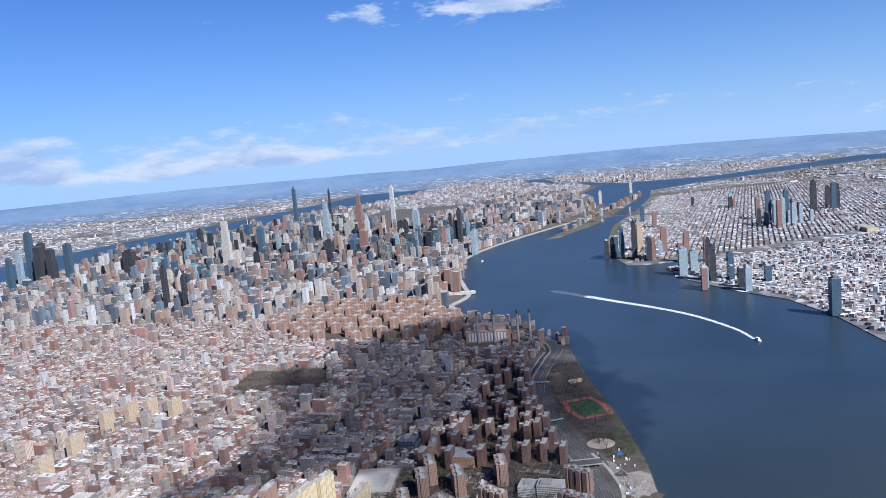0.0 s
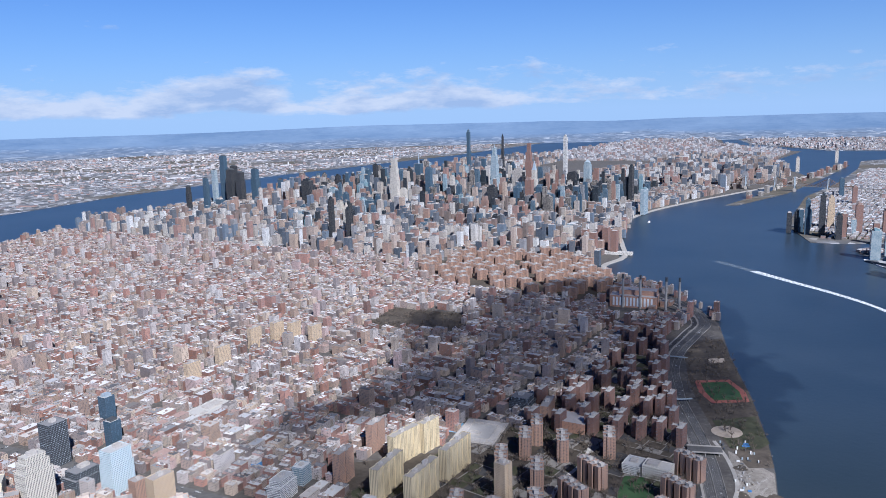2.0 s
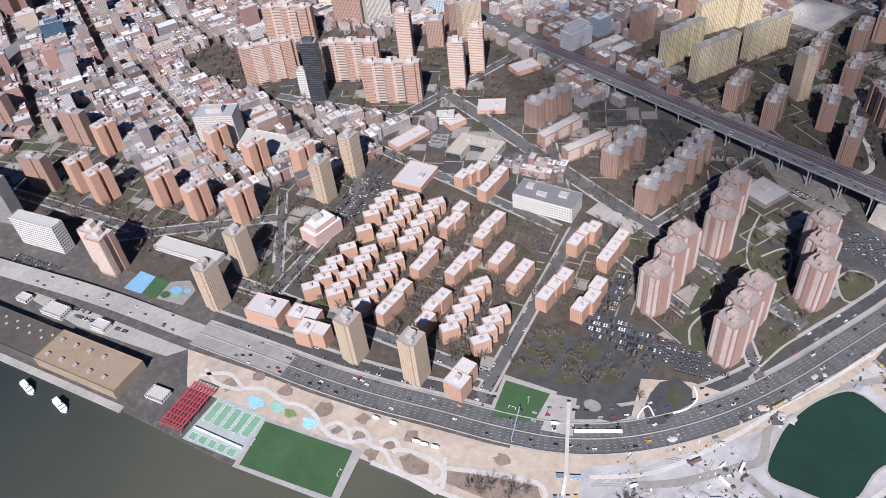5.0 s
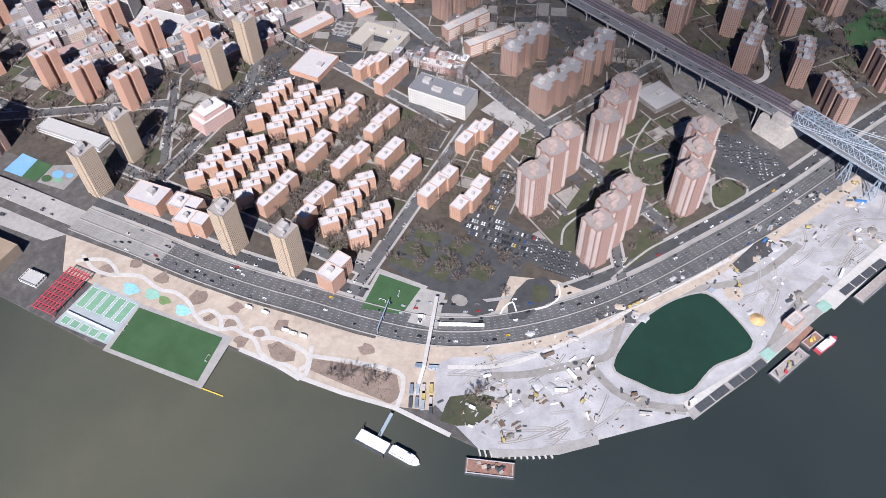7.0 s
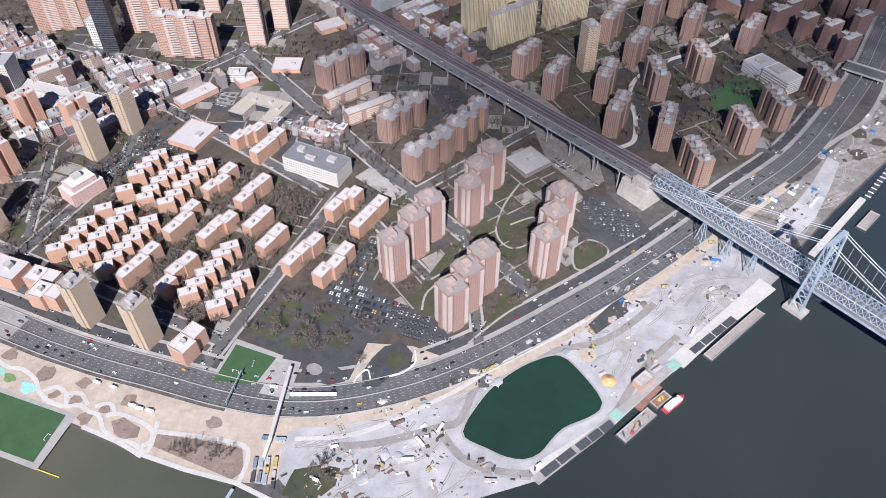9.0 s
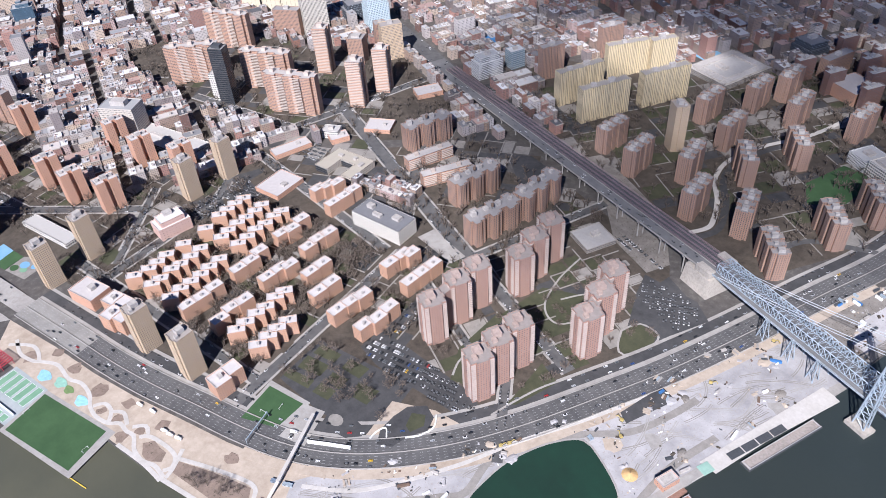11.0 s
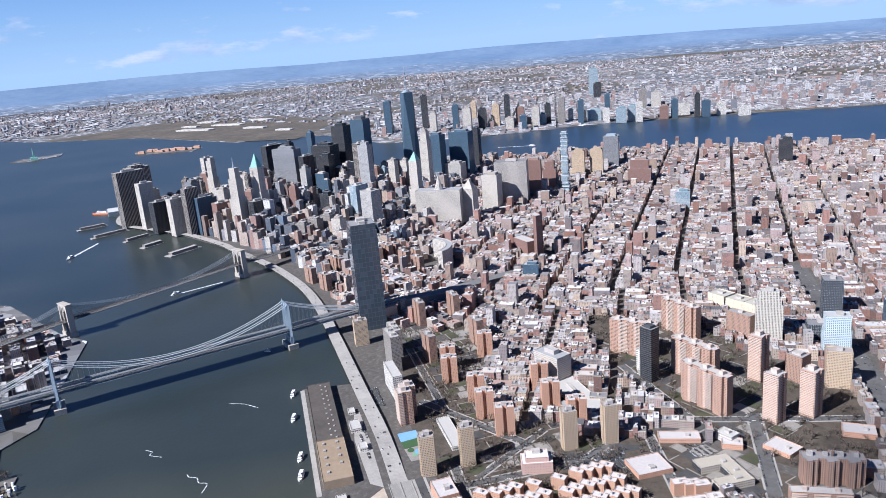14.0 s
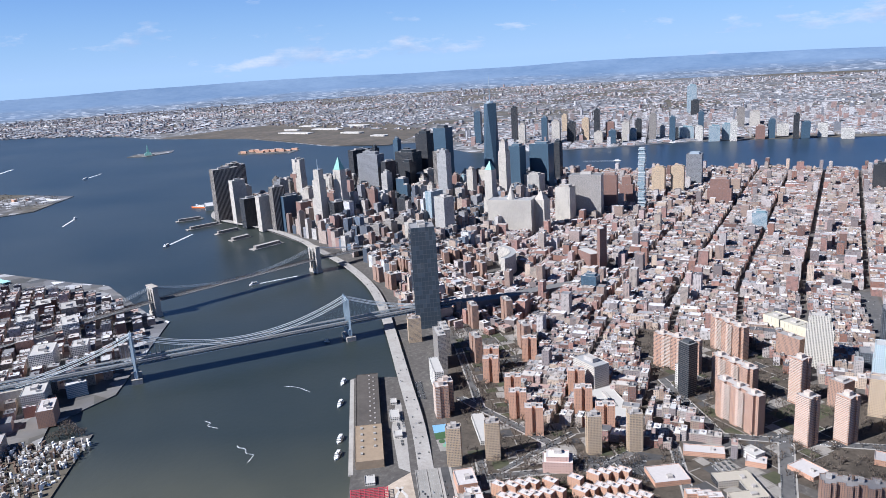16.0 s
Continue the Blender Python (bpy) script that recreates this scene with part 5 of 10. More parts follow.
single("white_midrise", "white balconied mid-rise beside the avenue", -361, 820, 50, 28, 40, 20, M_CHECK, ((0, 0, 10, 8, 4),), setbacks=((30, 0.8),))
single("teal_midrise", "pale teal mid-rise beside the avenue", -340, 874, 28, 22, 34, 20, M_GLASS_PALE, ((0, 0, 8, 6, 3),))
single("courtyard_school", "red and white brick school round a courtyard", 168, 1106, 56, 56, 22, 25, M_REDBRICK, ((0, 0, 20, 20, -3),))
single("white_school", "white low school beside the playing field", 252, 922, 40, 34, 18, 30, M_CHECK, ((0, 0, 12, 12, 3),))
single("white_school_hall", "white and red brick school hall beside the playing field", 288, 897, 32, 48, 24, 30, M_CREAM, ((0, 8, 20, 20, 3),))
single("mirror_tower", "very tall dark mirrored glass tower beside the bridge", -1118, -14, 62, 60, 250, 82, M_OMS, ((-10, 0, 20, 18, 8), (14, 0, 14, 14, 5)), setbacks=((235, 0.94),))
single("sunlit_slab", "narrow tower with a blank pale brick flank", -1010, -40, 20, 30, 58, 80, M_TAN, ((0, 0, 8, 8, 5),))
single("white_slab", "white narrow apartment slab", -758, 16, 78, 18, 46, 80, M_CREAM)
single("white_flat", "low flat-roofed community hall with pale walls", -565, 97, 102, 22, 8, 82, M_CREAM)
# round bathing pool in a park building
pool = thing("round_pool", "round open-roofed pool building with blue centre", "pool", -438, 925, 2.5)
ring = Shape()
turns = [2 * math.pi * k / 24 for k in range(24)]
ring.add([(r * math.cos(a), r * math.sin(a), z) for r, z in ((33, 0), (33, 9), (23, 9), (23, 0)) for a in turns], [(24 * j + k, 24 * j + (k + 1) % 24, 24 * j + 24 + (k + 1) % 24, 24 * j + 24 + k) for j in range(3) for k in range(24)])
part("ring_wall", ring, pool, M_BULK)
part("basin", Shape().prism([(22.5 * math.cos(k * math.pi / 12), 22.5 * math.sin(k * math.pi / 12)) for k in range(24)], 0, 3), pool, plain("pool_blue", (0.05, 0.20, 0.45), 0.3))

for k in range(0, len(drive) - 6, 6):
    a, b = Vector(drive[k]), Vector(drive[k + 6])
    m, d = (a + b) / 2, b - a
    keep_out(rect(m.x, m.y, d.length + 10, 56, math.atan2(d.y, d.x)))

# ---------------------------------------------------------------- bridges
M_BLUE_STEEL = plain("blue_grey_steel", (0.30, 0.37, 0.43), 0.5, 0.1, 0.2, 2.0)
M_PALE_CABLE = plain("pale_cable", (0.62, 0.66, 0.68), 0.5, 0.1, 0.1)
M_BRIDGE_ROAD = ground_mat("bridge_asphalt", (0.135, 0.133, 0.133), (0.22, 0.217, 0.213), 10)


class Axis:
    """Places along and across a straight bridge."""

    def __init__(self, a, b):
        self.a = Vector(a)
        self.d = (Vector(b) - self.a).normalized()
        self.s = Vector((self.d.y, -self.d.x))
        self.len = (Vector(b) - self.a).length

    def p(self, u, v, z):
        q = self.a + self.d * u + self.s * v
        return (q.x, q.y, z)


def hang(ob, ax, name, u0, z0, u1, z1, sag, v, r, mat, deck=None, step=12, hmat=None):
    """A cable between two heights with its hangers."""
    sh, hs, n = Shape(), Shape(), 24
    pt = []
    for k in range(n + 1):
        t = k / n
        pt.append((u0 + (u1 - u0) * t, z0 + (z1 - z0) * t - 4 * sag * t * (1 - t)))
    for (ua, za), (ub, zb) in zip(pt, pt[1:]):
        m = max(1, int(abs(ub - ua) / step))
        for j in range(m):
            t = (j + 0.5) / m
            if deck is not None:
                hs.rod(ax.p(ua + (ub - ua) * t, v, deck), ax.p(ua + (ub - ua) * t, v, za + (zb - za) * t), 0.11, sides=3)
    across = Vector(ax.p(0, 1, 0)) - Vector(ax.p(0, 0, 0))
    vs = [tuple(Vector(ax.p(u, v, z)) + across * r * math.cos(a) + Vector((0, 0, r * math.sin(a)))) for u, z in pt for a in [2 * math.pi * k / 5 for k in range(5)]]
    sh.add(vs, [(5 * i + k, 5 * i + (k + 1) % 5, 5 * i + 5 + (k + 1) % 5, 5 * i + 5 + k) for i in range(n) for k in range(5)])
    c = part(name, sh, ob, mat)
    if deck is not None:
        part("hanger_ropes", hs, c, hmat or mat, kind="stuff")


def lattice(sh, ax, u0, u1, v, z0, z1, panel, r, za=None):
    """A flat truss with posts and crossed diagonals; z0 and z1 may slope by za."""
    n = max(1, round(abs(u1 - u0) / panel))
    du = (u1 - u0) / n
    for k in range(n):
        a, b = u0 + k * du, u0 + (k + 1) * du
        sh.rod(ax.p(a, v, z0), ax.p(a, v, z1), r, sides=4)
        sh.rod(ax.p(a, v, z0), ax.p(b, v, z1), r, sides=4)
        sh.rod(ax.p(b, v, z0), ax.p(a, v, z1), r, sides=4)
    sh.rod(ax.p(u1, v, z0), ax.p(u1, v, z1), r, sides=4)
    for z in (z0, z1):
        sh.rod(ax.p(u0, v, z), ax.p(u1, v, z), r * 1.8, sides=4)


# the steel bridge with lattice towers and deep trusses
ax = Axis((204, 556), (408, 478))
wb = thing("truss_suspension_bridge", "grey-blue steel suspension bridge with deep lattice trusses and lattice tower", "bridge")
span = 488
u_t, u_b = ax.len, ax.len + span
part("roadway", Shape().beam(ax.p(-4, 0, 35.5), ax.p(u_b + 180, 0, 35.5), 34, 1.6), wb, M_BRIDGE_ROAD, label="grey roadway deck")
for v in (-10, 10):
    sh = Shape()
    lattice(sh, ax, 2, u_b + 180, v, 36, 48, 7.5, 0.38)
    part("truss", sh, wb, M_STEEL, label="pale lattice stiffening truss")
sh = Shape()
k = 2
while k < u_b + 180:
    sh.rod(ax.p(k, -10, 48), ax.p(k, 10, 48), 0.35)
    sh.rod(ax.p(k, -10, 48), ax.p(k + 7.5, 10, 48), 0.22)
    sh.rod(ax.p(k, 10, 48), ax.p(k + 7.5, -10, 48), 0.22)
    k += 7.5
part("top_bracing", sh, wb, M_STEEL)
for v in (-17, 17):
    sh = Shape()
    lattice(sh, ax, 0, u_b + 180, v, 35, 37.4, 5, 0.16)
    part("railing", sh, wb, M_STEEL)
for u in (u_t, u_b):
    tw = part("tower", Shape().beam(ax.p(u, -15, 99), ax.p(u, 15, 99), 5, 4), wb, M_STEEL, label="grey-blue lattice steel tower")
    for v in (-15, 15):
        sh = Shape()
        for k in range(9):
            z0, z1 = 4 + k * 10.7, 4 + (k + 1) * 10.7
            w0, w1 = 6.5 - k * 0.45, 6.5 - (k + 1) * 0.45
            for c in ((-1, -1), (1, -1), (1, 1), (-1, 1)):
                nx = (c[1] * -1, c[0]) if False else (-c[1], c[0])
                sh.rod(ax.p(u + c[0] * w0, v * (1.25 - z0 * 0.0028) + c[1] * w0 * 0.55, z0), ax.p(u + c[0] * w1, v * (1.25 - z1 * 0.0028) + c[1] * w1 * 0.55, z1), 0.75)
                sh.rod(ax.p(u + c[0] * w0, v * (1.25 - z0 * 0.0028) + c[1] * w0 * 0.55, z0), ax.p(u + nx[0] * w1, v * (1.25 - z1 * 0.0028) + nx[1] * w1 * 0.55, z1), 0.42)
                sh.rod(ax.p(u + c[0] * w1, v * (1.25 - z1 * 0.0028) + c[1] * w1 * 0.55, z1), ax.p(u + nx[0] * w1, v * (1.25 - z1 * 0.0028) + nx[1] * w1 * 0.55, z1), 0.42)
        part("leg", sh, tw, M_STEEL, kind="stuff")
        part("pier", Shape().beam(ax.p(u - 12, v * 1.25, 2), ax.p(u + 12, v * 1.25, 2), 15, 5), tw, M_STONE, label="masonry pier in the river")
    sh = Shape()
    for z in (58, 78, 96):
        sh.rod(ax.p(u, -16, z), ax.p(u, 16, z), 0.9)
    sh.rod(ax.p(u, -16, 58), ax.p(u, 16, 78), 0.6), sh.rod(ax.p(u, 16, 58), ax.p(u, -16, 78), 0.6)
    part("portal_bracing", sh, tw, M_STEEL)
for v in (-15, -11, 11, 15):
    hang(wb, ax, "cable", u_t, 100, u_b, 100, 52, v, 0.35, M_PALE_CABLE, 44 if abs(v) == 11 else None, 7)
    hang(wb, ax, "backstay", -14, 30, u_t, 100, 3, v, 0.35, M_PALE_CABLE)
for u in (84, 120, 153):
    bt = part("bent", Shape().beam(ax.p(u, -14, 33.5), ax.p(u, 14, 33.5), 3, 2.4), wb, M_STEEL, label="lattice steel trestle")
    for v in (-12, 12):
        sh = Shape()
        for k in range(3):
            z0, z1 = 2.5 + k * 10.2, 2.5 + (k + 1) * 10.2
            w0, w1 = 4.6 - k * 1.2, 4.6 - (k + 1) * 1.2
            for c in ((-1, -1), (1, -1), (1, 1), (-1, 1)):
                nx = (-c[1], c[0])
                sh.rod(ax.p(u + c[0] * w0, v + c[1] * w0, z0), ax.p(u + c[0] * w1, v + c[1] * w1, z1), 0.55)
                sh.rod(ax.p(u + c[0] * w0, v + c[1] * w0, z0), ax.p(u + nx[0] * w1, v + nx[1] * w1, z1), 0.3)
        part("leg", sh, bt, M_STEEL, kind="stuff")
anc = thing("bridge_anchorage", "massive pale granite anchorage of the steel bridge", "anchorage", 204, 556, 2.3, math.atan2(ax.d.y, ax.d.x))
part("block", Shape().box(-14, 0, 44, 50, 0, 27, 0, 0.9), anc, M_STONE)
part("parapet_block", Shape().box(-8, -17, 22, 10, 26.5, 36), anc, M_STONE)
part("parapet_block", Shape().box(-8, 17, 22, 10, 26.5, 36), anc, M_STONE)

# approach viaduct coming down into the town
ap = thing("bridge_approach", "long steel approach viaduct with a road and a reddish rail structure", "viaduct")
AW = Axis((204, 556), (-430, 790))
zz = lambda u: max(3.4, 34.5 - 0.0478 * max(0, u - 20))
us = [AW.len * k / 56 for k in range(57)]
line = [AW.p(u, 0, 0)[:2] for u in us]
part("road_deck", Shape().ribbon(line, 15, [zz(u) - 1.8 for u in us], [zz(u) for u in us], 0, -11), ap, M_BRIDGE_ROAD, label="grey road deck")
part("rail_deck", Shape().ribbon(line, 20, [zz(u) - 2.2 for u in us], [zz(u) - 0.4 for u in us], 0, 8.5), ap, M_STEEL_DARK, label="dark rail deck")
sh = Shape()
for k in range(0, 560):
    u = AW.len * k / 560
    z = zz(u)
    for v in (-1.5, 5, 12, 18):
        if k % 2 == 0:
            sh.rod(AW.p(u, v, z - 0.4), AW.p(u, v, z + 2.6), 0.12, sides=3)
    if k % 4 == 0:
        sh.rod(AW.p(u, -1.5, z + 2.6), AW.p(u, 18, z + 2.6), 0.22, sides=4)
for v in (-1.5, 5, 12, 18):
    for dz in (0.9, 2.6):
        sh.beam(AW.p(0, v, zz(0) + dz), AW.p(20, v, zz(20) + dz), 0.35, 0.35), sh.beam(AW.p(20, v, zz(20) + dz), AW.p(AW.len, v, zz(AW.len) + dz), 0.35, 0.35)
part("rail_fence", sh, ap, M_PINK_STEEL, label="faded red fences along the tracks", kind="stuff")
for v in (-18.6, -3.4):
    sh = Shape().ribbon(line, 0.5, [zz(u) - 1 for u in us], [zz(u) + 1.1 for u in us], 0, v)
    part("parapet", sh, ap, M_CONCRETE)
for k in range(11):
    u = 44 + k * 42
    if u > AW.len - 20 or zz(u) < 9:
        break
    z = zz(u)
    bent = part("bent", Shape().beam(AW.p(u, -18, z - 3.2), AW.p(u, 18, z - 3.2), 2.4, 2.4), ap, M_CONCRETE, label="pale concrete crosshead on columns")
    for v in (-15, -6, 7, 16):
        part("column", Shape().rod(AW.p(u, v, 2.3), AW.p(u, v, z - 3), 1.0, 0.9, 8), bent, M_CONCRETE)
keep_out([AW.p(-60, -26, 0)[:2], AW.p(AW.len + 40, -26, 0)[:2], AW.p(AW.len + 40, 28, 0)[:2], AW.p(-60, 28, 0)[:2]])
D1 = [AW.p(AW.len - 30, 0, 0)[:2], (-560, 840), (-800, 930), (-1180, 1080)]
structure("road_avenue", Shape().ribbon(smooth_line(D1, 30), 38, 2.3, 2.72), [M_ASPHALT], "broad asphalt avenue leading to the bridge", "road")
keep_out(offset_line(D1, 26) + offset_line(D1, -26)[::-1])
ramp = [(AW.len - 40 + k * 12) for k in range(8)]
part("ramp", Shape().ribbon([AW.p(u, 0, 0)[:2] for u in ramp], 34, 2.3, [2.82 + 0.001 * k for k in range(8)]), ap, M_BRIDGE_ROAD)


def steel_suspension():
    ax = Axis((-869, -633), (-1055, -200))
    ob = thing("blue_suspension_bridge", "blue-grey steel suspension bridge with slender towers and pale cables", "bridge")
    L, side = ax.len, 225
    part("lower_deck", Shape().beam(ax.p(-side - 240, 0, 40), ax.p(L + side + 60, 0, 40), 36, 1.5), ob, M_BRIDGE_ROAD, label="grey roadway deck")
    part("upper_deck", Shape().beam(ax.p(-side - 240, -14, 48), ax.p(L + side + 60, -14, 48), 9, 0.8), ob, M_BRIDGE_ROAD)
    part("upper_deck", Shape().beam(ax.p(-side - 240, 14, 48), ax.p(L + side + 60, 14, 48), 9, 0.8), ob, M_BRIDGE_ROAD)
    for v in (-18, -8, 8, 18):
        sh = Shape()
        lattice(sh, ax, -side - 240, L + side + 60, v, 40, 48, 10, 0.32)
        part("truss", sh, ob, M_BLUE_STEEL, label="blue-grey lattice truss")
    for u in (0, L):
        tw = part("tower", Shape().beam(ax.p(u, -19, 100), ax.p(u, 19, 100), 4, 4), ob, M_BLUE_STEEL, label="slender blue-grey steel tower")
        for v in (-18, -8, 8, 18):
            part("leg", Shape().beam(ax.p(u, v, 12), ax.p(u, v, 104), 2.8, 6), tw, M_BLUE_STEEL)
            part("finial", Shape().rod(ax.p(u, v, 104), ax.p(u, v, 109), 1.5, 0.2, 8), tw, M_BLUE_STEEL)
        sh = Shape()
        for z in (56, 72, 88):
            for a, b in ((-18, -8), (-8, 8), (8, 18)):
                sh.rod(ax.p(u, a, z), ax.p(u, b, z), 0.7), sh.rod(ax.p(u, a, z), ax.p(u, b, z + 14), 0.4), sh.rod(ax.p(u, b, z), ax.p(u, a, z + 14), 0.4)
        part("cross_bracing", sh, tw, M_BLUE_STEEL)
        part("foot", Shape().beam(ax.p(u, -20, 22), ax.p(u, 20, 22), 9, 14), tw, M_BLUE_STEEL)
        part("pier", Shape().beam(ax.p(u, -24, 4), ax.p(u, 24, 4), 22, 14), tw, M_STONE, label="granite river pier")
    for v in (-18, -8, 8, 18):
        hang(ob, ax, "cable", 0, 103, L, 103, 53, v, 0.85, M_PALE_CABLE, 47, 9)
        hang(ob, ax, "cable", -side, 42, 0, 103, 9, v, 0.85, M_PALE_CABLE, 47, 9)
        hang(ob, ax, "cable", L, 103, L + side, 42, 9, v, 0.85, M_PALE_CABLE, 47, 9)
    for u in (-side, L + side):
        part("anchorage", Shape().beam(ax.p(u - 34, 0, 20), ax.p(u + 34, 0, 20), 52, 38), ob, M_STONE, label="granite anchorage block")
    # the way into the town on arches
    end = ax.p(L + side + 60, 0, 0)
    way = smooth_line([end[:2], (-1230, 190), (-1330, 330), (-1400, 470)], 20)
    n = len(way)
    part("town_viaduct", Shape().ribbon(way, 36, 2.3, [42 - 36 * k / (n - 1) for k in range(n)]), ob, M_BRIDGE_ROAD)
    keep_out(offset_line(way, 24) + offset_line(way, -24)[::-1])
    for u in range(60, 240, 30):
        part("bent", Shape().beam(ax.p(-side - u, -16, 20), ax.p(-side - u, 16, 20), 4, 36), ob, M_STONE)
    return ob


steel_suspension()


def stone_suspension():
    ax = Axis((-1312, -763), (-1667, -387))
    ob = thing("stone_suspension_bridge", "old suspension bridge with granite twin-arched towers", "bridge")
    L, side = ax.len, 284
    us = [-side - 200 + k * 20 for k in range(int((L + 2 * side + 480) / 20) + 1)]
    z = lambda u: 41 - 14 * max(0, -u, u - L) / 400
    line = [ax.p(u, 0, 0)[:2] for u in us]
    part("deck", Shape().ribbon(line, 26, [z(u) - 1.2 for u in us], [z(u) for u in us]), ob, M_BRIDGE_ROAD)
    for v in (-12, -4, 4, 12):
        sh = Shape()
        for a, b in zip(us, us[1:]):
            for t in (0, 0.5):
                p, q = a + (b - a) * t, a + (b - a) * (t + 0.5)
                sh.rod(ax.p(p, v, z(p)), ax.p(q, v, z(q) + 5), 0.2, sides=3), sh.rod(ax.p(p, v, z(p) + 5), ax.p(q, v, z(q)), 0.2, sides=3)
            sh.rod(ax.p(a, v, z(a) + 5), ax.p(b, v, z(b) + 5), 0.4)
        part("truss", sh, ob, M_TANK if abs(v) == 4 else M_STEEL_DARK, label="brown lattice truss")
    for u in (0, L):
        tw = part("tower", Shape().beam(ax.p(u, -21, 79), ax.p(u, 21, 79), 14, 8), ob, M_STONE, label="pale granite tower with two pointed arches")
        for v, w in ((-18, 7), (0, 7), (18, 7)):
            part("shaft", Shape().beam(ax.p(u, v - w / 2, 39), ax.p(u, v + w / 2, 39), 15, 78), tw, M_STONE)
        for v in (-9, 9):
            arch = Shape()
            for s in (-1, 1):
                q = [ax.p(u + e, v + s * 5.6, 62) for e in (-6.5, 6.5)] + [ax.p(u + e, v, 71) for e in (6.5, -6.5)] + [ax.p(u + e, v + s * 5.6, 76) for e in (-6.5, 6.5)] + [ax.p(u + e, v, 76) for e in (6.5, -6.5)]
                arch.add(q, [(0, 1, 2, 3), (4, 5, 6, 7), (0, 3, 7, 4), (1, 2, 6, 5), (0, 1, 5, 4)])
            part("arch", arch, tw, M_STONE)
        part("cornice", Shape().beam(ax.p(u, -22.5, 83.8), ax.p(u, 22.5, 83.8), 17, 1.8), tw, M_STONE)
        part("base", Shape().beam(ax.p(u, -23, 5), ax.p(u, 23, 5), 20, 14), tw, M_STONE)
    for v in (-12, -4, 4, 12):
        hang(ob, ax, "cable", 0, 82, L, 82, 38, v, 0.4, M_PALE_CABLE, 44, 8, M_STEEL_DARK)
        hang(ob, ax, "cable", -side, 34, 0, 82, 7, v, 0.4, M_PALE_CABLE, 42, 8, M_STEEL_DARK)
        hang(ob, ax, "cable", L, 82, L + side, 34, 7, v, 0.4, M_PALE_CABLE, 42, 8, M_STEEL_DARK)
        sh = Shape()
        for u, s in ((0, 1), (0, -1), (L, 1), (L, -1)):
            for k in range(1, 9):
                sh.rod(ax.p(u, v, 80), ax.p(u + s * k * 13, v, 43), 0.1, sides=3)
        part("stays", sh, ob, M_STEEL_DARK, kind="stuff")
    for u in (-side, L + side):
        part("anchorage", Shape().beam(ax.p(u - 25, 0, 15), ax.p(u + 25, 0, 15), 36, 27), ob, M_STONE)
    keep_out([ax.p(L, -24, 0)[:2], ax.p(L + 780, -24, 0)[:2], ax.p(L + 780, 24, 0)[:2], ax.p(L, 24, 0)[:2]])


stone_suspension()


def cantilever_bridge():
    """A long truss bridge whose top chord rises over four towers, with approaches on both banks."""
    ax = Axis((1650, 5718), (3300, 4509))
    ob = thing("cantilever_bridge", "long dark steel cantilever truss bridge over the river island", "bridge")
    peaks = [383, 595, 732, 955]
    part("deck", Shape().beam(ax.p(0, 0, 40), ax.p(1340, 0, 40), 26, 3), ob, M_BRIDGE_ROAD)
    stops = [150, *peaks, 1130]
    top = lambda u: 52 + max(0, 48 - min(abs(u - q) for q in peaks) * 0.55)
    for v in (-13, 13):
        sh = Shape()
        u = stops[0]
        while u < stops[-1]:
            w = u + 18
            sh.rod(ax.p(u, v, 40), ax.p(u, v, top(u)), 0.9), sh.rod(ax.p(u, v, top(u)), ax.p(w, v, top(w)), 1.3), sh.rod(ax.p(u, v, 40), ax.p(w, v, top(w)), 0.8)
            u = w
        part("truss", sh, ob, M_TANK, label="dark lattice cantilever truss")
    for q in peaks:
        tw = part("tower", Shape().beam(ax.p(q, -15, 98), ax.p(q, 15, 98), 4, 4), ob, M_STEEL, label="steel truss tower")
        for v in (-14, 14):
            part("leg", Shape().beam(ax.p(q, v, 20), ax.p(q, v, 104), 4, 5), tw, M_STEEL)
            part("finial", Shape().rod(ax.p(q, v, 104), ax.p(q, v, 114), 1.6, 0.2, 6), tw, M_STEEL)
        part("pier", Shape().beam(ax.p(q - 7, 0, 12), ax.p(q + 7, 0, 12), 38, 26), tw, M_STONE, label="masonry pier")
    for u in range(40, 1340, 50):
        if not 330 < u < 1000:
            part("bent", Shape().beam(ax.p(u, -11, 20), ax.p(u, 11, 20), 4, 37), ob, M_STONE)


cantilever_bridge()

# ---------------------------------------------------------------- grounds of the estates
M_PATH = ground_mat("worn_pavers", (0.20, 0.185, 0.165), (0.34, 0.315, 0.285), 5)
M_DARKDOOR = plain("dark_hut_glass", (0.05, 0.055, 0.06), 0.3)
M_PLAY_BLUE = ground_mat("blue_court", (0.16, 0.33, 0.50), (0.24, 0.42, 0.58), 9)


def near_way(x, y, gap=3.0):
    """True close to a street or the highway."""
    p = Vector((x, y))
    for a, b, w in STREETS:
        a, b = Vector(a), Vector(b)
        d = b - a
        t = min(1, max(0, (p - a).dot(d) / d.length_squared))
        if (a + d * t - p).length < w / 2 + gap + 2:
            return True
    return any((p - Vector(q)).length < 44 for q in drive[::3]) and any((p - Vector(q)).length < 40 + gap for q in drive)


PLOTS = {"ground_lawn_plots": (M_LAWN, "thin green winter lawns between brick estates"), "ground_lot_plots": (M_LOT, "small asphalt lots between brick estates"), "ground_paved_plots": (M_PATH, "paved courts between brick estates"), "ground_bare_plots": (M_EARTH, "bare brown earth plots under the trees"), "pavement_footpaths": (M_PATH, "pale footpaths between brick estates")}
plots = {k: Shape() for k in PLOTS}
r_g = random.Random(64)


def open_ground(x, y):
    return is_free(x, y) and not near_way(x, y)


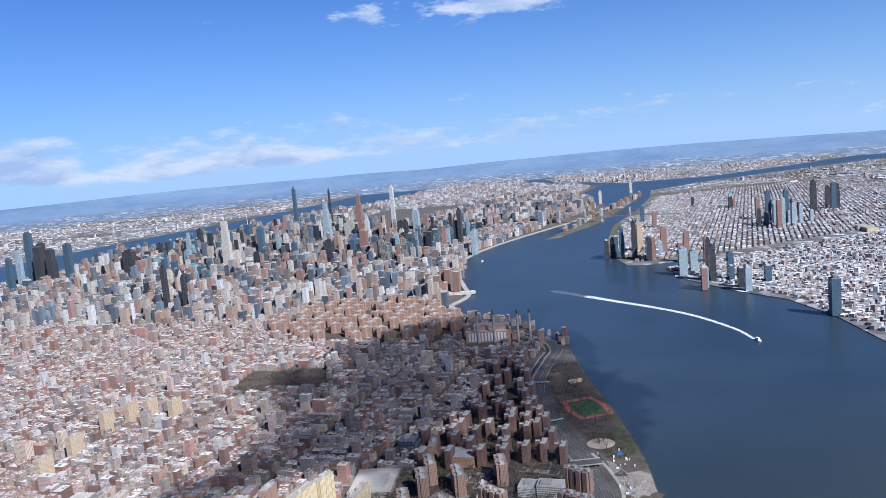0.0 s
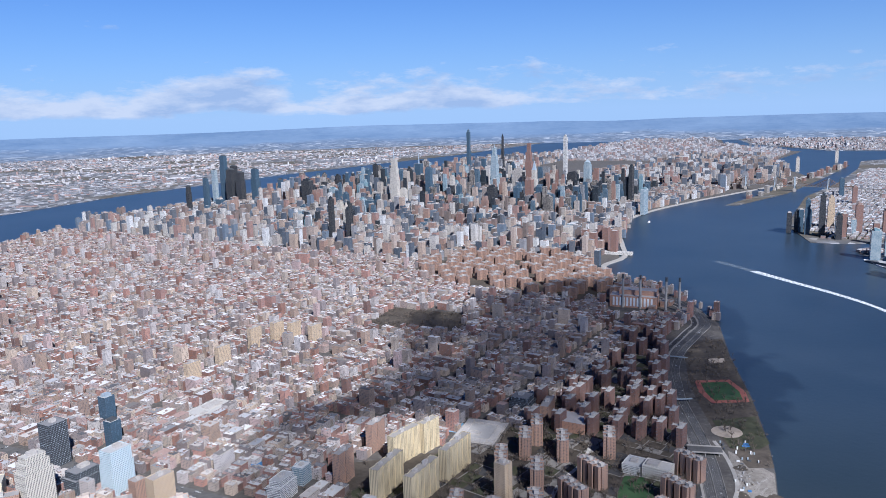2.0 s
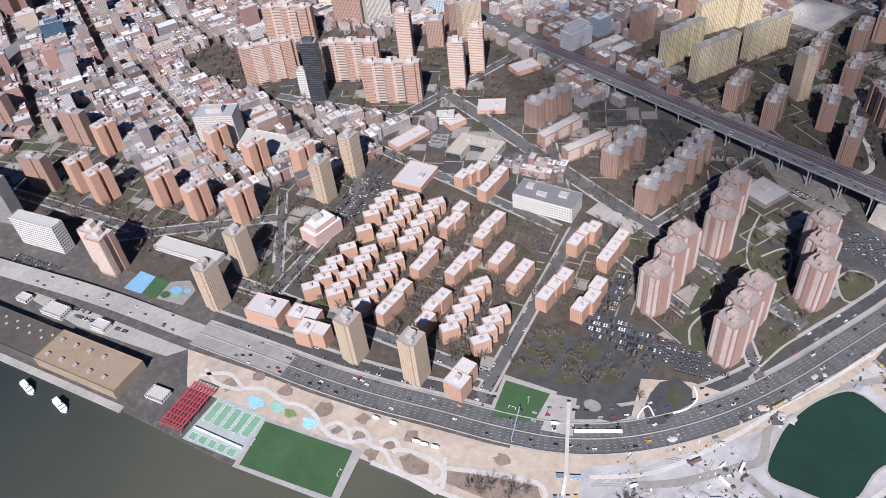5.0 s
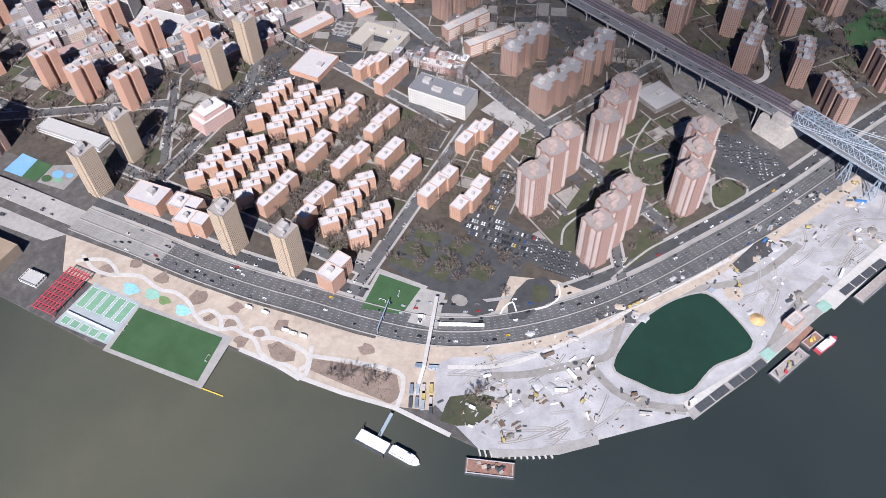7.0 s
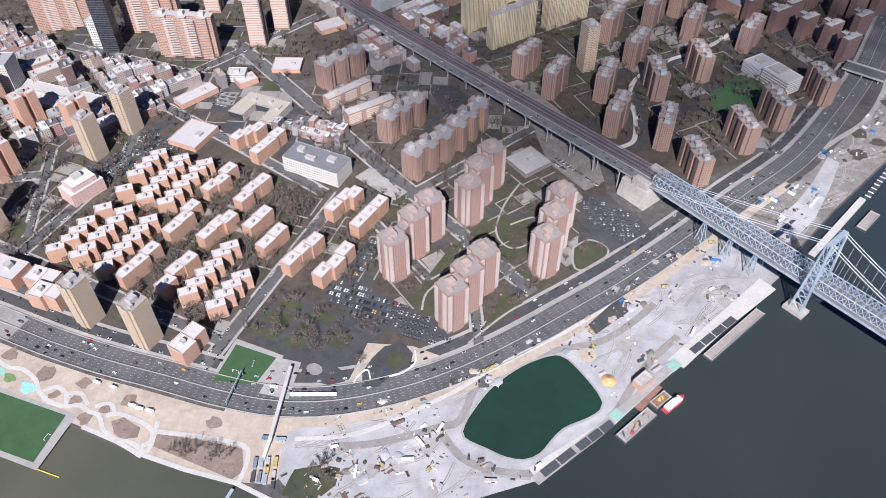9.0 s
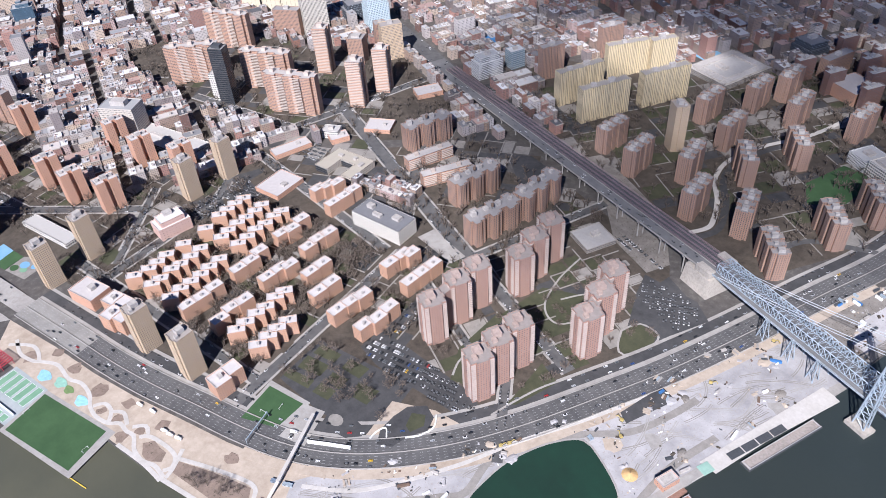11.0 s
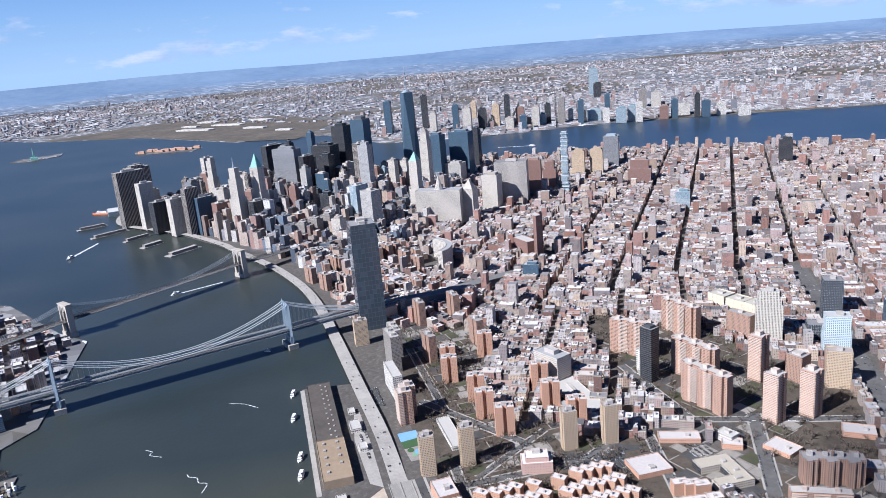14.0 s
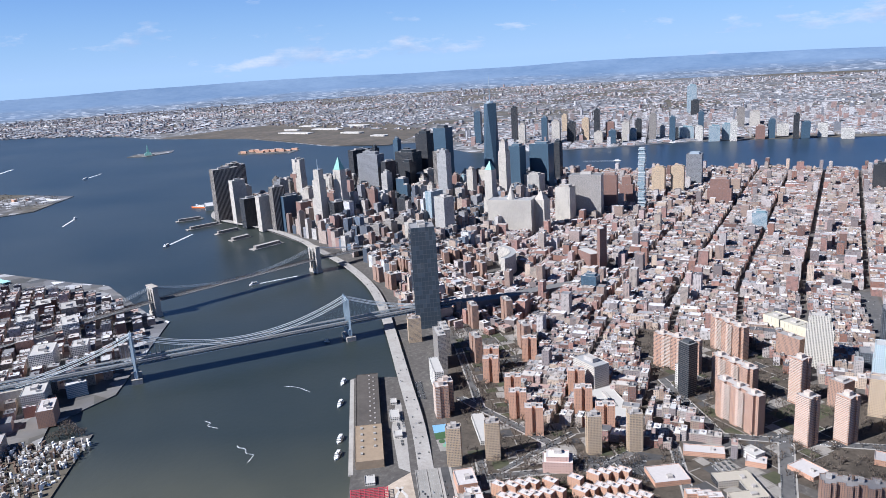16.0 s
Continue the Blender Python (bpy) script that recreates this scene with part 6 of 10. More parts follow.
def parcel(poly, az, step, lift, mix=(0.3, 0.22, 0.13)):
    """Lawns, lots and courts in a loose grid with footpaths between them."""
    a = radians(az)
    ax, ay = math.sin(a), math.cos(a)
    bx, by = ay, -ax
    us, vs = [x * ax + y * ay for x, y in poly], [x * bx + y * by for x, y in poly]
    turn = math.atan2(ay, ax)
    u = min(us)
    while u < max(us):
        du = step * r_g.uniform(0.7, 1.4)
        v = min(vs)
        while v < max(vs):
            dv = step * r_g.uniform(0.6, 1.3)
            cx, cy = (u + du / 2) * ax + (v + dv / 2) * bx, (u + du / 2) * ay + (v + dv / 2) * by
            if inside(cx, cy, poly) and open_ground(cx, cy):
                k, r = None, r_g.random()
                if r < mix[0]:
                    k = "ground_lawn_plots"
                elif r < mix[0] + mix[1]:
                    k = "ground_lot_plots"
                elif r < sum(mix):
                    k = "ground_paved_plots"
                elif r < sum(mix) + 0.15:
                    k = "ground_bare_plots"
                if k:
                    plots[k].box(cx, cy, du - 3.4, dv - 3.4, 2.4, 2.612 + lift, turn)
            for dx, dy, w, d in ((du / 2, 0, du, 1.9), (0, dv / 2, 1.9, dv)):
                px, py = (u + dx) * ax + (v + dy) * bx, (u + dx) * ay + (v + dy) * by
                if inside(px, py, poly) and open_ground(px, py) and r_g.random() < 0.45:
                    plots["pavement_footpaths"].box(px, py, w, d, 2.4, 2.664 + lift + (0.022 if w > d else 0), turn)
            v += dv
        u += du


for k_p, (poly, az, step) in enumerate((([(-400, 110), (-130, 118), (-160, 360), (-400, 330)], 80, 20), ([(-470, 70), (-400, 70), (-420, 270), (-480, 400), (-520, 400), (-520, 100)], 82, 24), ([(-940, 60), (-530, 130), (-530, 330), (-720, 320), (-950, 240)], 80, 22), ([(-140, 240), (-10, 245), (-20, 400), (-130, 400)], 80, 20), ([(0, 250), (100, 240), (190, 440), (120, 520), (-30, 600), (-40, 420)], 26, 22),
                       ([(-320, 460), (-70, 430), (10, 600), (-100, 700), (-300, 640)], 65, 26), ([(-330, 760), (40, 660), (330, 690), (400, 1000), (410, 1330), (260, 1330), (60, 1180), (-80, 1000)], 35, 28), ([(-900, 450), (-480, 470), (-420, 620), (-640, 720), (-900, 680)], 62, 28), ([(250, 1340), (420, 1340), (520, 1700), (400, 1720)], 29, 28), ([(-300, 380), (-180, 420), (-260, 540), (-480, 560), (-500, 440)], 65, 24), ([(-1160, 40), (-940, 50), (-900, 250), (-1150, 250)], 75, 26))):
    parcel(poly, az, step, 0.0017 * k_p, (0.2, 0.2, 0.3) if k_p in (1, 2, 10) else (0.06, 0.45, 0.2) if k_p in (5, 9) else (0.3, 0.22, 0.13))
for nm, sh in plots.items():
    structure(nm, sh, [PLOTS[nm][0]], PLOTS[nm][1], "ground")

# the park below the river towers
patch("park_hedged", [(-110, 200), (21, 218), (32, 155), (-30, 130), (-103, 133)], 2.66, M_LOT, "dark paved park with hedged lawns and bare trees")
for poly in ([(-104, 175), (-72, 180), (-70, 163), (-100, 156)], [(-106, 149), (-70, 155), (-67, 143), (-103, 138)], [(-63, 176), (-41, 180), (-39, 163), (-59, 164)], [(-30, 184), (-3, 190), (-1, 168), (-20, 166)], [(-62, 158), (-40, 160), (-38, 146), (-60, 143)], [(-104, 196), (-74, 200), (-72, 186), (-102, 181)], [(-62, 202), (-34, 205), (-33, 188), (-60, 186)]):
    patch("lawn_plot", poly[::-1], 2.74, M_LAWN, "small hedged green lawn in the park", "lawn")
patch("yard_school", [(-51, 128), (-29, 134), (-13, 92), (-43, 83)][::-1], 2.78, M_CONCRETE, "pale concrete school yard")
patch("court_dark", [(-27, 142), (2, 148), (18, 146), (24, 137), (12, 125), (-20, 119)][::-1], 2.78, M_LOT, "dark asphalt ball court beside the park")
patch("court_circle", [(-12 + 9 * math.cos(k * 0.524), 134 + 7 * math.sin(k * 0.524)) for k in range(12)], 2.84, M_PATH, "worn round mark on the ball court")
patch("plaza_skate", [(35, 194), (50, 208), (66, 201), (72, 185), (61, 166), (57, 148), (43, 140), (33, 155), (32, 176)][::-1], 2.80, M_LOT, "grey winding paved bowl of the plaza")
patch("plaza_green", [(44, 191), (57, 198), (65, 187), (59, 172), (50, 175)][::-1], 2.88, M_LAWN, "worn green island in the paved bowl")
for pts in ([(33, 140), (32, 150), (36, 160), (45, 152)], [(66, 205), (74, 192), (70, 176), (60, 164)]):
    structure("plaza_wall", Shape().ribbon(smooth_line(pts, 3), 1.4, 2.6, 3.9), [M_WHITE], "curved white seat wall round the plaza", "wall")
structure("fence_school", Shape().ribbon([(-14, 97), (6, 109), (26, 120)], 3.0, 2.6, 5.0), [M_WHITE], "white covered walk beside the highway", "canopy")
patch("lot_riverhouses", [(-68, 322), (-44, 330), (-44, 256), (70, 250), (114, 236), (110, 220), (-33, 214), (-66, 222)][::-1], 2.70, M_LOT, "asphalt car park below the river towers")
patch("lot_pale", [(125, 526), (197, 521), (222, 500), (199, 454), (135, 486)][::-1], 2.78, M_LOT, "asphalt car park beside the bridge anchorage")
patch("yard_bridge", [(60, 560), (125, 530), (140, 560), (90, 640), (20, 680), (-60, 720), (-80, 690), (10, 620)][::-1], 2.66, M_PATH0, "dusty storage yard under the viaduct")
patch("lawn_shade", [(24, 363), (50, 351), (58, 302), (65, 255), (46, 250), (24, 290)][::-1], 2.74, M_LAWN, "shaded garden lawn between the river towers")
patch("lawn_side", [(110, 331), (139, 319), (122, 268), (114, 262)][::-1], 2.74, M_LAWN, "sunny green lawn beside a river tower")
patch("lot_dark", [(-97, 497), (-112, 600), (-84, 612), (-88, 520)][::-1], 2.752, M_LOT, "dark asphalt lot among brick blocks")
patch("plaza_triangle", [(-148, 407), (-142, 432), (-72, 416), (-78, 394)][::-1], 2.757, M_CONCRETE, "pale paved triangle at a street crossing")
patch("rink_ice", [(-138, 1103), (-112, 1149), (-50, 1123), (-66, 1080)][::-1], 2.9, M_PLAY_BLUE, "pale blue outdoor rink")
patch("lot_crane", [(-159, 624), (-143, 655), (-92, 640), (-113, 585)][::-1], 2.72, M_LOT, "dark asphalt yard beside the viaduct")
for pts in ([(46, 503), (47, 453), (60, 406), (85, 390), (102, 407), (99, 443), (88, 452), (69, 426)], [(152, 427), (163, 449), (187, 447), (190, 427), (173, 397), (161, 404), (152, 427)], [(110, 241), (118, 270), (128, 300), (139, 322)], [(30, 300), (40, 330), (36, 360)], [(44, 256), (36, 280), (44, 310), (56, 320)]):
    structure("pavement_garden", Shape().ribbon(smooth_line(pts, 5), 2.4, 2.5, 2.82), [M_CONCRETE], "winding pale garden path", "path")
CRESCENT = smooth_line([(126, 628), (143, 655), (140, 680), (126, 718), (101, 763), (96, 816), (119, 880), (156, 938), (176, 985), (190, 1035)], 6)
structure("pavement_crescent", Shape().ribbon(CRESCENT, 7, 2.4, 2.84), [M_PALEPATH], "broad pale curving path among brick towers", "path")
structure("road_crescent", Shape().ribbon(offset_line(CRESCENT[:-20], 11), 10, 2.4, 2.76), [M_LOT], "curving estate drive among brick towers", "road")
structure("road_turnoff", Shape().ribbon(smooth_line([(330, 735), (296, 724), (254, 706), (235, 670), (240, 630)], 6), 9, 2.4, 2.74), [M_ASPHALT], "estate road leading to the highway", "road")
patch("court_blue", [(-597, 42), (-571, 44), (-563, 14), (-592, 10)][::-1], 2.80, M_PLAY_BLUE, "pale blue sports court by the highway")
patch("court_green", [(-571, 44), (-546, 47), (-541, 18), (-563, 14)][::-1], 2.80, M_TURF, "green sports court by the highway")
patch("court_play", [(-546, 47), (-525, 61), (-505, 52), (-500, 26), (-539, 18)][::-1], 2.80, M_PATH, "playground paving by the highway")
for cx, cy, r, m in ((-528, 40, 8, M_PLAY_BLUE), (-520, 34, 6, M_COURT), (-534, 28, 7, M_TURF), (-514, 46, 5, M_PLAY_BLUE)):
    structure("play_circle", Shape().prism([(cx + r * math.cos(k * 0.45), cy + r * 0.8 * math.sin(k * 0.45)) for k in range(14)], 2.6, 2.90 + r * 0.004), [m], "round coloured playground surface", "playground")
for poly in ([(-472, 236), (-452, 303), (-412, 285), (-419, 236)], [(-475, 331), (-452, 384), (-442, 380), (-440, 334)], [(-780, -39), (-701, -29), (-701, -6), (-782, -15)]):
    patch("lot_estate", poly[::-1], 2.70, M_LOT, "asphalt car park among estate towers")

# bare strip between the highway and the works
i0 = min(range(len(drive)), key=lambda k: math.hypot(drive[k][0] + 60, drive[k][1] - 72))
i1 = min(range(len(drive)), key=lambda k: math.hypot(drive[k][0] - 330, drive[k][1] - 690))
structure("ground_verge", Shape().ribbon(offset_line(drive[i0:i1], 23.5), 11, 2.4, 2.70), [M_SAND], "sandy verge beside the highway", "ground")
for pts in ([(60, 74), (91, 95), (132, 137), (147, 156), (143, 200), (161, 237), (195, 279), (230, 311), (250, 350), (264, 391)], [(132, 137), (176, 120), (233, 140), (262, 190), (275, 230), (282, 300), (300, 360)], [(221, 387), (248, 446), (270, 494), (283, 531), (337, 641), (398, 735)]):
    structure("road_works", Shape().ribbon(smooth_line(pts, 8), 8, 2.4, 2.68), [M_PATH], "compacted haul road across the works", "road")
structure("pavement_new", Shape().ribbon(smooth_line([(176, 101), (185, 111), (210, 123), (233, 133)], 5), 3, 2.4, 2.9), [M_CONCRETE], "new white path along the river wall", "path")
patch("pit_dark", [(211, 327), (227, 384), (247, 376), (223, 319)][::-1], 2.8437, M_LOT, "dark fenced pit in the works")
structure("pavement_quay", Shape().ribbon([(230, 140), (274, 222), (300, 300), (340, 400), (372, 480)], 9, 2.4, 2.87), [M_PALEPATH], "new white quay promenade along the river wall", "pavement")
patch("wharf_white", [(96, 8), (130, 28), (173, 71), (178, 64), (152, 36), (104, 3)][::-1], 2.76, M_CONCRETE, "new pale wharf slab at the river edge")


def blob(name, label, x, y, r, mat, z, seed):
    q = random.Random(seed)
    patch(name, [(x + r * q.uniform(0.6, 1.3) * math.cos(k * 0.628), y + r * q.uniform(0.6, 1.3) * math.sin(k * 0.628)) for k in range(10)], z, mat, label)


SITE = [(16, 56), (34, 24), (88, 8), (148, 40), (174, 72), (232, 136), (262, 216), (292, 299), (360, 500), (300, 525), (268, 500), (222, 400), (172, 290), (140, 230), (94, 170), (46, 112)]
BASIN = [(202, 284), (160, 228), (144, 169), (150, 134), (190, 128), (226, 139), (240, 168), (268, 208), (270, 244), (244, 272), (218, 282)]
r_w = random.Random(12)
k = 0
while k < 12:
    x, y = r_w.uniform(16, 360), r_w.uniform(8, 525)
    if inside(x, y, SITE) and not inside(x, y, BASIN):
        blob("ground_blotch", "patch of disturbed ground in the works", x, y, r_w.uniform(4, 12), r_w.choice((M_SAND, M_CONCRETE, M_CONCRETE, M_PATH)), 2.7011 + k * 0.0041, k)
        k += 1
# heaps, pallets, pipes and small plant of the works, too small and many to tell apart
junk = Shape()
k = 0
NORTHSITE = [(371, 506), (409, 648), (480, 890), (440, 960), (415, 880), (372, 720), (320, 590)]
while k < 620:
    x, y = r_w.uniform(16, 480), r_w.uniform(8, 960)
    if noise.noise(Vector((x / 38, y / 38, 2.2))) > -0.02 and ((inside(x, y, SITE) and not inside(x, y, BASIN)) or inside(x, y, NORTHSITE)):
        t = r_w.uniform(0, 3.1)
        s = r_w.choice((0.8, 0.8, 1, 1, 1.2, 1.6, 2.4))
        if r_w.random() < 0.2:
            junk.box(x, y, s * r_w.uniform(1.5, 3), s * r_w.uniform(1.5, 3), 2.4, 2.7 + s * r_w.uniform(0.3, 0.7), t, 0.35, r_w.choice((1, 2, 0)))
        else:
            junk.box(x, y, s * r_w.uniform(1, 3.4), s * r_w.uniform(0.5, 1.2), 2.4, 2.7 + s * r_w.uniform(0.2, 0.8), t, 1.0, r_w.choice((0, 0, 1, 2, 3, 3, 4, 5)))
        k += 1
tagged(new("site_rubble", junk.mesh("site_rubble", M_PALE, M_SAND, M_EARTH, M_STEEL_DARK, M_WHITE, M_TANK)), "heaps, pallets, pipes and debris of the works", "rubble", kind="stuff")
# ruts and wheel tracks across the works
r_u = random.Random(41)
ruts = [Shape(), Shape()]
made = 0
while made < 150:
    x, y, a, bend = r_u.uniform(16, 480), r_u.uniform(8, 960), r_u.uniform(0.6, 1.5), r_u.uniform(-0.10, 0.10)
    pts = []
    for k in range(r_u.randrange(5, 16)):
        if not ((inside(x, y, SITE) and not inside(x, y, BASIN)) or inside(x, y, NORTHSITE)):
            break
        pts.append((x, y))
        x, y, a = x + 5 * math.cos(a), y + 5 * math.sin(a), a + bend + r_u.uniform(-0.08, 0.08)
    if len(pts) > 3:
        z = 2.606 + made * 0.0006
        for off in (-1.0, 1.0):
            ruts[made % 2].ribbon(offset_line(pts, off), r_u.uniform(0.5, 1.3), 2.5, z)
        made += 1
for sh, m, lab in ((ruts[0], M_PATH, "grey wheel ruts across the works"), (ruts[1], M_CONCRETE, "pale wheel tracks across the works")):
    tagged(new("wheel_tracks", sh.mesh("wheel_tracks", m)), lab, "tracks", kind="stuff")
sp = thing("sand_mound", "heap of orange sand in the works", "heap", 256, 270, 2.6)
part("mound", Shape().rod((0, 0, 0), (0, 0, 4), 8, 0.6, 12), sp, plain("orange_sand", (0.55, 0.36, 0.16), 0.95))
# brown beds inside the loops of the new park, work huts and a floating boom
for k, (x, y, r) in enumerate(((-220, -19, 6), (-197, -14, 7), (-172, -22, 8), (-130, -13, 14), (-164, -6, 6), (-250, -6, 10), (-300, -8, 9), (-360, -32, 9), (-205, 6, 8), (-150, 12, 8), (-60, 36, 8), (-340, -8, 7))):
    blob("ground_bed", "brown planting bed of the new park", x, y, r, M_BROWNEARTH, 2.70 + k * 0.003, 100 + k)
structure("pavement_edge", Shape().ribbon([(-94, -24), (-50, -16), (0, -3), (60, 1)], 4.5, 2.4, 2.86), [M_PALEPATH], "pale esplanade along the river wall", "pavement")
M_HUT_BLUE = plain("grey_blue_hut", (0.17, 0.21, 0.27), 0.6)
for x, y, az, m in ((4, 21, 149, M_HUT_BLUE), (11, 9, 149, M_STEEL_DARK), (9, 24, 149, M_STEEL), (16, 12, 149, M_HUT_BLUE), (14, 27, 149, M_BULK), (18, 21, 149, M_YELLOW_DULL), (22, 13, 149, M_STEEL), (20, 31, 149, M_YELLOW_DULL), (27, 19, 149, M_BULK), (31, 13, 149, M_STEEL_DARK), (-3, 47, 62, M_HUT_BLUE), (9, 52, 62, M_STEEL)):
    hut = thing("work_hut", "flat-roofed site hut beside the footbridge", "hut", x, y, 2.6, radians(90 - az), "work huts")
    part("body", Shape().roofed(rect(0, 0, 10, 3.4), 0, 2.8, 0.2, 0.2), hut, m)
    part("door", Shape().box(2, -1.75, 1.0, 0.12, 0, 2.1), hut, M_DARKDOOR)
    part("window", Shape().box(-2, -1.75, 1.4, 0.12, 1.0, 2.0), hut, M_DARKDOOR)
for x, y, az in ((-133, 11, 70), (-122, 14, 70), (-142, 10, 70), (-174, 16, 78), (-193, 12, 78), (58, 71, 40), (-34, 96, 60)):
    tk = thing("work_truck", "white work truck parked beside the highway works", "truck", x, y, 2.7, radians(90 - az), "work trucks")
    part("cargo_box", Shape().box(-1, 0, 5.6, 2.4, 0.7, 3.2, bottom=True), tk, M_WHITE)
    part("cab", Shape().box(3.0, 0, 2.0, 2.2, 0.5, 2.5, 0, 0.9), tk, M_WHITE)
    for dx in (-2.6, 2.8):
        part("wheel_pair", Shape().rod((dx, -1.2, 0.5), (dx, 1.2, 0.5), 0.5, 0.5, 8, caps=True), tk, M_STEEL_DARK)
boom = thing("oil_boom", "yellow floating boom off the pitch corner", "boom", 0, 0, 0)
part("float", Shape().rod((-173, -83, 0.3), (-146, -78, 0.3), 0.6, 0.6, 6, caps=True), boom, M_YELLOW_LINE)

# road bridge over the highway and two light footbridges
ov = thing("overpass", "pale concrete road bridge over the highway", "bridge", 395, 992, 0, radians(-8))
part("deck", Shape().box(0, 0, 62, 30, 8.2, 9.4, bottom=True), ov, M_CONCRETE)
part("road_surface", Shape().box(0, 0, 62, 22, 9.4, 9.5), ov, M_ASPHALT)
for s in (-14.7, 14.7):
    part("parapet", Shape().box(0, s, 62, 0.5, 9.4, 10.5), ov, M_CONCRETE)
for x in (-24, 0, 24):
    part("pier", Shape().box(x, 0, 1.6, 26, 2.3, 8.2), ov, M_CONCRETE)
for x, y, az in ((407, 1240, 85), (470, 1530, 110)):
    fb = thing("footbridge", "slim grey footbridge over the highway", "footbridge", x, y, 0, radians(90 - az))
    part("deck", Shape().box(0, 0, 62, 3.6, 8.4, 9.0, bottom=True), fb, M_STEEL)
    for s in (-1.7, 1.7):
        part("railing", Shape().box(0, s, 62, 0.15, 9.0, 10.3), fb, M_STEEL)
    for dx in (-24, 24):
        part("support", Shape().box(dx, 0, 1.0, 3.0, 2.3, 8.4), fb, M_CONCRETE)

# ---------------------------------------------------------------- the southern towers
M_COPPER = plain("green_copper", (0.22, 0.42, 0.36), 0.6)
M_MET_GREY = facade("grey_metal_tower", [(0.28, 0.29, 0.31)], [(0.3, 0.3, 0.3)], 1.8, 3.9, (0.2, 0.8), (0.2, 0.9), gloss=0.15)
M_STRIPED = facade("dark_tower_pale_piers", [(0.44, 0.40, 0.36)], [(0.42, 0.40, 0.38)], 6.5, 3.9, (0.24, 0.94), (0.0, 1.0), (0.055, 0.052, 0.052), gloss=0.25, lit=1.3)
M_SILVER = facade("rippled_steel_tower", [(0.42, 0.42, 0.42)], [(0.4, 0.4, 0.4)], 3.0, 3.4, (0.25, 0.75), (0.25, 0.8), gloss=0.2)
M_STONE_PALE = facade("pale_stone_tower", [(0.56, 0.53, 0.48), (0.50, 0.48, 0.45)], [(0.42, 0.40, 0.38)], 3.0, 3.7, (0.2, 0.62), (0.12, 0.9), (0.07, 0.075, 0.085))
M_GRIDSLAB = facade("pale_grid_office_slab", [(0.50, 0.46, 0.42)], [(0.25, 0.25, 0.25)], 1.7, 3.8, (0.2, 0.8), (0.3, 0.85))
TURN_S = 25
single("dark_corner_tower", "wide dark office tower with pale vertical piers by the harbour", -3012, -1014, 62, 100, 190, 50, M_STRIPED, category="skyscraper")
single("grey_office_tower", "grey office tower at the island's tip", -2814, -1032, 45, 45, 150, 80, M_MET_GREY, category="skyscraper")
single("stone_office_tower", "dark stone office tower among older blocks", -2701, -877, 42, 34, 128, 36, M_LIME, category="skyscraper")
single("dark_office_block", "broad dark office block among older blocks", -2505, -778, 68, 53, 92, 36, M_GLASS_DARK, category="skyscraper")
single("stepped_white_tower", "white stepped office tower among older blocks", -2532, -752, 42, 37, 105, 36, M_GLASS_PALE, setbacks=((70, 0.8),), category="skyscraper")
single("grey_slab_tower", "grey slab office tower among older blocks", -2557, -680, 37, 45, 165, 36, M_MET_GREY, category="skyscraper")
single("blue_office_tower", "blue glass office tower among older blocks", -2425, -602, 51, 40, 118, 36, M_GLASS_BLUE, category="skyscraper")
single("brown_office_tower", "brown office tower among older blocks", -2328, -512, 37, 40, 105, 36, M_BROWN, category="skyscraper")
single("piered_office_tower", "grey office tower with vertical piers", -2271, -450, 62, 45, 112, 36, M_STRIPED, category="skyscraper")
single("teal_office_tower", "blue-green glass office tower among older blocks", -2290, -383, 42, 37, 100, 36, M_GLASS_BLUE, category="skyscraper")
single("spired_stone_tower", "pale stone setback tower among older blocks", -2720, -626, 37, 34, 220, 36, M_LIME, setbacks=((150, 0.75),), crown=('box', 12, M_LIME), category="skyscraper")
single("crowned_stone_tower", "tall stone setback tower with a stepped crown and spire", -2213, -452, 48, 42, 250, 36, M_LIME, setbacks=((140, 0.8), (210, 0.6)), crown=('spire', 40, M_STEEL), category="skyscraper")
single("copper_roofed_tower", "tall stone tower with a green copper pyramid roof", -2251, -377, 48, 40, 240, 36, M_LIME, setbacks=((150, 0.8),), crown=('pyramid', 48, M_COPPER), category="skyscraper")
single("metal_slab_tower", "wide grey metal and glass slab tower", -2642, -298, 118, 45, 248, 36, M_MET_GREY, category="skyscraper")
single("thin_dark_tower", "thin dark glass tower among older blocks", -2928, -307, 28, 29, 240, 36, M_GLASS_DARK, category="skyscraper")
single("slim_blue_tower", "slim pale blue glass tower", -3294, -229, 31, 29, 237, 36, M_GLASS_BLUE, category="skyscraper")
single("black_steel_tower", "broad black steel office tower", -2831, -145, 104, 66, 226, 36, M_GLASS_DARK, category="skyscraper")
single("dark_blue_tower", "tall dark blue glass tower", -2904, -67, 68, 58, 297, 36, M_GLASS_DARK, category="skyscraper")
single("braced_glass_tower", "tall blue glass tower with rooftop masts", -2779, 21, 68, 55, 329, 36, M_GLASS_BLUE, crown=('box', 10, M_STEEL_DARK), category="skyscraper")
single("grey_piered_tower", "grey tower with vertical piers", -2665, -207, 37, 34, 200, 36, M_STRIPED, category="skyscraper")
single("black_glass_tower", "black glass office tower among older blocks", -2633, -135, 48, 40, 205, 36, M_GLASS_DARK, category="skyscraper")
single("white_slab_tower", "white narrow stone slab among older blocks", -2502, -220, 31, 34, 180, 36, M_STONE_PALE, category="skyscraper")
single("white_block", "white stepped office block among older blocks", -2316, -227, 56, 45, 120, 36, M_STONE_PALE, setbacks=((80, 0.7),), category="skyscraper")
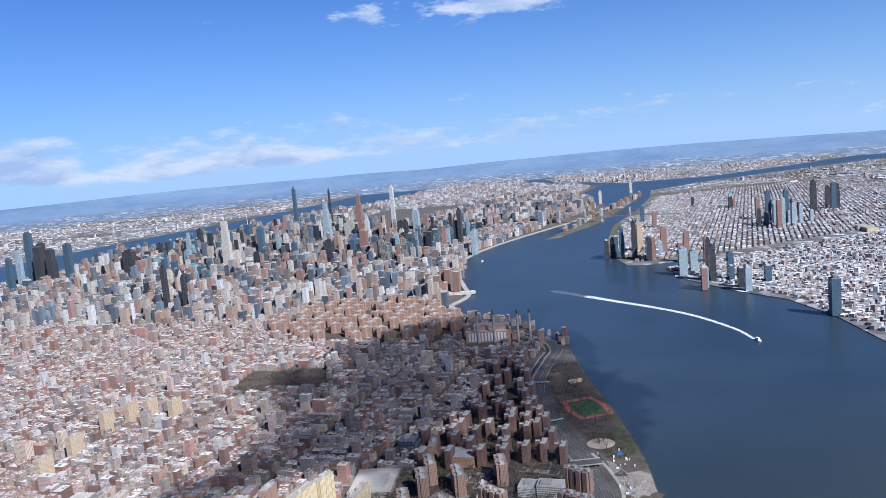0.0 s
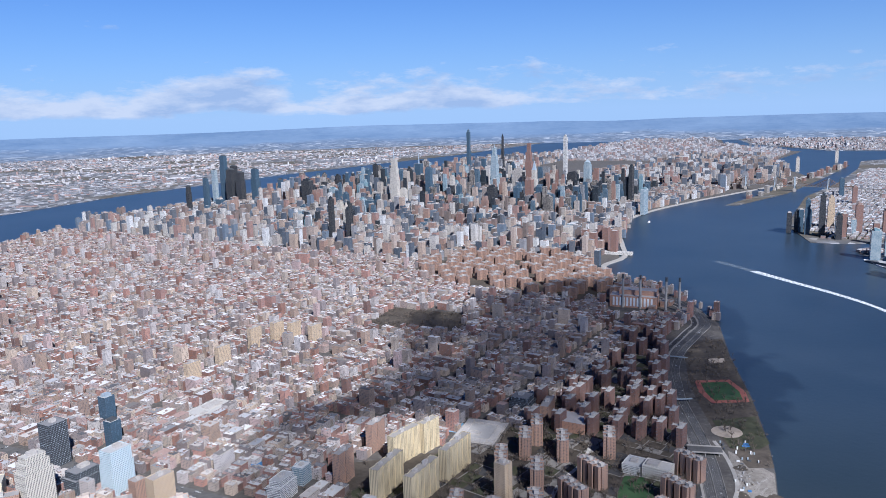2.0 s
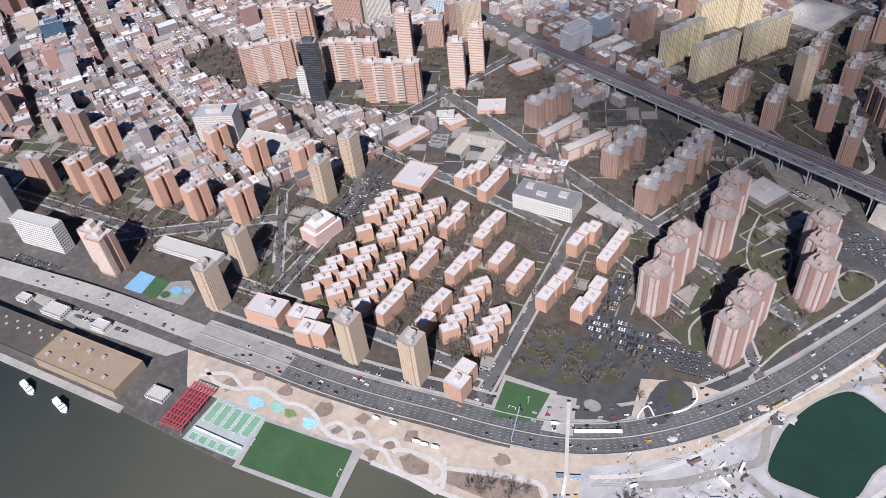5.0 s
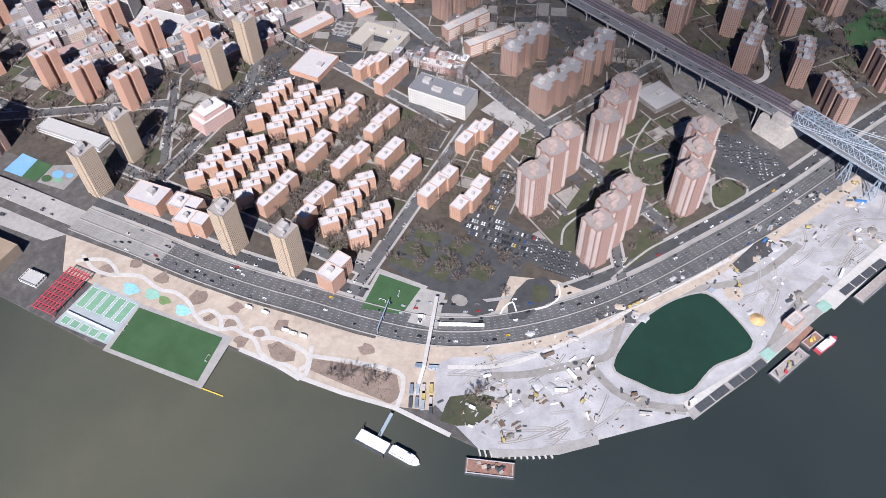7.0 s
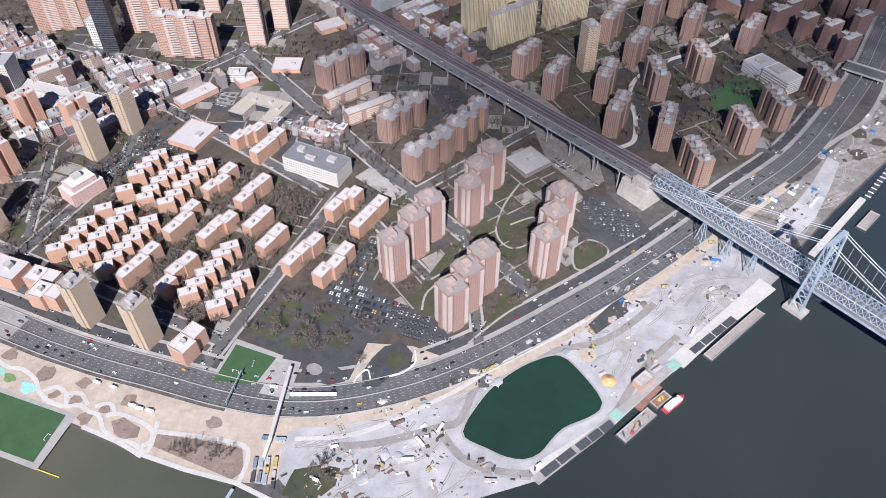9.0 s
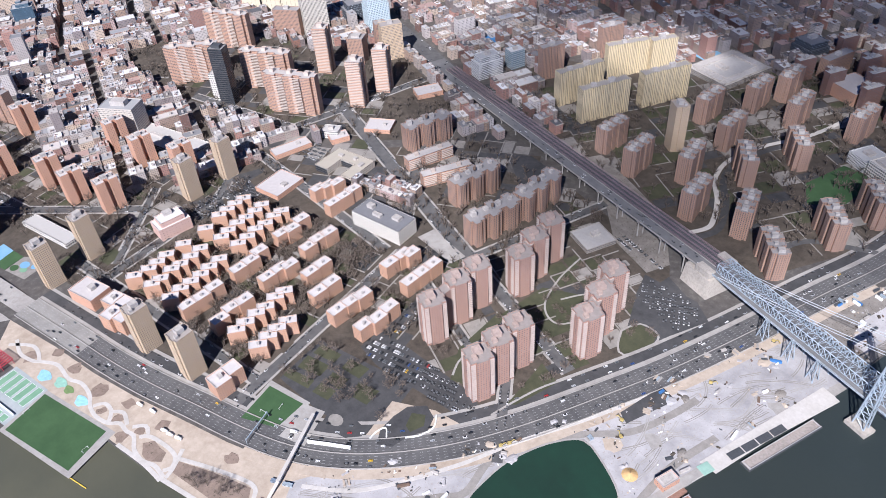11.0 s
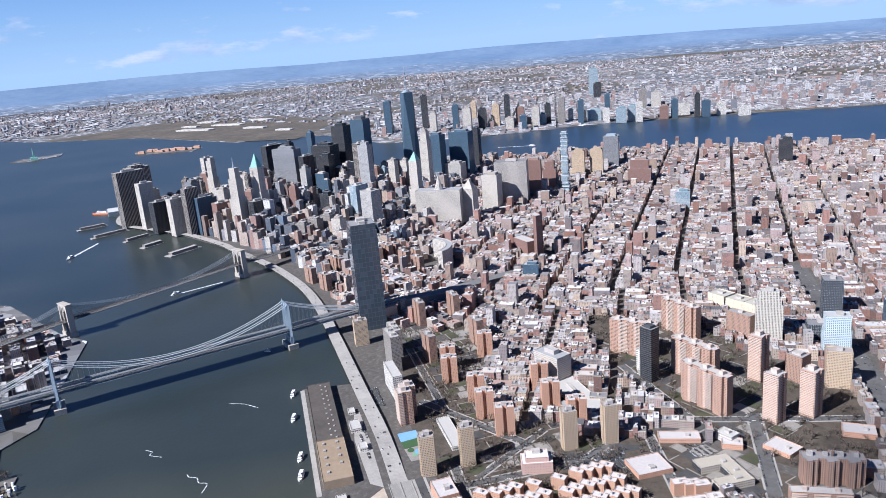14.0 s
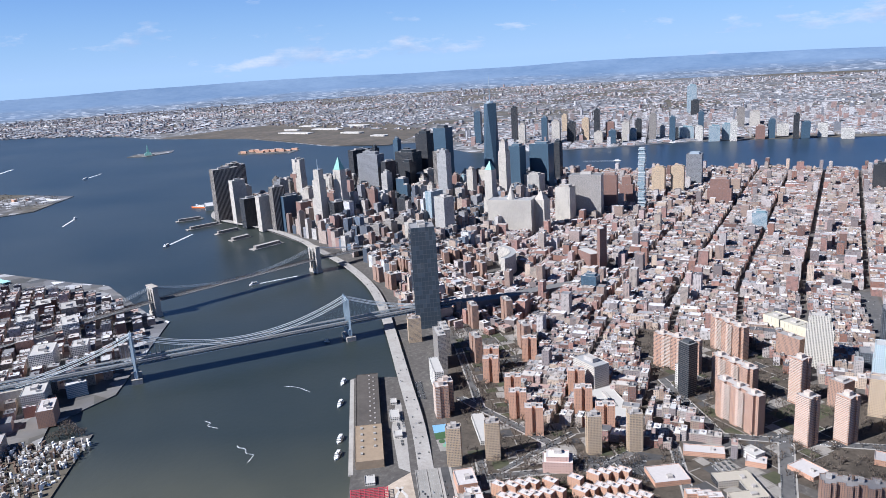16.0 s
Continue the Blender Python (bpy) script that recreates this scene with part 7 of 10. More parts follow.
single("rippled_tower", "tall rippled silver apartment tower", -2384, 26, 45, 34, 265, 36, M_SILVER, category="skyscraper")
single("white_switch_tower", "tall white slab with dark glass bands", -1985, 24, 56, 44, 160, 50, M_STONE_PALE, plant=((0, 0, 20, 12, 6),), category="skyscraper")
single("gothic_tower", "pale terracotta tower with a pointed green crown", -2187, 200, 42, 40, 215, 36, M_LIME, setbacks=((110, 0.8),), crown=('pyramid', 30, M_COPPER), category="skyscraper")
single("park_stone_tower", "tall pale stone tower among older blocks", -2529, 276, 37, 34, 275, 36, M_LIME, setbacks=((240, 0.8),), category="skyscraper")
single("blue_sheer_tower", "sheer blue glass office tower", -2798, 351, 62, 53, 226, 36, M_GLASS_BLUE, category="skyscraper")
single("teal_wide_tower", "wide teal glass office tower", -2863, 471, 99, 53, 222, 36, M_GLASS_BLUE, category="skyscraper")
single("dark_slim_tower", "slim dark glass tower among older blocks", -3015, 567, 33, 32, 205, 36, M_GLASS_DARK, category="skyscraper")
single("low_vault_block", "white vaulted low block among older blocks", -2781, 424, 84, 53, 95, 36, M_STONE_PALE, category="skyscraper")
single("municipal_block", "broad pale limestone civic block with a columned lantern", -2046, 266, 160, 60, 125, 20, M_LIME, crown=('spire', 50, M_LIME), category="skyscraper")
single("court_tower", "pale stone court tower with a pyramid roof", -2039, 373, 45, 42, 120, 36, M_LIME, crown=('pyramid', 30, M_STONE), category="skyscraper")
single("white_court_block", "white stone court block among older blocks", -2153, 475, 62, 45, 140, 36, M_LIME, category="skyscraper")
single("grid_office_slab", "wide grey gridded federal slab", -2215, 564, 122, 60, 172, 20, M_GRIDSLAB, plant=((0, 0, 40, 16, 8),), category="skyscraper")
single("brown_office_slab", "brown office slab among older blocks", -2319, 672, 64, 45, 150, 20, M_BROWN, category="skyscraper")
single("pink_stone_tower", "reddish stone stepped tower among older blocks", -2419, 766, 54, 45, 120, 25, M_BROWN, setbacks=((90, 0.7),), category="skyscraper")
single("twin_brown_slab", "brown concrete apartment slab among older blocks", -2606, 943, 54, 33, 120, 25, M_TAN, category="skyscraper")
single("twin_brown_slab", "brown concrete apartment slab among older blocks", -2606, 1025, 54, 33, 120, 25, M_TAN, category="skyscraper")
single("bow_topped_tower", "grey tower with a rounded top", -2742, 1139, 67, 51, 150, 25, M_MET_GREY, crown=('box', 8, M_STEEL), category="skyscraper")
single("red_stone_block", "dark red stepped exchange block", -2338, 1115, 90, 69, 105, 25, M_BROWN, setbacks=((70, 0.8),), category="skyscraper")
single("white_loft_block", "tall white loft block among older blocks", -1890, 1095, 48, 39, 60, 25, M_GLASS_PALE, category="skyscraper")
single("dark_river_tower", "dark glass tower by the wide river", -2420, 1787, 54, 45, 110, 28, M_GLASS_DARK, category="skyscraper")
single("slim_lime_tower", "slim limestone tower among older blocks", -2524, 136, 31, 29, 170, 36, M_LIME, category="skyscraper")
single("old_stone_tower", "old pale stone tower among older blocks", -2640, 192, 33, 32, 150, 36, M_LIME, category="skyscraper")
single("flat_iron_block", "stone office block among older blocks", -2411, 80, 48, 40, 120, 36, M_LIME, category="skyscraper")
single("stone_midtower", "stone office tower among older blocks", -2621, -344, 42, 34, 110, 36, M_LIME, category="skyscraper")
single("dark_midtower", "dark office tower among older blocks", -2393, -432, 40, 34, 130, 36, M_BROWN, category="skyscraper")
single("pale_midtower", "pale office tower among older blocks", -2379, -531, 37, 34, 150, 36, M_LIME, category="skyscraper")
single("cream_slab", "cream mid-rise slab among older blocks", -2040, -276, 48, 37, 62, 36, M_STONE_PALE, category="skyscraper")
single("grey_twin", "grey twin apartment tower among older blocks", -1965, -214, 42, 34, 75, 36, M_GREYSLAB, category="skyscraper")
single("grey_twin", "grey twin apartment tower among older blocks", -1987, -172, 40, 34, 80, 36, M_GREYSLAB, category="skyscraper")
single("grey_twin", "grey twin apartment tower among older blocks", -2019, -129, 40, 34, 85, 36, M_GREYSLAB, category="skyscraper")
single("apartment_twin", "pale apartment tower among older blocks", -1942, -92, 37, 34, 85, 36, M_LIME, category="skyscraper")
single("teal_chinatown_tower", "small teal glass tower among tenements", -1300, 416, 42, 30, 48, 30, M_GLASS_BLUE, category="skyscraper")
raise_block("slab_red", -1634, -158, 60, 46)
raise_block("slab_red", -1602, -105, 60, 46)
raise_block("slab_red", -1438, -130, 60, 46)
raise_block("slab_red", -1519, -173, 60, 46)
raise_block("slab_red", -1671, 53, 60, 46)
raise_block("slab_red", -1577, 99, 60, 46)
raise_block("slab_red", -1681, 75, 60, 46)
raise_block("slab_red", -1743, 2, 60, 46)
raise_block("slab_red", -1505, 131, 60, 46)
raise_block("slab_red", -1447, -57, 60, 46)
raise_block("tee", -1380, -9, 60, 20)
raise_block("tee", -1358, 23, 60, 20)
raise_block("tee", -1364, 46, 60, 20)
raise_block("tee", -1360, 70, 60, 20)
single("far_shore_tower", "blue glass tower on the far shore", -4719, 706, 42, 33, 185, 20, M_GLASS_BLUE, category="tower")
single("far_shore_tower", "pale stone tower on the far shore", -4679, 781, 56, 44, 159, 20, M_LIME, category="tower")
single("far_shore_tower", "dark glass tower on the far shore", -4726, 895, 56, 44, 140, 20, M_GLASS_DARK, category="tower")
single("far_shore_tower", "tan tower on the far shore", -4743, 998, 50, 40, 158, 20, M_TAN, category="tower")
single("far_shore_tower", "dark glass tower on the far shore", -4636, 1058, 39, 31, 221, 20, M_GLASS_DARK, category="tower")
single("far_shore_tower", "brown tower on the far shore", -4657, 1152, 56, 44, 132, 20, M_BROWN, category="tower")
single("far_shore_tower", "blue glass tower on the far shore", -4458, 1127, 48, 37, 95, 20, M_GLASS_BLUE, category="tower")
single("far_shore_tower", "pale stone tower on the far shore", -4538, 1235, 50, 40, 137, 20, M_LIME, category="tower")
single("far_shore_tower", "dark glass tower on the far shore", -4624, 1341, 42, 33, 140, 20, M_GLASS_DARK, category="tower")
single("far_shore_tower", "grey apartment tower on the far shore", -4576, 1426, 45, 35, 176, 20, M_GREYSLAB, category="tower")
single("far_shore_tower", "white apartment tower on the far shore", -4640, 1509, 34, 26, 87, 20, M_CREAM, category="tower")
single("far_shore_tower", "blue glass tower on the far shore", -4448, 1524, 39, 31, 161, 20, M_GLASS_BLUE, category="tower")
single("far_shore_tower", "pale green glass tower on the far shore", -4526, 1642, 98, 77, 82, 20, M_GLASS_PALE, category="tower")
single("far_shore_tower", "blue glass tower on the far shore", -4542, 1742, 36, 29, 174, 20, M_GLASS_BLUE, category="tower")
single("far_shore_tower", "white apartment tower on the far shore", -4424, 1693, 48, 37, 89, 20, M_CREAM, category="tower")
single("far_shore_tower", "pale green glass tower on the far shore", -4317, 1759, 70, 55, 100, 20, M_GLASS_PALE, category="tower")
single("far_shore_tower", "pale green glass tower on the far shore", -4339, 1843, 56, 44, 105, 20, M_GLASS_PALE, category="tower")
single("far_shore_tower", "white apartment tower on the far shore", -4259, 1862, 42, 33, 127, 20, M_CREAM, category="tower")
single("far_shore_tower", "grey apartment tower on the far shore", -5054, 2199, 56, 44, 139, 20, M_GREYSLAB, category="tower")
single("far_shore_tower", "pale stone tower on the far shore", -4998, 2282, 70, 55, 115, 20, M_LIME, category="tower")
single("far_shore_tower", "blue glass tower on the far shore", -4288, 2115, 42, 33, 122, 20, M_GLASS_BLUE, category="tower")
single("far_shore_tower", "dark glass tower on the far shore", -4188, 2227, 34, 26, 153, 20, M_GLASS_DARK, category="tower")
single("far_shore_tower", "blue glass tower on the far shore", -4188, 2287, 53, 42, 105, 20, M_GLASS_BLUE, category="tower")
single("far_shore_tower", "pale green glass tower on the far shore", -6480, 2277, 84, 66, 249, 20, M_GLASS_PALE, category="tower")
single("far_shore_tower", "dark glass tower on the far shore", -6178, 2214, 70, 55, 136, 20, M_GLASS_DARK, category="tower")
single("far_shore_tower", "blue glass tower on the far shore", -4968, 246, 50, 40, 235, 20, M_GLASS_BLUE, category="tower")
single("far_shore_tower", "dark glass tower on the far shore", -5012, 518, 42, 33, 246, 20, M_GLASS_DARK, category="tower")
single("far_shore_tower", "pale stone tower on the far shore", -4802, 554, 48, 37, 137, 20, M_LIME, category="tower")
single("far_shore_tower", "tan tower on the far shore", -5402, 945, 42, 33, 139, 20, M_TAN, category="tower")
single("far_shore_tower", "brown tower on the far shore", -4293, 2045, 56, 44, 85, 20, M_BROWN, category="tower")
single("far_shore_tower", "white apartment tower on the far shore", -4399, 2235, 70, 55, 75, 20, M_CREAM, category="tower")
single("far_shore_tower", "white apartment tower on the far shore", -4221, 2410, 56, 44, 82, 20, M_CREAM, category="tower")
single("far_shore_tower", "white apartment tower on the far shore", -4069, 2493, 70, 55, 60, 20, M_CREAM, category="tower")
single("far_shore_tower", "pale green glass tower on the far shore", -4579, 1291, 50, 40, 82, 20, M_GLASS_PALE, category="tower")
single("far_shore_tower", "pale stone tower on the far shore", -4534, 1050, 56, 44, 80, 20, M_LIME, category="tower")
single("far_shore_tower", "dark glass tower on the far shore", -4563, 1576, 42, 33, 74, 20, M_GLASS_DARK, category="tower")
# the tallest tower: a square shaft whose corners are cut to a turned square, with a mast
wt = thing("landmark_glass_tower", "very tall tapering blue glass tower with a tall mast", "skyscraper", -2896, 243, 2.5, radians(62))
a, b, lo, hi = 30.5, 30.5, 57, 417
base = [(-a, -a), (a, -a), (a, a), (-a, a)]
top = [(0, -b), (b, 0), (0, b), (-b, 0)]
part("podium", Shape().prism(base, 0, lo), wt, M_GLASS_PALE)
part("shaft", Shape().add([(x, y, lo) for x, y in base] + [(x, y, hi) for x, y in top], [(0, 1, 4), (1, 5, 4), (1, 2, 5), (2, 6, 5), (2, 3, 6), (3, 7, 6), (3, 0, 7), (0, 4, 7), (4, 5, 6, 7)]), wt, M_GLASS_BLUE)
part("mast", Shape().rod((0, 0, hi), (0, 0, 541), 2.6, 0.5, 8), wt, M_STEEL)
part("mast_ring", Shape().rod((0, 0, hi), (0, 0, hi + 8), 15, 15, 16, caps=True), wt, M_STEEL)
keep_out(rect(-2896, 243, 80, 80))
# stacked tower of shifted floors
jt = thing("stacked_tower", "slim glass tower of shifted stacked floors", "skyscraper", -2293, 795, 2.5, radians(65))
r_j = random.Random(5)
for k in range(17):
    part("stacked_floor", Shape().box(r_j.uniform(-2.5, 2.5), r_j.uniform(-2.5, 2.5), 24 + r_j.uniform(-3, 4), 24 + r_j.uniform(-3, 4), k * 14.7, (k + 1) * 14.7, 0), jt, M_GLASS_PALE)
    part("slab", Shape().box(0, 0, 29, 29, k * 14.7 + 6, k * 14.7 + 6.8, 0, bottom=True), jt, M_WHITE)
keep_out(rect(-2293, 795, 40, 40))
# the brown curved housing tower
cf = thing("curved_brown_tower", "tall curved dark-red brick apartment tower", "apartment block", -1520, 490, 2.5)
arc = [(38 * math.cos(t), 38 * math.sin(t)) for t in [radians(200 + k * 12) for k in range(9)]] + [(20 * math.cos(t), 20 * math.sin(t)) for t in [radians(296 - k * 12) for k in range(9)]]
part("tower", Shape().prism(move(arc, 20, 20), 0, 128), cf, M_BROWN)
part("low_wing", Shape().roofed(rect(-30, -35, 80, 34, radians(20)), 0, 48, 1, 0.6), cf, M_BROWN)
part("stair_tower", Shape().box(6, 2, 12, 10, 0, 134, radians(30)), cf, M_BROWN)
keep_out(rect(-1520, 490, 120, 110))
# curved civic slab
cs = thing("curved_stone_block", "long curved pale brick apartment block", "apartment block", -1560, 190, 2.5)
part("body", Shape().roofed([(110 * math.cos(t), 110 * math.sin(t) - 60) for t in [radians(40 + k * 11) for k in range(10)]] + [(92 * math.cos(t), 92 * math.sin(t) - 60) for t in [radians(139 - k * 11) for k in range(10)]], 0, 58, 1.2, 0.6), cs, M_LIME)
keep_out(rect(-1560, 210, 220, 100))


def downtown(x, y, r):
    d = math.hypot((x + 2450) / 700, (y + 250) / 800)
    return r.uniform(22, 50) + max(0, 1.1 - d) * r.choice((10, 30, 60, 90, 120)) * r.uniform(0.5, 1.1)


FIDI = [(-3050, -1040), (-2690, -1000), (-2360, -670), (-2110, -480), (-1760, -240), (-1560, -160), (-1900, 200), (-2250, 250), (-3300, 700), (-3360, -300)]
CITYHALL = [(-1560, -150), (-1130, -60), (-1000, 180), (-1500, 150), (-1900, 200)]

# the wall of towers behind the riverside viaduct, each with its own width and height
SHORE_ROW = ((-2586, -930, 175, 227, M_STRIPED, "huge brown office block with vertical piers by the harbour"), (-2484, -849, 88, 188, M_LIME, "pale stone slab tower by the harbour"), (-2398, -778, 113, 124, M_GLASS_DARK, "broad dark glass block by the river"), (-2315, -700, 85, 143, M_LIME, "cream stepped tower facing the river"), (-2289, -637, 81, 180, M_STRIPED, "slim grey ribbed tower near the river"), (-2292, -596, 94, 142, M_GLASS_BLUE, "blue glass tower near the river"), (-2237, -520, 87, 124, M_BROWN, "red-brown office tower near the river"), (-2197, -454, 121, 143, M_STRIPED, "wide grey ribbed office block"), (-2184, -380, 95, 126, M_GLASS_DARK, "dark office tower near the bridge"),
             (-2124, -288, 77, 67, M_TAN, "cream low tower near the bridge"), (-2109, -224, 85, 79, M_BROWN, "tan apartment slab near the bridge"), (-2022, -132, 71, 82, M_BROWN, "brown apartment slab near the bridge"), (-2117, -10, 86, 157, M_GLASS_PALE, "pale green-white tower with a blank flank"), (-3033, -698, 80, 196, M_LIME, "white stepped stone tower downtown"), (-2957, -384, 150, 233, M_GLASS_DARK, "wide dark metal office slab downtown"), (-2919, -264, 80, 136, M_STONE_PALE, "white office slab downtown"), (-2586, -228, 67, 97, M_STONE_PALE, "small white tower downtown"), (-2544, -211, 80, 222, M_GLASS_DARK, "tall dark glass tower downtown"), (-2611, -122, 80, 213, M_GLASS_BLUE, "tall blue glass tower downtown"), (-2552, 15, 90, 251, M_STRIPED, "tall rippled grey tower near the bridge"), (-2726, -45, 66, 150, M_LIME, "pale stone tower downtown"))
for x, y, wd, h, m, lab in SHORE_ROW:
    if is_free(x - 18, y - 4):
        single("harbour_tower", lab, x - 18, y - 4, min(42, wd * 0.42), wd * 0.66, h, 50, m, category="skyscraper", plant=((0, 0, 10, wd * 0.3, 6),))

# many further towers round the southern tip
r_f = random.Random(88)
LOWER = [(-2930, -1000), (-2690, -960), (-2360, -640), (-2110, -440), (-1960, -300), (-2150, -60), (-2500, 150), (-3000, 350), (-3300, -200)]
SOUTH = ((M_BROWN, "brown brick office tower downtown"), (M_GLASS_DARK, "dark glass office tower downtown"), (M_LIME, "pale stone setback tower downtown"), (M_GLASS_BLUE, "blue glass tower near the harbour"), (M_STRIPED, "grey office tower with vertical piers downtown"), (M_GLASS_PALE, "pale glass apartment tower downtown"))
placed = 0
while placed < 70:
    x, y = r_f.uniform(-3300, -1900), r_f.uniform(-1000, 350)
    if not inside(x, y, LOWER) or not is_free(x, y):
        continue
    d = math.hypot((x + 2550) / 620, (y + 420) / 620)
    h = r_f.uniform(85, 185) * max(0.5, 1.15 - d * 0.5)
    m, lab = SOUTH[r_f.choice((0, 0, 1, 1, 1, 2, 2, 2, 3, 4, 4, 5))]
    w = r_f.uniform(30, 52)
    single("harbour_tower", lab, x, y, w, w * r_f.uniform(0.6, 0.95), round(h), r_f.choice((36, 32, 40, 44)), m, category="skyscraper", setbacks=((h * r_f.uniform(0.5, 0.85), r_f.uniform(0.6, 0.88)),) if r_f.random() < 0.55 else (), crown=("box", r_f.uniform(4, 9), M_BULK) if r_f.random() < 0.4 else None)
    placed += 1

# ---------------------------------------------------------------- the northern towers
single("pencil_tower", "very slim pale concrete-grid tower", 605, 5619, 28, 28, 424, 299, facade("pale_grid_pencil", [(0.72, 0.71, 0.68)], [(0.6, 0.6, 0.6)], 4.6, 4.6, (0.18, 0.82), (0.18, 0.82)), category="skyscraper")
single("feathered_pencil_tower", "very slim tall stepped dark glass tower", 122, 5974, 20, 26, 430, 299, M_GLASS_DARK, setbacks=((250, 0.85), (330, 0.65)), category="skyscraper")
single("park_glass_tower", "very tall slim grey glass tower", -165, 6119, 28, 30, 470, 299, M_GLASS_BLUE, setbacks=((300, 0.86),), category="skyscraper")
single("bronze_stepped_tower", "tall bronze stepped tower under construction", 287, 4990, 60, 50, 410, 299, M_BROWN, setbacks=((180, 0.8), (280, 0.62), (350, 0.42)), category="skyscraper", crown=("spire", 24, M_STEEL_DARK))
single("tapering_glass_tower", "tall tapering pale glass tower with pointed top", 42, 4664, 50, 48, 400, 299, M_GLASS_PALE, setbacks=((190, 0.86), (290, 0.7), (350, 0.5)), category="skyscraper", crown=("spire", 30, M_STEEL))
single("stone_mast_tower", "famous tall limestone setback tower with a mast", -565, 4153, 70, 44, 375, 299, M_LIME, setbacks=((90, 0.72), (250, 0.62), (320, 0.5)), category="skyscraper", crown=("spire", 66, M_STEEL))
single("wide_grey_slab", "broad pale grey office slab over the station", 202, 4709, 86, 40, 246, 299, M_GRIDSLAB, category="skyscraper")
single("steel_crowned_tower", "silver stepped tower with a tapering steel crown", 295, 4509, 36, 36, 260, 299, M_LIME, setbacks=((200, 0.75),), category="skyscraper", crown=("pyramid", 58, M_STEEL))
single("faceted_glass_tower", "tall blue faceted glass tower with a spire", -489, 4942, 52, 48, 290, 299, M_GLASS_BLUE, setbacks=((220, 0.85),), category="skyscraper", crown=("spire", 76, M_STEEL))
single("dark_penn_block", "broad black glass office block", -1180, 4475, 72, 40, 229, 299, M_GLASS_DARK, category="skyscraper")
single("sloped_top_tower", "pale tower with a sloped roof", 734, 5275, 46, 46, 250, 299, M_GLASS_PALE, setbacks=((230, 0.8),), category="skyscraper", crown=("pyramid", 20, M_STEEL))
single("black_river_tower", "slim black glass tower near the river", 928, 4597, 24, 42, 262, 299, M_GLASS_DARK, category="skyscraper")
single("assembly_slab", "white-edged green glass slab on the river bank", 935, 4215, 22, 84, 154, 299, M_GLASS_PALE, category="skyscraper")
single("clock_tower_white", "white stone tower with pointed top", -717, 3365, 26, 28, 170, 299, M_LIME, category="skyscraper", crown=("pyramid", 42, M_STONE))
single("dark_square_tower", "slim dark bronze glass tower", -780, 3300, 22, 22, 236, 299, M_GLASS_DARK, category="skyscraper")
single("slim_square_tower", "slim dark glass tower beside the park", -690, 3260, 18, 18, 188, 299, M_GLASS_DARK, category="skyscraper")
for x, y, h, w, m, lab in ((-1830, 4764, 387, 46, M_GLASS_BLUE, "tall angular blue glass tower at the rail yards"), (-1800, 4880, 308, 48, M_GLASS_DARK, "tall dark glass tower at the rail yards"), (-1740, 4640, 300, 60, M_GLASS_DARK, "massive dark glass tower at the rail yards"), (-1650, 4560, 285, 50, M_GLASS_DARK, "dark glass office tower by the rail yards"), (-1560, 4600, 303, 48, M_GLASS_BLUE, "tall blue glass tower near the rail yards"), (-1940, 4700, 240, 36, M_GLASS_BLUE, "blue glass tower near the wide river"), (-2010, 4560, 200, 30, M_GLASS_DARK, "dark tower near the wide river"), (-1950, 4900, 280, 36, M_GLASS_PALE, "pale glass tower near the wide river"), (-1420, 4700, 220, 34, M_GLASS_BLUE, "blue glass apartment tower west of midtown"), (-1350, 4850, 210, 34, M_GLASS_DARK, "dark glass tower west of midtown")):
    single("yards_tower", lab, x, y, w, w * 0.8, h, 299, m, category="skyscraper", setbacks=((h * 0.8, 0.85),), crown=("box", 8, M_STEEL_DARK))

# many further towers of the middle island
r_m = random.Random(21)
MATS = ((M_GLASS_DARK, "dark glass office tower in the dense centre"), (M_GLASS_BLUE, "blue glass tower in the dense centre"), (M_LIME, "pale stone setback tower in the dense centre"), (M_GLASS_PALE, "pale glass tower in the dense centre"), (M_BROWN, "brown brick tower in the dense centre"), (M_STRIPED, "grey tower with vertical piers in the centre"), (M_MET_GREY, "grey metal tower in the dense centre"))
placed = 0
rest_m = Shape()
while placed < 1150:
    u, v = r_m.uniform(-1250, 1200), r_m.uniform(-1900, 1500)
    x, y = -330 + u * 0.875 + v * 0.485, 4850 - u * 0.485 + v * 0.875
    if v < -700 and r_m.random() < 0.45 or not is_free(x, y) or x > 900 + (y - 4300) * 0.8 or x < -2100:
        continue
    k = 1.08 - abs(u) / 3600 - max(0, -v - 350) / 1500 - max(0, v - 700) / 1500
    h = r_m.choice((120, 145, 165, 185, 200, 215, 240, 270)) * r_m.uniform(0.85, 1.1) * k
    mk = r_m.choice((0, 0, 0, 1, 1, 1, 2, 3, 4, 4, 5, 6))
    m, lab = MATS[mk]
    w = r_m.uniform(28, 54) if placed < 290 else r_m.uniform(20, 40)
    d = w * r_m.uniform(0.6, 1.0)
    if placed < 290:
        single("midtown_tower", lab, x, y, w, d, round(h), 299, m, category="skyscraper", setbacks=((h * r_m.uniform(0.5, 0.85), r_m.uniform(0.65, 0.9)),) if r_m.random() < 0.6 else (), crown=("box", r_m.uniform(4, 10), M_BULK) if r_m.random() < 0.35 else None)
    else:
        keep_out(rect(x, y, w, d, radians(151)))
        q = r_m.uniform(0.55, 1.0)
        rest_m.roofed(rect(x, y, w, d, radians(151)), 2.4, h * q, 1.2, 0.6, mk)
        rest_m.roofed(rect(x, y, w * 0.8, d * 0.8, radians(151)), h * q - 1.5, h, 1.2, 0.6, mk)
    placed += 1
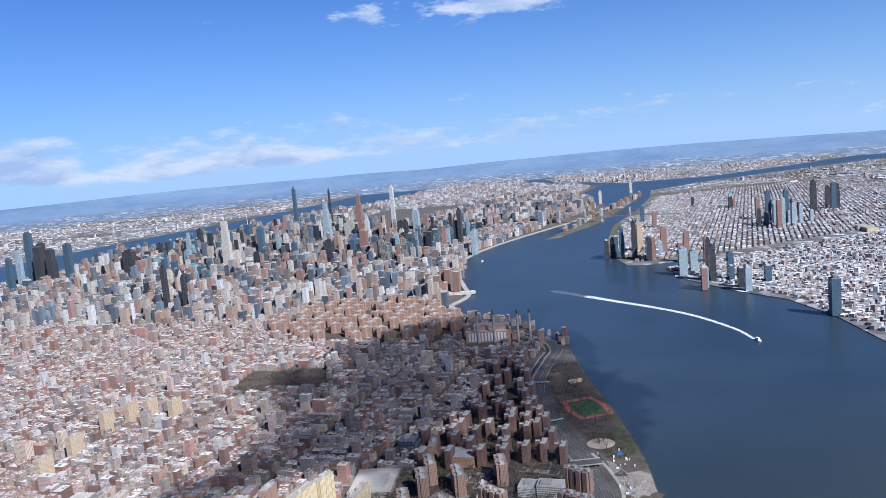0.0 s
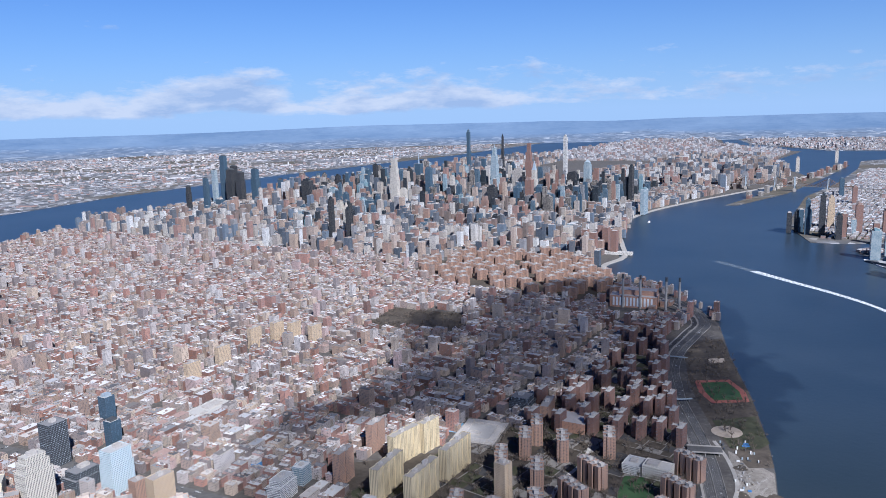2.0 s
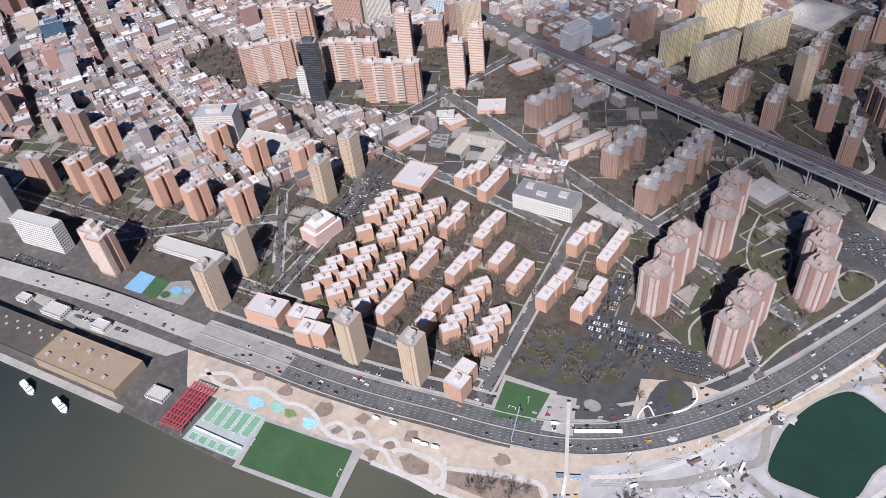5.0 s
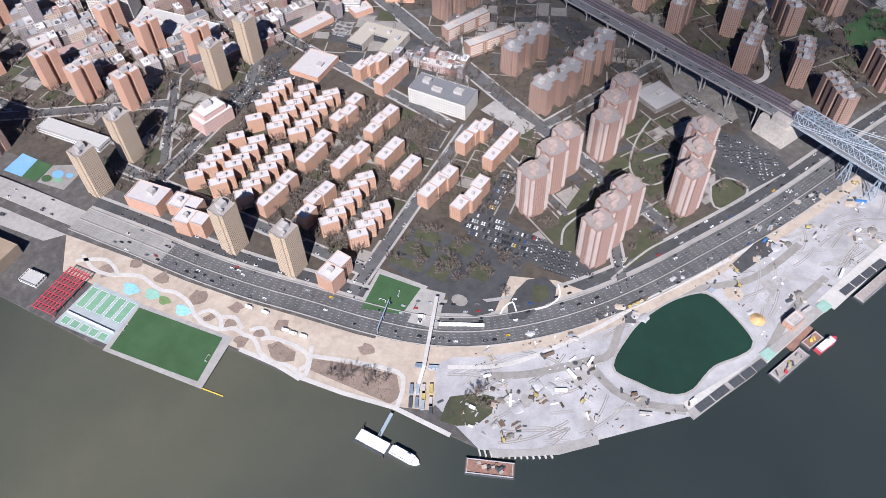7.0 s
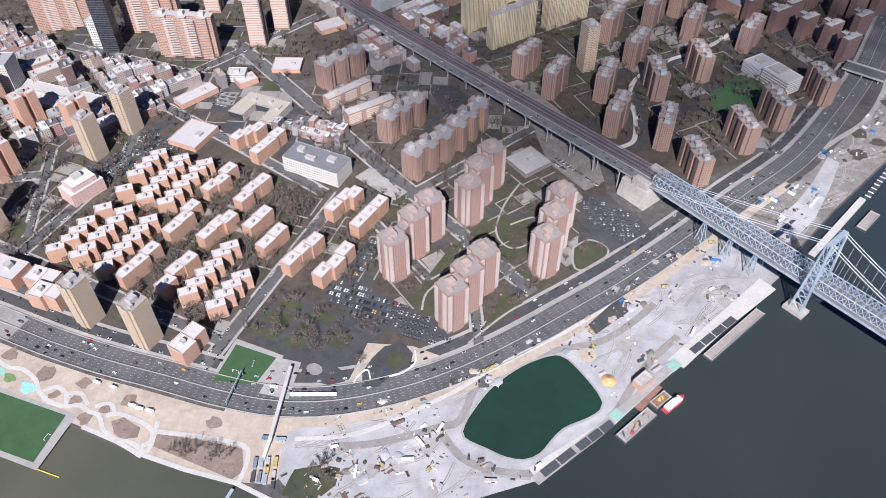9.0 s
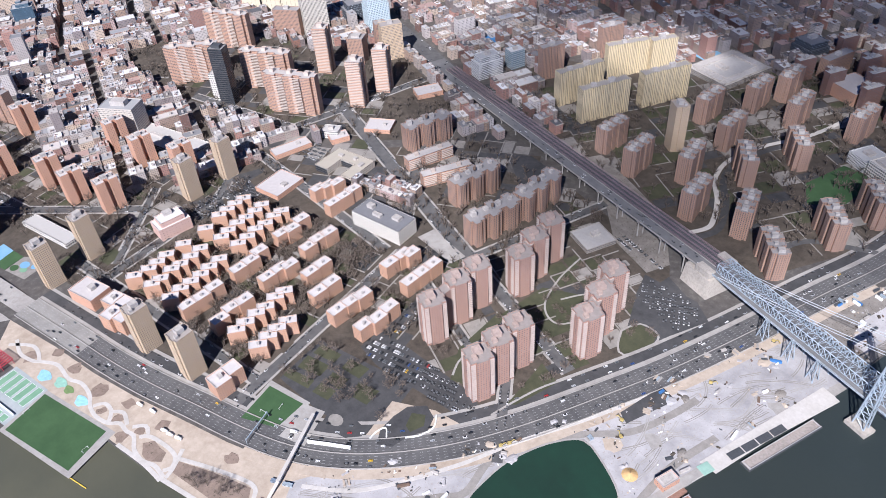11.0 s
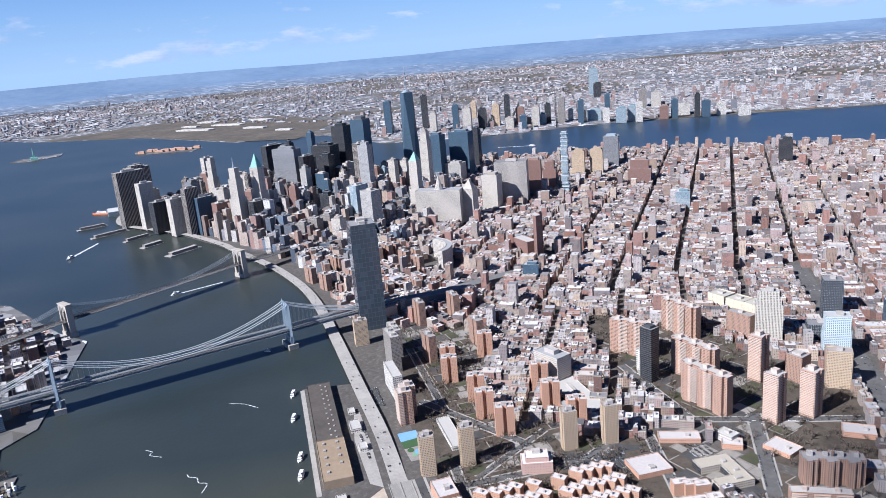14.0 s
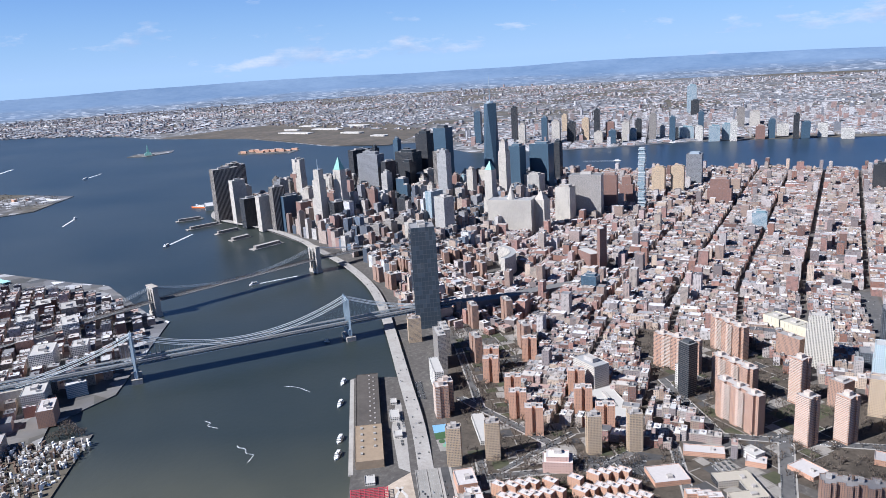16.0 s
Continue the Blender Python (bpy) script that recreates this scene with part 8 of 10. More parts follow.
tagged(new("midtown_skyline", rest_m.mesh("midtown_skyline", *[m for m, _ in MATS])), "densely packed further towers of the centre", "skyscrapers", kind="stuff")

# power station by the river
ps = thing("power_station", "dark red brick power station with white window bays", "power station", 470, 2070, 2.5, radians(-20))
part("hall", Shape().roofed(rect(0, 0, 150, 60), 0, 38, 1.5, 1), ps, M_REDBRICK)
part("boiler_house", Shape().roofed(rect(10, 22, 120, 50), 0, 52, 1.5, 1), ps, M_REDBRICK)
for k in range(12):
    part("window_bay", Shape().box(-62 + k * 11, -30.2, 6, 1.2, 5, 33), ps, M_WHITE)
keep_out(rect(500, 2050, 260, 200))
for x, y in ((429, 2052), (481, 2034), (554, 1996), (594, 1989)):
    st = thing("smokestack", "tall pale smokestack with a dark band at its top", "chimney", x, y, 2.5, 0, "smokestacks")
    part("shaft", Shape().rod((0, 0, 0), (0, 0, 96), 4.6, 3.6, 12), st, M_CONCRETE)
    part("top_band", Shape().rod((0, 0, 96), (0, 0, 110), 3.7, 3.6, 12, caps=True), st, M_STEEL_DARK, label="black top band")
for k in range(9):
    r = random.Random(k)
    single("plant_shed", "low dark industrial shed of the power plant", 545 + r.uniform(-60, 70), 2060 + k * 24 - 120, r.uniform(20, 45), r.uniform(14, 26), r.uniform(8, 20), 25, M_BROWNBRICK)

# large red estate of cross-shaped blocks
STUY = [(480, 2170), (430, 2640), (300, 2960), (-60, 3060), (-330, 2700), (-100, 2330), (250, 2150)]
estate("cross", "riverside_cross_block", "red-brown brick cross-shaped apartment block", "cross-shaped blocks", [plus(52, 44, 15)], 38, M_BROWNBRICK, ((0, 0, 8, 7, 4),))
r_s = random.Random(4)
cross_spots = []
for i in range(-8, 9):
    for j in range(-8, 9):
        x, y = 100 + i * 68 * 0.875 + j * 66 * 0.485 + r_s.uniform(-15, 15), 2580 - i * 68 * 0.485 + j * 66 * 0.875 + r_s.uniform(-15, 15)
        if inside(x, y, STUY) and is_free(x, y) and r_s.random() < 0.86:
            cross_spots.append((x, y))
for x, y in cross_spots:
    raise_block("cross", x, y, 299 if r_s.random() < 0.5 else 29)
keep_out(STUY)
patch("ground_stuy", STUY, 2.56, M_EARTH, "bare winter lawns of the red estate")
for x, y in ((455, 2925), (531, 3070), (553, 2973), (431, 3019)):
    single("waterside_tower", "tall dark brown brick tower on the river edge", x, y, 28, 28, 106, 29, M_BROWN, category="apartment block")
single("hospital_slab", "broad pale hospital block", 372, 3253, 66, 40, 84, 29, M_LIME)
single("hospital_block", "long pale hospital wing", 230, 3560, 110, 36, 52, 29, M_LIME)
single("hospital_glass", "blue-green glass hospital wing", 420, 3420, 60, 40, 74, 29, M_GLASS_PALE)
single("pier_hall", "long white hall on a river pier", 566, 2960, 130, 34, 12, 112, M_CREAM)

# towers across the river
for x, y, h, w, m, lab in ((1600, 3330, 200, 34, M_GLASS_DARK, "tall dark glass tower on the far river point"), (1640, 3240, 115, 32, M_GLASS_DARK, "dark glass tower on the far river point"), (1560, 3400, 170, 30, M_GLASS_BLUE, "blue glass tower on the far river point"), (1817, 3425, 140, 40, M_BROWN, "brown brick tower across the river"), (1743, 3562, 160, 40, M_TAN, "tan tower across the river"), (1900, 3330, 120, 34, M_BROWN, "brown tower across the river"), (1570, 2760, 120, 46, M_GLASS_PALE, "white stepped glass tower across the river"), (1640, 2790, 100, 42, M_GLASS_PALE, "white stepped glass block across the river"), (1640, 2660, 165, 30, M_GLASS_DARK, "dark tower across the river"), (1600, 2560, 150, 32, M_GLASS_DARK, "dark blue glass tower across the river"), (1660, 2520, 120, 30, M_GLASS_BLUE, "blue tower across the river"), (1806, 2965, 130, 30, M_BROWN, "brown tower behind the far shore"), (1590, 1790, 125, 36, M_GLASS_BLUE, "blue glass tower by the far piers"),
                           (3010, 4240, 200, 40, M_GLASS_BLUE, "blue glass tower in the far cluster"), (2983, 4008, 215, 40, M_GLASS_BLUE, "tall teal glass tower in the far cluster"), (2922, 3848, 150, 36, M_GLASS_PALE, "pale tower in the far cluster"), (3485, 4409, 220, 44, M_GLASS_DARK, "dark glass tower in the far cluster"), (3679, 4422, 180, 50, M_GLASS_DARK, "dark glass slab in the far cluster"), (3560, 4300, 200, 40, M_GLASS_BLUE, "blue glass tower in the far cluster"), (3300, 4500, 140, 40, M_GLASS_PALE, "pale glass tower in the far cluster"), (3750, 4600, 150, 40, M_GLASS_DARK, "dark tower at the cluster's edge"), (3100, 4500, 130, 36, M_BROWN, "brown tower in the far cluster"), (2300, 4500, 110, 34, M_BROWN, "brown tower along the far bank"), (2400, 4900, 120, 36, M_GLASS_BLUE, "blue tower along the far bank"), (2900, 6900, 130, 40, M_LIME, "pale tower far up the river"), (3700, 7900, 120, 40, M_LIME, "pale tower far up the river")):
    single("far_bank_tower", lab, x, y, w, w * 0.8, h, 20, m, category="tower", setbacks=((h * 0.75, 0.85),) if h > 140 else ())

r_q = random.Random(63)
for x, y, n_t, h0 in ((2960, 4080, 16, 130), (1640, 3330, 9, 110), (1600, 2480, 7, 80), (3250, 5400, 4, 90)):
    for k in range(n_t):
        px, py, h = x + r_q.uniform(-170, 170), y + r_q.uniform(-240, 240), h0 * r_q.uniform(0.6, 1.35)
        if is_free(px, py):
            m, lab = r_q.choice(((M_GLASS_DARK, "dark glass apartment tower across the river"), (M_GLASS_BLUE, "blue glass apartment tower across the river"), (M_BROWN, "brown brick apartment tower across the river"), (M_GLASS_PALE, "pale glass apartment tower across the river")))
            single("far_bank_tower", lab, px, py, r_q.uniform(24, 34), r_q.uniform(20, 28), round(h), 20, m, category="tower", crown=("box", 5, M_BULK) if r_q.random() < 0.5 else None)
single("yellow_rail_hall", "long yellow depot hall beside rail yards", 3050, 3380, 190, 60, 22, 20, M_YELLOW)
for k in range(26):
    u = r_q.uniform(0.05, 1)
    px, py = 1600 + u * 1900 + r_q.uniform(-20, 20), 4640 + u * 2630 + r_q.uniform(-20, 20)
    if is_free(px, py):
        single("island_block", "pale brick apartment block on the long river island", px, py, 60, 22, round(r_q.uniform(22, 62)), 36, r_q.choice((M_LIME, M_BROWN, M_GREYSLAB)))
structure("road_river_drive", Shape().ribbon(smooth_line([(470, 2560), (470, 2720), (585, 2900), (628, 3200), (716, 3800), (985, 4320), (1350, 4760), (1755, 5180), (2230, 5680), (2815, 6450)], 40), 22, 0, 4.2), [M_CONCRETE], "pale riverside drive along the water", "road")

FARBANK_A = [(1560, 1600), (1660, 2100), (1600, 2400), (1580, 2950), (1900, 3020), (3200, 3300), (4200, 2600), (3800, 900), (1560, 1250)]
FARBANK_B = [(1580, 3250), (1700, 3850), (2200, 4850), (2800, 5700), (3600, 7000), (5200, 7000), (5600, 4200), (3600, 3500), (1950, 3200)]
DUMBO = [(-900, -700), (-1230, -740), (-1560, -1060), (-1640, -1300), (-1500, -1700), (-900, -1700), (-560, -1200), (-560, -820)]
HOBOKEN = [(-4000, 3150), (-4400, 2300), (-4400, 1600), (-4350, 850), (-4550, 250), (-5400, 100), (-6800, 1200), (-6500, 3200), (-5000, 5200), (-3700, 4500)]
HEIGHTS = [(-6800, 1200), (-5500, -200), (-6700, -1700), (-8200, -4000), (-9800, -3800), (-9500, 800), (-8500, 3200), (-6500, 3200)]

# ---------------------------------------------------------------- piers, boats, works
M_HULL = plain("white_hull", (0.74, 0.74, 0.73), 0.45, var=0.08)
M_DARKWIN = plain("cabin_glass", (0.03, 0.04, 0.05), 0.15, var=0.1)
M_FOAM = Nodes("wake_foam")
fo = M_FOAM.noise(7, 5, 0.75)
M_FOAM.put(M_FOAM.bsdf.inputs["Alpha"], M_FOAM.m("MINIMUM", M_FOAM.m("MAXIMUM", M_FOAM.m("MULTIPLY", M_FOAM.m("SUBTRACT", fo, 0.36), 5), 0.0), 1.0))
M_FOAM = M_FOAM.done((0.80, 0.84, 0.86), 0.7)
n = Nodes("thin_foam")
n.put(n.bsdf.inputs["Alpha"], n.m("MINIMUM", n.m("MAXIMUM", n.m("MULTIPLY", n.m("SUBTRACT", n.noise(9, 5, 0.7, stretch=(1, 1, 1)), 0.47), 3), 0.0), 0.7))
M_FOAM_THIN = n.done((0.55, 0.62, 0.66), 0.6)


def boat(name, label, x, y, az, L, B, decks=2, mat=None, category="boat"):
    """A boat with a pointed hull, deckhouse, wheelhouse and mast."""
    ob = thing(name, label, category, x, y, 0, radians(90 - az))
    hull = [(-L / 2, -B / 2 * 0.9), (L * 0.25, -B / 2), (L * 0.42, -B * 0.3), (L / 2, 0), (L * 0.42, B * 0.3), (L * 0.25, B / 2), (-L / 2, B / 2 * 0.9)]
    part("hull", Shape().prism(hull, -0.6, L * 0.055 + 0.8, bottom=True), ob, mat or M_HULL)
    z = L * 0.055 + 0.8
    for k in range(decks):
        w = 0.86 - 0.12 * k
        part("deckhouse", Shape().box(-L * (0.06 + 0.05 * k), 0, L * (0.7 - 0.14 * k), B * w, z, z + 2.5), ob, M_HULL)
        part("window_band", Shape().box(-L * (0.06 + 0.05 * k), 0, L * (0.7 - 0.14 * k) + 0.15, B * w + 0.15, z + 1.1, z + 1.9), ob, M_DARKWIN)
        z += 2.5
    part("wheelhouse", Shape().box(L * 0.12, 0, L * 0.12, B * 0.5, z, z + 2.2, 0, 0.85), ob, M_HULL)
    part("mast", Shape().rod((L * 0.08, 0, z + 2), (L * 0.08, 0, z + 7), 0.18, 0.08), ob, M_STEEL)
    return ob


M_DECK_PALE = plain("worn_deck", (0.33, 0.29, 0.26), 0.9, var=0.35, size=2.5)
M_RUST = plain("rusty_deck", (0.26, 0.15, 0.11), 0.9, var=0.4, size=2.0)


def barge(label, x, y, az, L, B, cargo=None, deck=None):
    ob = thing("barge", label, "barge", x, y, 0, radians(90 - az))
    part("hull", Shape().box(0, 0, L, B, -0.5, 2.2), ob, M_STEEL_DARK)
    part("deck", Shape().box(0, 0, L - 1.5, B - 1.5, 2.2, 2.5), ob, deck or M_DECK_PALE)
    for sgn in (-1, 1):
        part("coaming", Shape().box(0, sgn * (B / 2 - 1), L - 1.5, 0.5, 2.4, 3.5), ob, M_PALE)
        part("end_coaming", Shape().box(sgn * (L / 2 - 2), 0, 0.5, B - 2.5, 2.4, 3.5), ob, M_PALE)
    r = random.Random(int(L * 7))
    for k in range(cargo or 0):
        part("load", Shape().box(r.uniform(-L / 2 + 6, L / 2 - 6), r.uniform(-B / 4, B / 4), r.uniform(2, 6), r.uniform(1, 3), 2.5, 2.5 + r.uniform(0.6, 2.4), r.uniform(0, 1)), ob, r.choice((M_RUST, M_BULK, M_STEEL_DARK, M_RED, M_STEEL_DARK, M_SAND, M_CONCRETE, M_YELLOW_LINE)))
    return ob


barge("long empty deck barge moored by the works", 352, 393, 20, 98, 12)
barge("crane barge loaded with red machinery", 298, 235, 20, 48, 13, 9)
barge("rust-red barge moored by the works", 309, 274, 22, 24, 11, 3, M_RUST)
boat("tugboat", "white and red tugboat beside the barges", 322, 277, 22, 30, 8, 1, M_RED)
barge("timber work platform loaded with gear", 106, -7, 65, 44, 15, 12, M_RUST)
boat("ferry", "white river ferry at its landing", 36, -37, 87, 30, 9, 1)
ld = thing("ferry_landing", "floating ferry landing with a white canopy and gangway", "landing", 4, -42, 0, radians(3))
part("pontoon", Shape().box(0, 0, 34, 13, -0.5, 1.4), ld, M_STEEL_DARK)
part("canopy", Shape().box(0, 0.5, 31, 11, 4.6, 5.2, 0, 0.98, bottom=True), ld, M_WHITE)
for dx in (-12, 8):
    for dy in (-3, 5):
        part("canopy_post", Shape().rod((dx, dy, 1.4), (dx, dy, 4.6), 0.2), ld, M_STEEL)
part("gangway", Shape().beam((2, 6, 2), (0, 33, 3.2), 3.2, 0.7), ld, M_STEEL)
for dx, dy in ((-15, 8), (16, -8), (2, 9)):
    part("pile", Shape().rod((dx, dy, -1), (dx, dy, 6), 0.5), ld, M_TANK)

# fast ferry and its wake
boat("ferry", "white catamaran ferry under way with a long wake", 1207, 1640, 195, 38, 11, 2)
WAKE = smooth_line([(1207, 1660), (1228, 1800), (1215, 2020), (1165, 2210), (1097, 2386), (1020, 2590), (946, 2782)], 12)
wk, wn_k = Shape(), len(WAKE)
for i in range(wn_k - 1):
    for off in (0,):
        w0, w1 = 10 + 30 * i / wn_k, 10 + 30 * (i + 1) / wn_k
        a, b = Vector(WAKE[i]), Vector(WAKE[i + 1])
        d = (b - a).normalized()
        s = Vector((d.y, -d.x))
        wk.add([(*(a - s * w0 / 2), 0.12), (*(a + s * w0 / 2), 0.12), (*(b + s * w1 / 2), 0.12), (*(b - s * w1 / 2), 0.12)], [(0, 1, 2, 3)], 0 if i < wn_k * 0.8 else 1)
tagged(new("ferry_wake", wk.mesh("ferry_wake", M_FOAM, M_FOAM_THIN)), "long white foaming wake of a ferry", "wake", kind="stuff")
drift = Shape()
for pts in ([(-560, -330), (-552, -326), (-546, -312), (-530, -306), (-524, -292), (-500, -296)], [(-660, -420), (-650, -405), (-640, -408), (-628, -385)], [(-360, -300), (-352, -285), (-338, -262)], [(-800, -300), (-790, -270), (-765, -240)]):
    drift.ribbon(smooth_line(pts, 5), 1.2, 0.02, 0.1)
tagged(new("drift_foam", drift.mesh("drift_foam", M_FOAM)), "thin drifting lines of foam on the water", "foam", kind="stuff")
for x, y, az, L in ((-1560, -560, 150, 28), (-2150, -1050, 100, 40), (-2850, -1750, 260, 36), (-3300, -2600, 80, 60), (-4300, -2400, 90, 50), (-4700, -3300, 80, 90), (-1040, -250, 20, 14), (900, 3900, 30, 30), (1250, 4700, 40, 26), (-3700, 1000, 20, 40)):
    boat("ferry", "small white boat under way on the river", x, y, az, L, L * 0.28, 2)
    if L > 25 and x < -1400:
        ra = radians(az)
        sh = Shape().ribbon([(x - math.sin(ra) * L * k, y - math.cos(ra) * L * k) for k in (0.4, 1.5, 3, 5)], L * 0.25, 0.02, 0.1)
        tagged(new("boat_wake", sh.mesh("boat_wake", M_FOAM)), "short white wake behind a boat", "wake", kind="stuff")

# long pier shed with two roofs
M_SHED_DARK = ground_mat("dark_shed_roof", (0.06, 0.052, 0.046), (0.11, 0.095, 0.082), 10)
M_SHED_TAN = ground_mat("tan_shed_roof", (0.24, 0.18, 0.12), (0.34, 0.26, 0.18), 12)
sd = thing("pier_shed", "long pier shed with a dark and a tan flat roof", "pier shed", -628, -107, 2.5, radians(7))
part("dark_hall", Shape().roofed(rect(-66, 0, 228, 44), 0, 12, 0.8, 0.6), sd, M_SHED_DARK)
part("tan_hall", Shape().roofed(rect(110, 0, 124, 46), 0, 14, 0.8, 0.6), sd, M_SHED_TAN)
for k in range(22):
    part("skylight", Shape().box(-170 + k * 10, 12 if k % 2 else 4, 2.2, 3, 11.2, 12.6), sd, M_BULK)
for k in range(9):
    part("roof_unit", Shape().box(60 + (k % 5) * 22, -12 + (k // 5) * 22, 5, 4, 13.2, 15.4), sd, M_CONCRETE)
part("apron", Shape().box(0, -31, 372, 8, -2, 0.4), sd, M_CONCRETE)
keep_out(rect(-628, -107, 400, 110))
patch("lot_pier", [(-690, -62), (-590, -62), (-455, -40), (-440, -20), (-580, -36), (-690, -52)], 2.7, M_CONCRETE, "pale concrete yard behind the pier shed")
for k, (x, y, w, d, h) in enumerate(((-632, -60, 34, 18, 8), (-560, -48, 20, 14, 7), (-690, -66, 18, 12, 6), (-418, -82, 24, 16, 5))):
    single("pier_office", "small white-roofed waterfront building", x, y, w, d, h, 82, M_CREAM)
rc = thing("red_canopy", "open red steel roof frame beside the courts", "canopy", -374, -78, 2.5, radians(7))
for k in range(7):
    part("rafter", Shape().beam((-13 + k * 4.3, -28, 7), (-13 + k * 4.3, 28, 7), 1.3, 0.8), rc, M_RED)
for k in range(9):
    part("purlin", Shape().beam((-14, -28 + k * 7, 7.8), (14, -28 + k * 7, 7.8), 0.9, 0.5), rc, M_RED)
for dx in (-13, 13):
    for k in range(5):
        part("post", Shape().rod((dx, -27 + k * 13.5, 0), (dx, -27 + k * 13.5, 7), 0.35), rc, M_RED)
for x, y in ((-800, -178), (-560, -150), (-505, -146), (-700, -170)):
    boat("yacht", "white motor yacht moored along the pier", x, y, 98, 26, 8, 2)

# worksite: footbridge, quay edge with dark slabs, sheds, spoil, machines
fb = thing("footbridge", "pale steel footbridge across the highway", "footbridge", 0, 0, 0)
part("span", Shape().beam((-32, 122, 8.2), (2, 46, 8.2), 3.6, 2.6), fb, M_PALEPATH)
for p in ((-30, 118), (-15, 84), (0, 50)):
    part("pier", Shape().box(p[0], p[1], 1.4, 2.4, 2.3, 7.2), fb, M_CONCRETE)
part("ramp", Shape().beam((2, 46, 8), (10, 20, 3), 3.4, 1), fb, M_PALEPATH)
gs = thing("sign_gantry", "steel sign gantry over the highway", "gantry", -66, 74, 2.5, radians(107))
part("crossbeam", Shape().beam((-19, 0, 7.5), (19, 0, 7.5), 1, 1.2), gs, M_STEEL)
for dx in (-19, 0, 19):
    part("post", Shape().rod((dx, 0, 0), (dx, 0, 7.5), 0.35), gs, M_STEEL)
quay = [(237, 134), (270, 215), (300, 300), (336, 402), (372, 505)]
structure("quay_wall", Shape().ribbon(smooth_line(quay, 20), 9, -2, 2.9), [M_CONCRETE], "pale concrete quay edge", "quay")
patch("quay_deck", [(300, 324), (356, 486), (371, 481), (318, 322)][::-1], 3.0, M_PALEPATH, "wide white new quay deck", "quay")
for k, (a, b, n_p) in enumerate((((319, 346), (346, 414), 4), ((258, 183), (277, 226), 3), ((240, 142), (256, 180), 2))):
    a, b = Vector(a), Vector(b)
    for j in range(n_p):
        structure("quay_panel_%d" % (k * 5 + j + 1), Shape().ribbon([a.lerp(b, (j + 0.03) / n_p), a.lerp(b, (j + 0.95) / n_p)], 8.0, 2.6, 3.3), [M_STEEL_DARK], "dark new slab along the quay edge", "slab")
M_TEAL_PAD = plain("pale_teal_deck", (0.30, 0.46, 0.38), 0.8, var=0.15)
for x, y in ((308, 321), (277, 235)):
    structure("quay_pad", Shape().box(x, y, 13, 11, 2.4, 3.4, radians(68)), [M_TEAL_PAD], "pale green landing pad on the quay", "slab")
structure("dock_deck", Shape().prism([(284, 256), (297, 252), (306, 289), (294, 291)], -1, 2.2), [M_RUST], "rusty working deck below the pump house", "dock")
r_w = random.Random(12)
M_BLUE_TARP = plain("blue_tarp", (0.06, 0.18, 0.42), 0.6)
spots = 0
SITE = [(14, 58), (89, 10), (172, 72), (232, 138), (292, 300), (362, 505), (300, 525), (262, 495), (215, 395), (165, 282)]
BASIN = [(202, 280), (164, 226), (148, 169), (155, 138), (190, 130), (222, 143), (238, 173), (265, 212), (268, 240), (242, 270)]
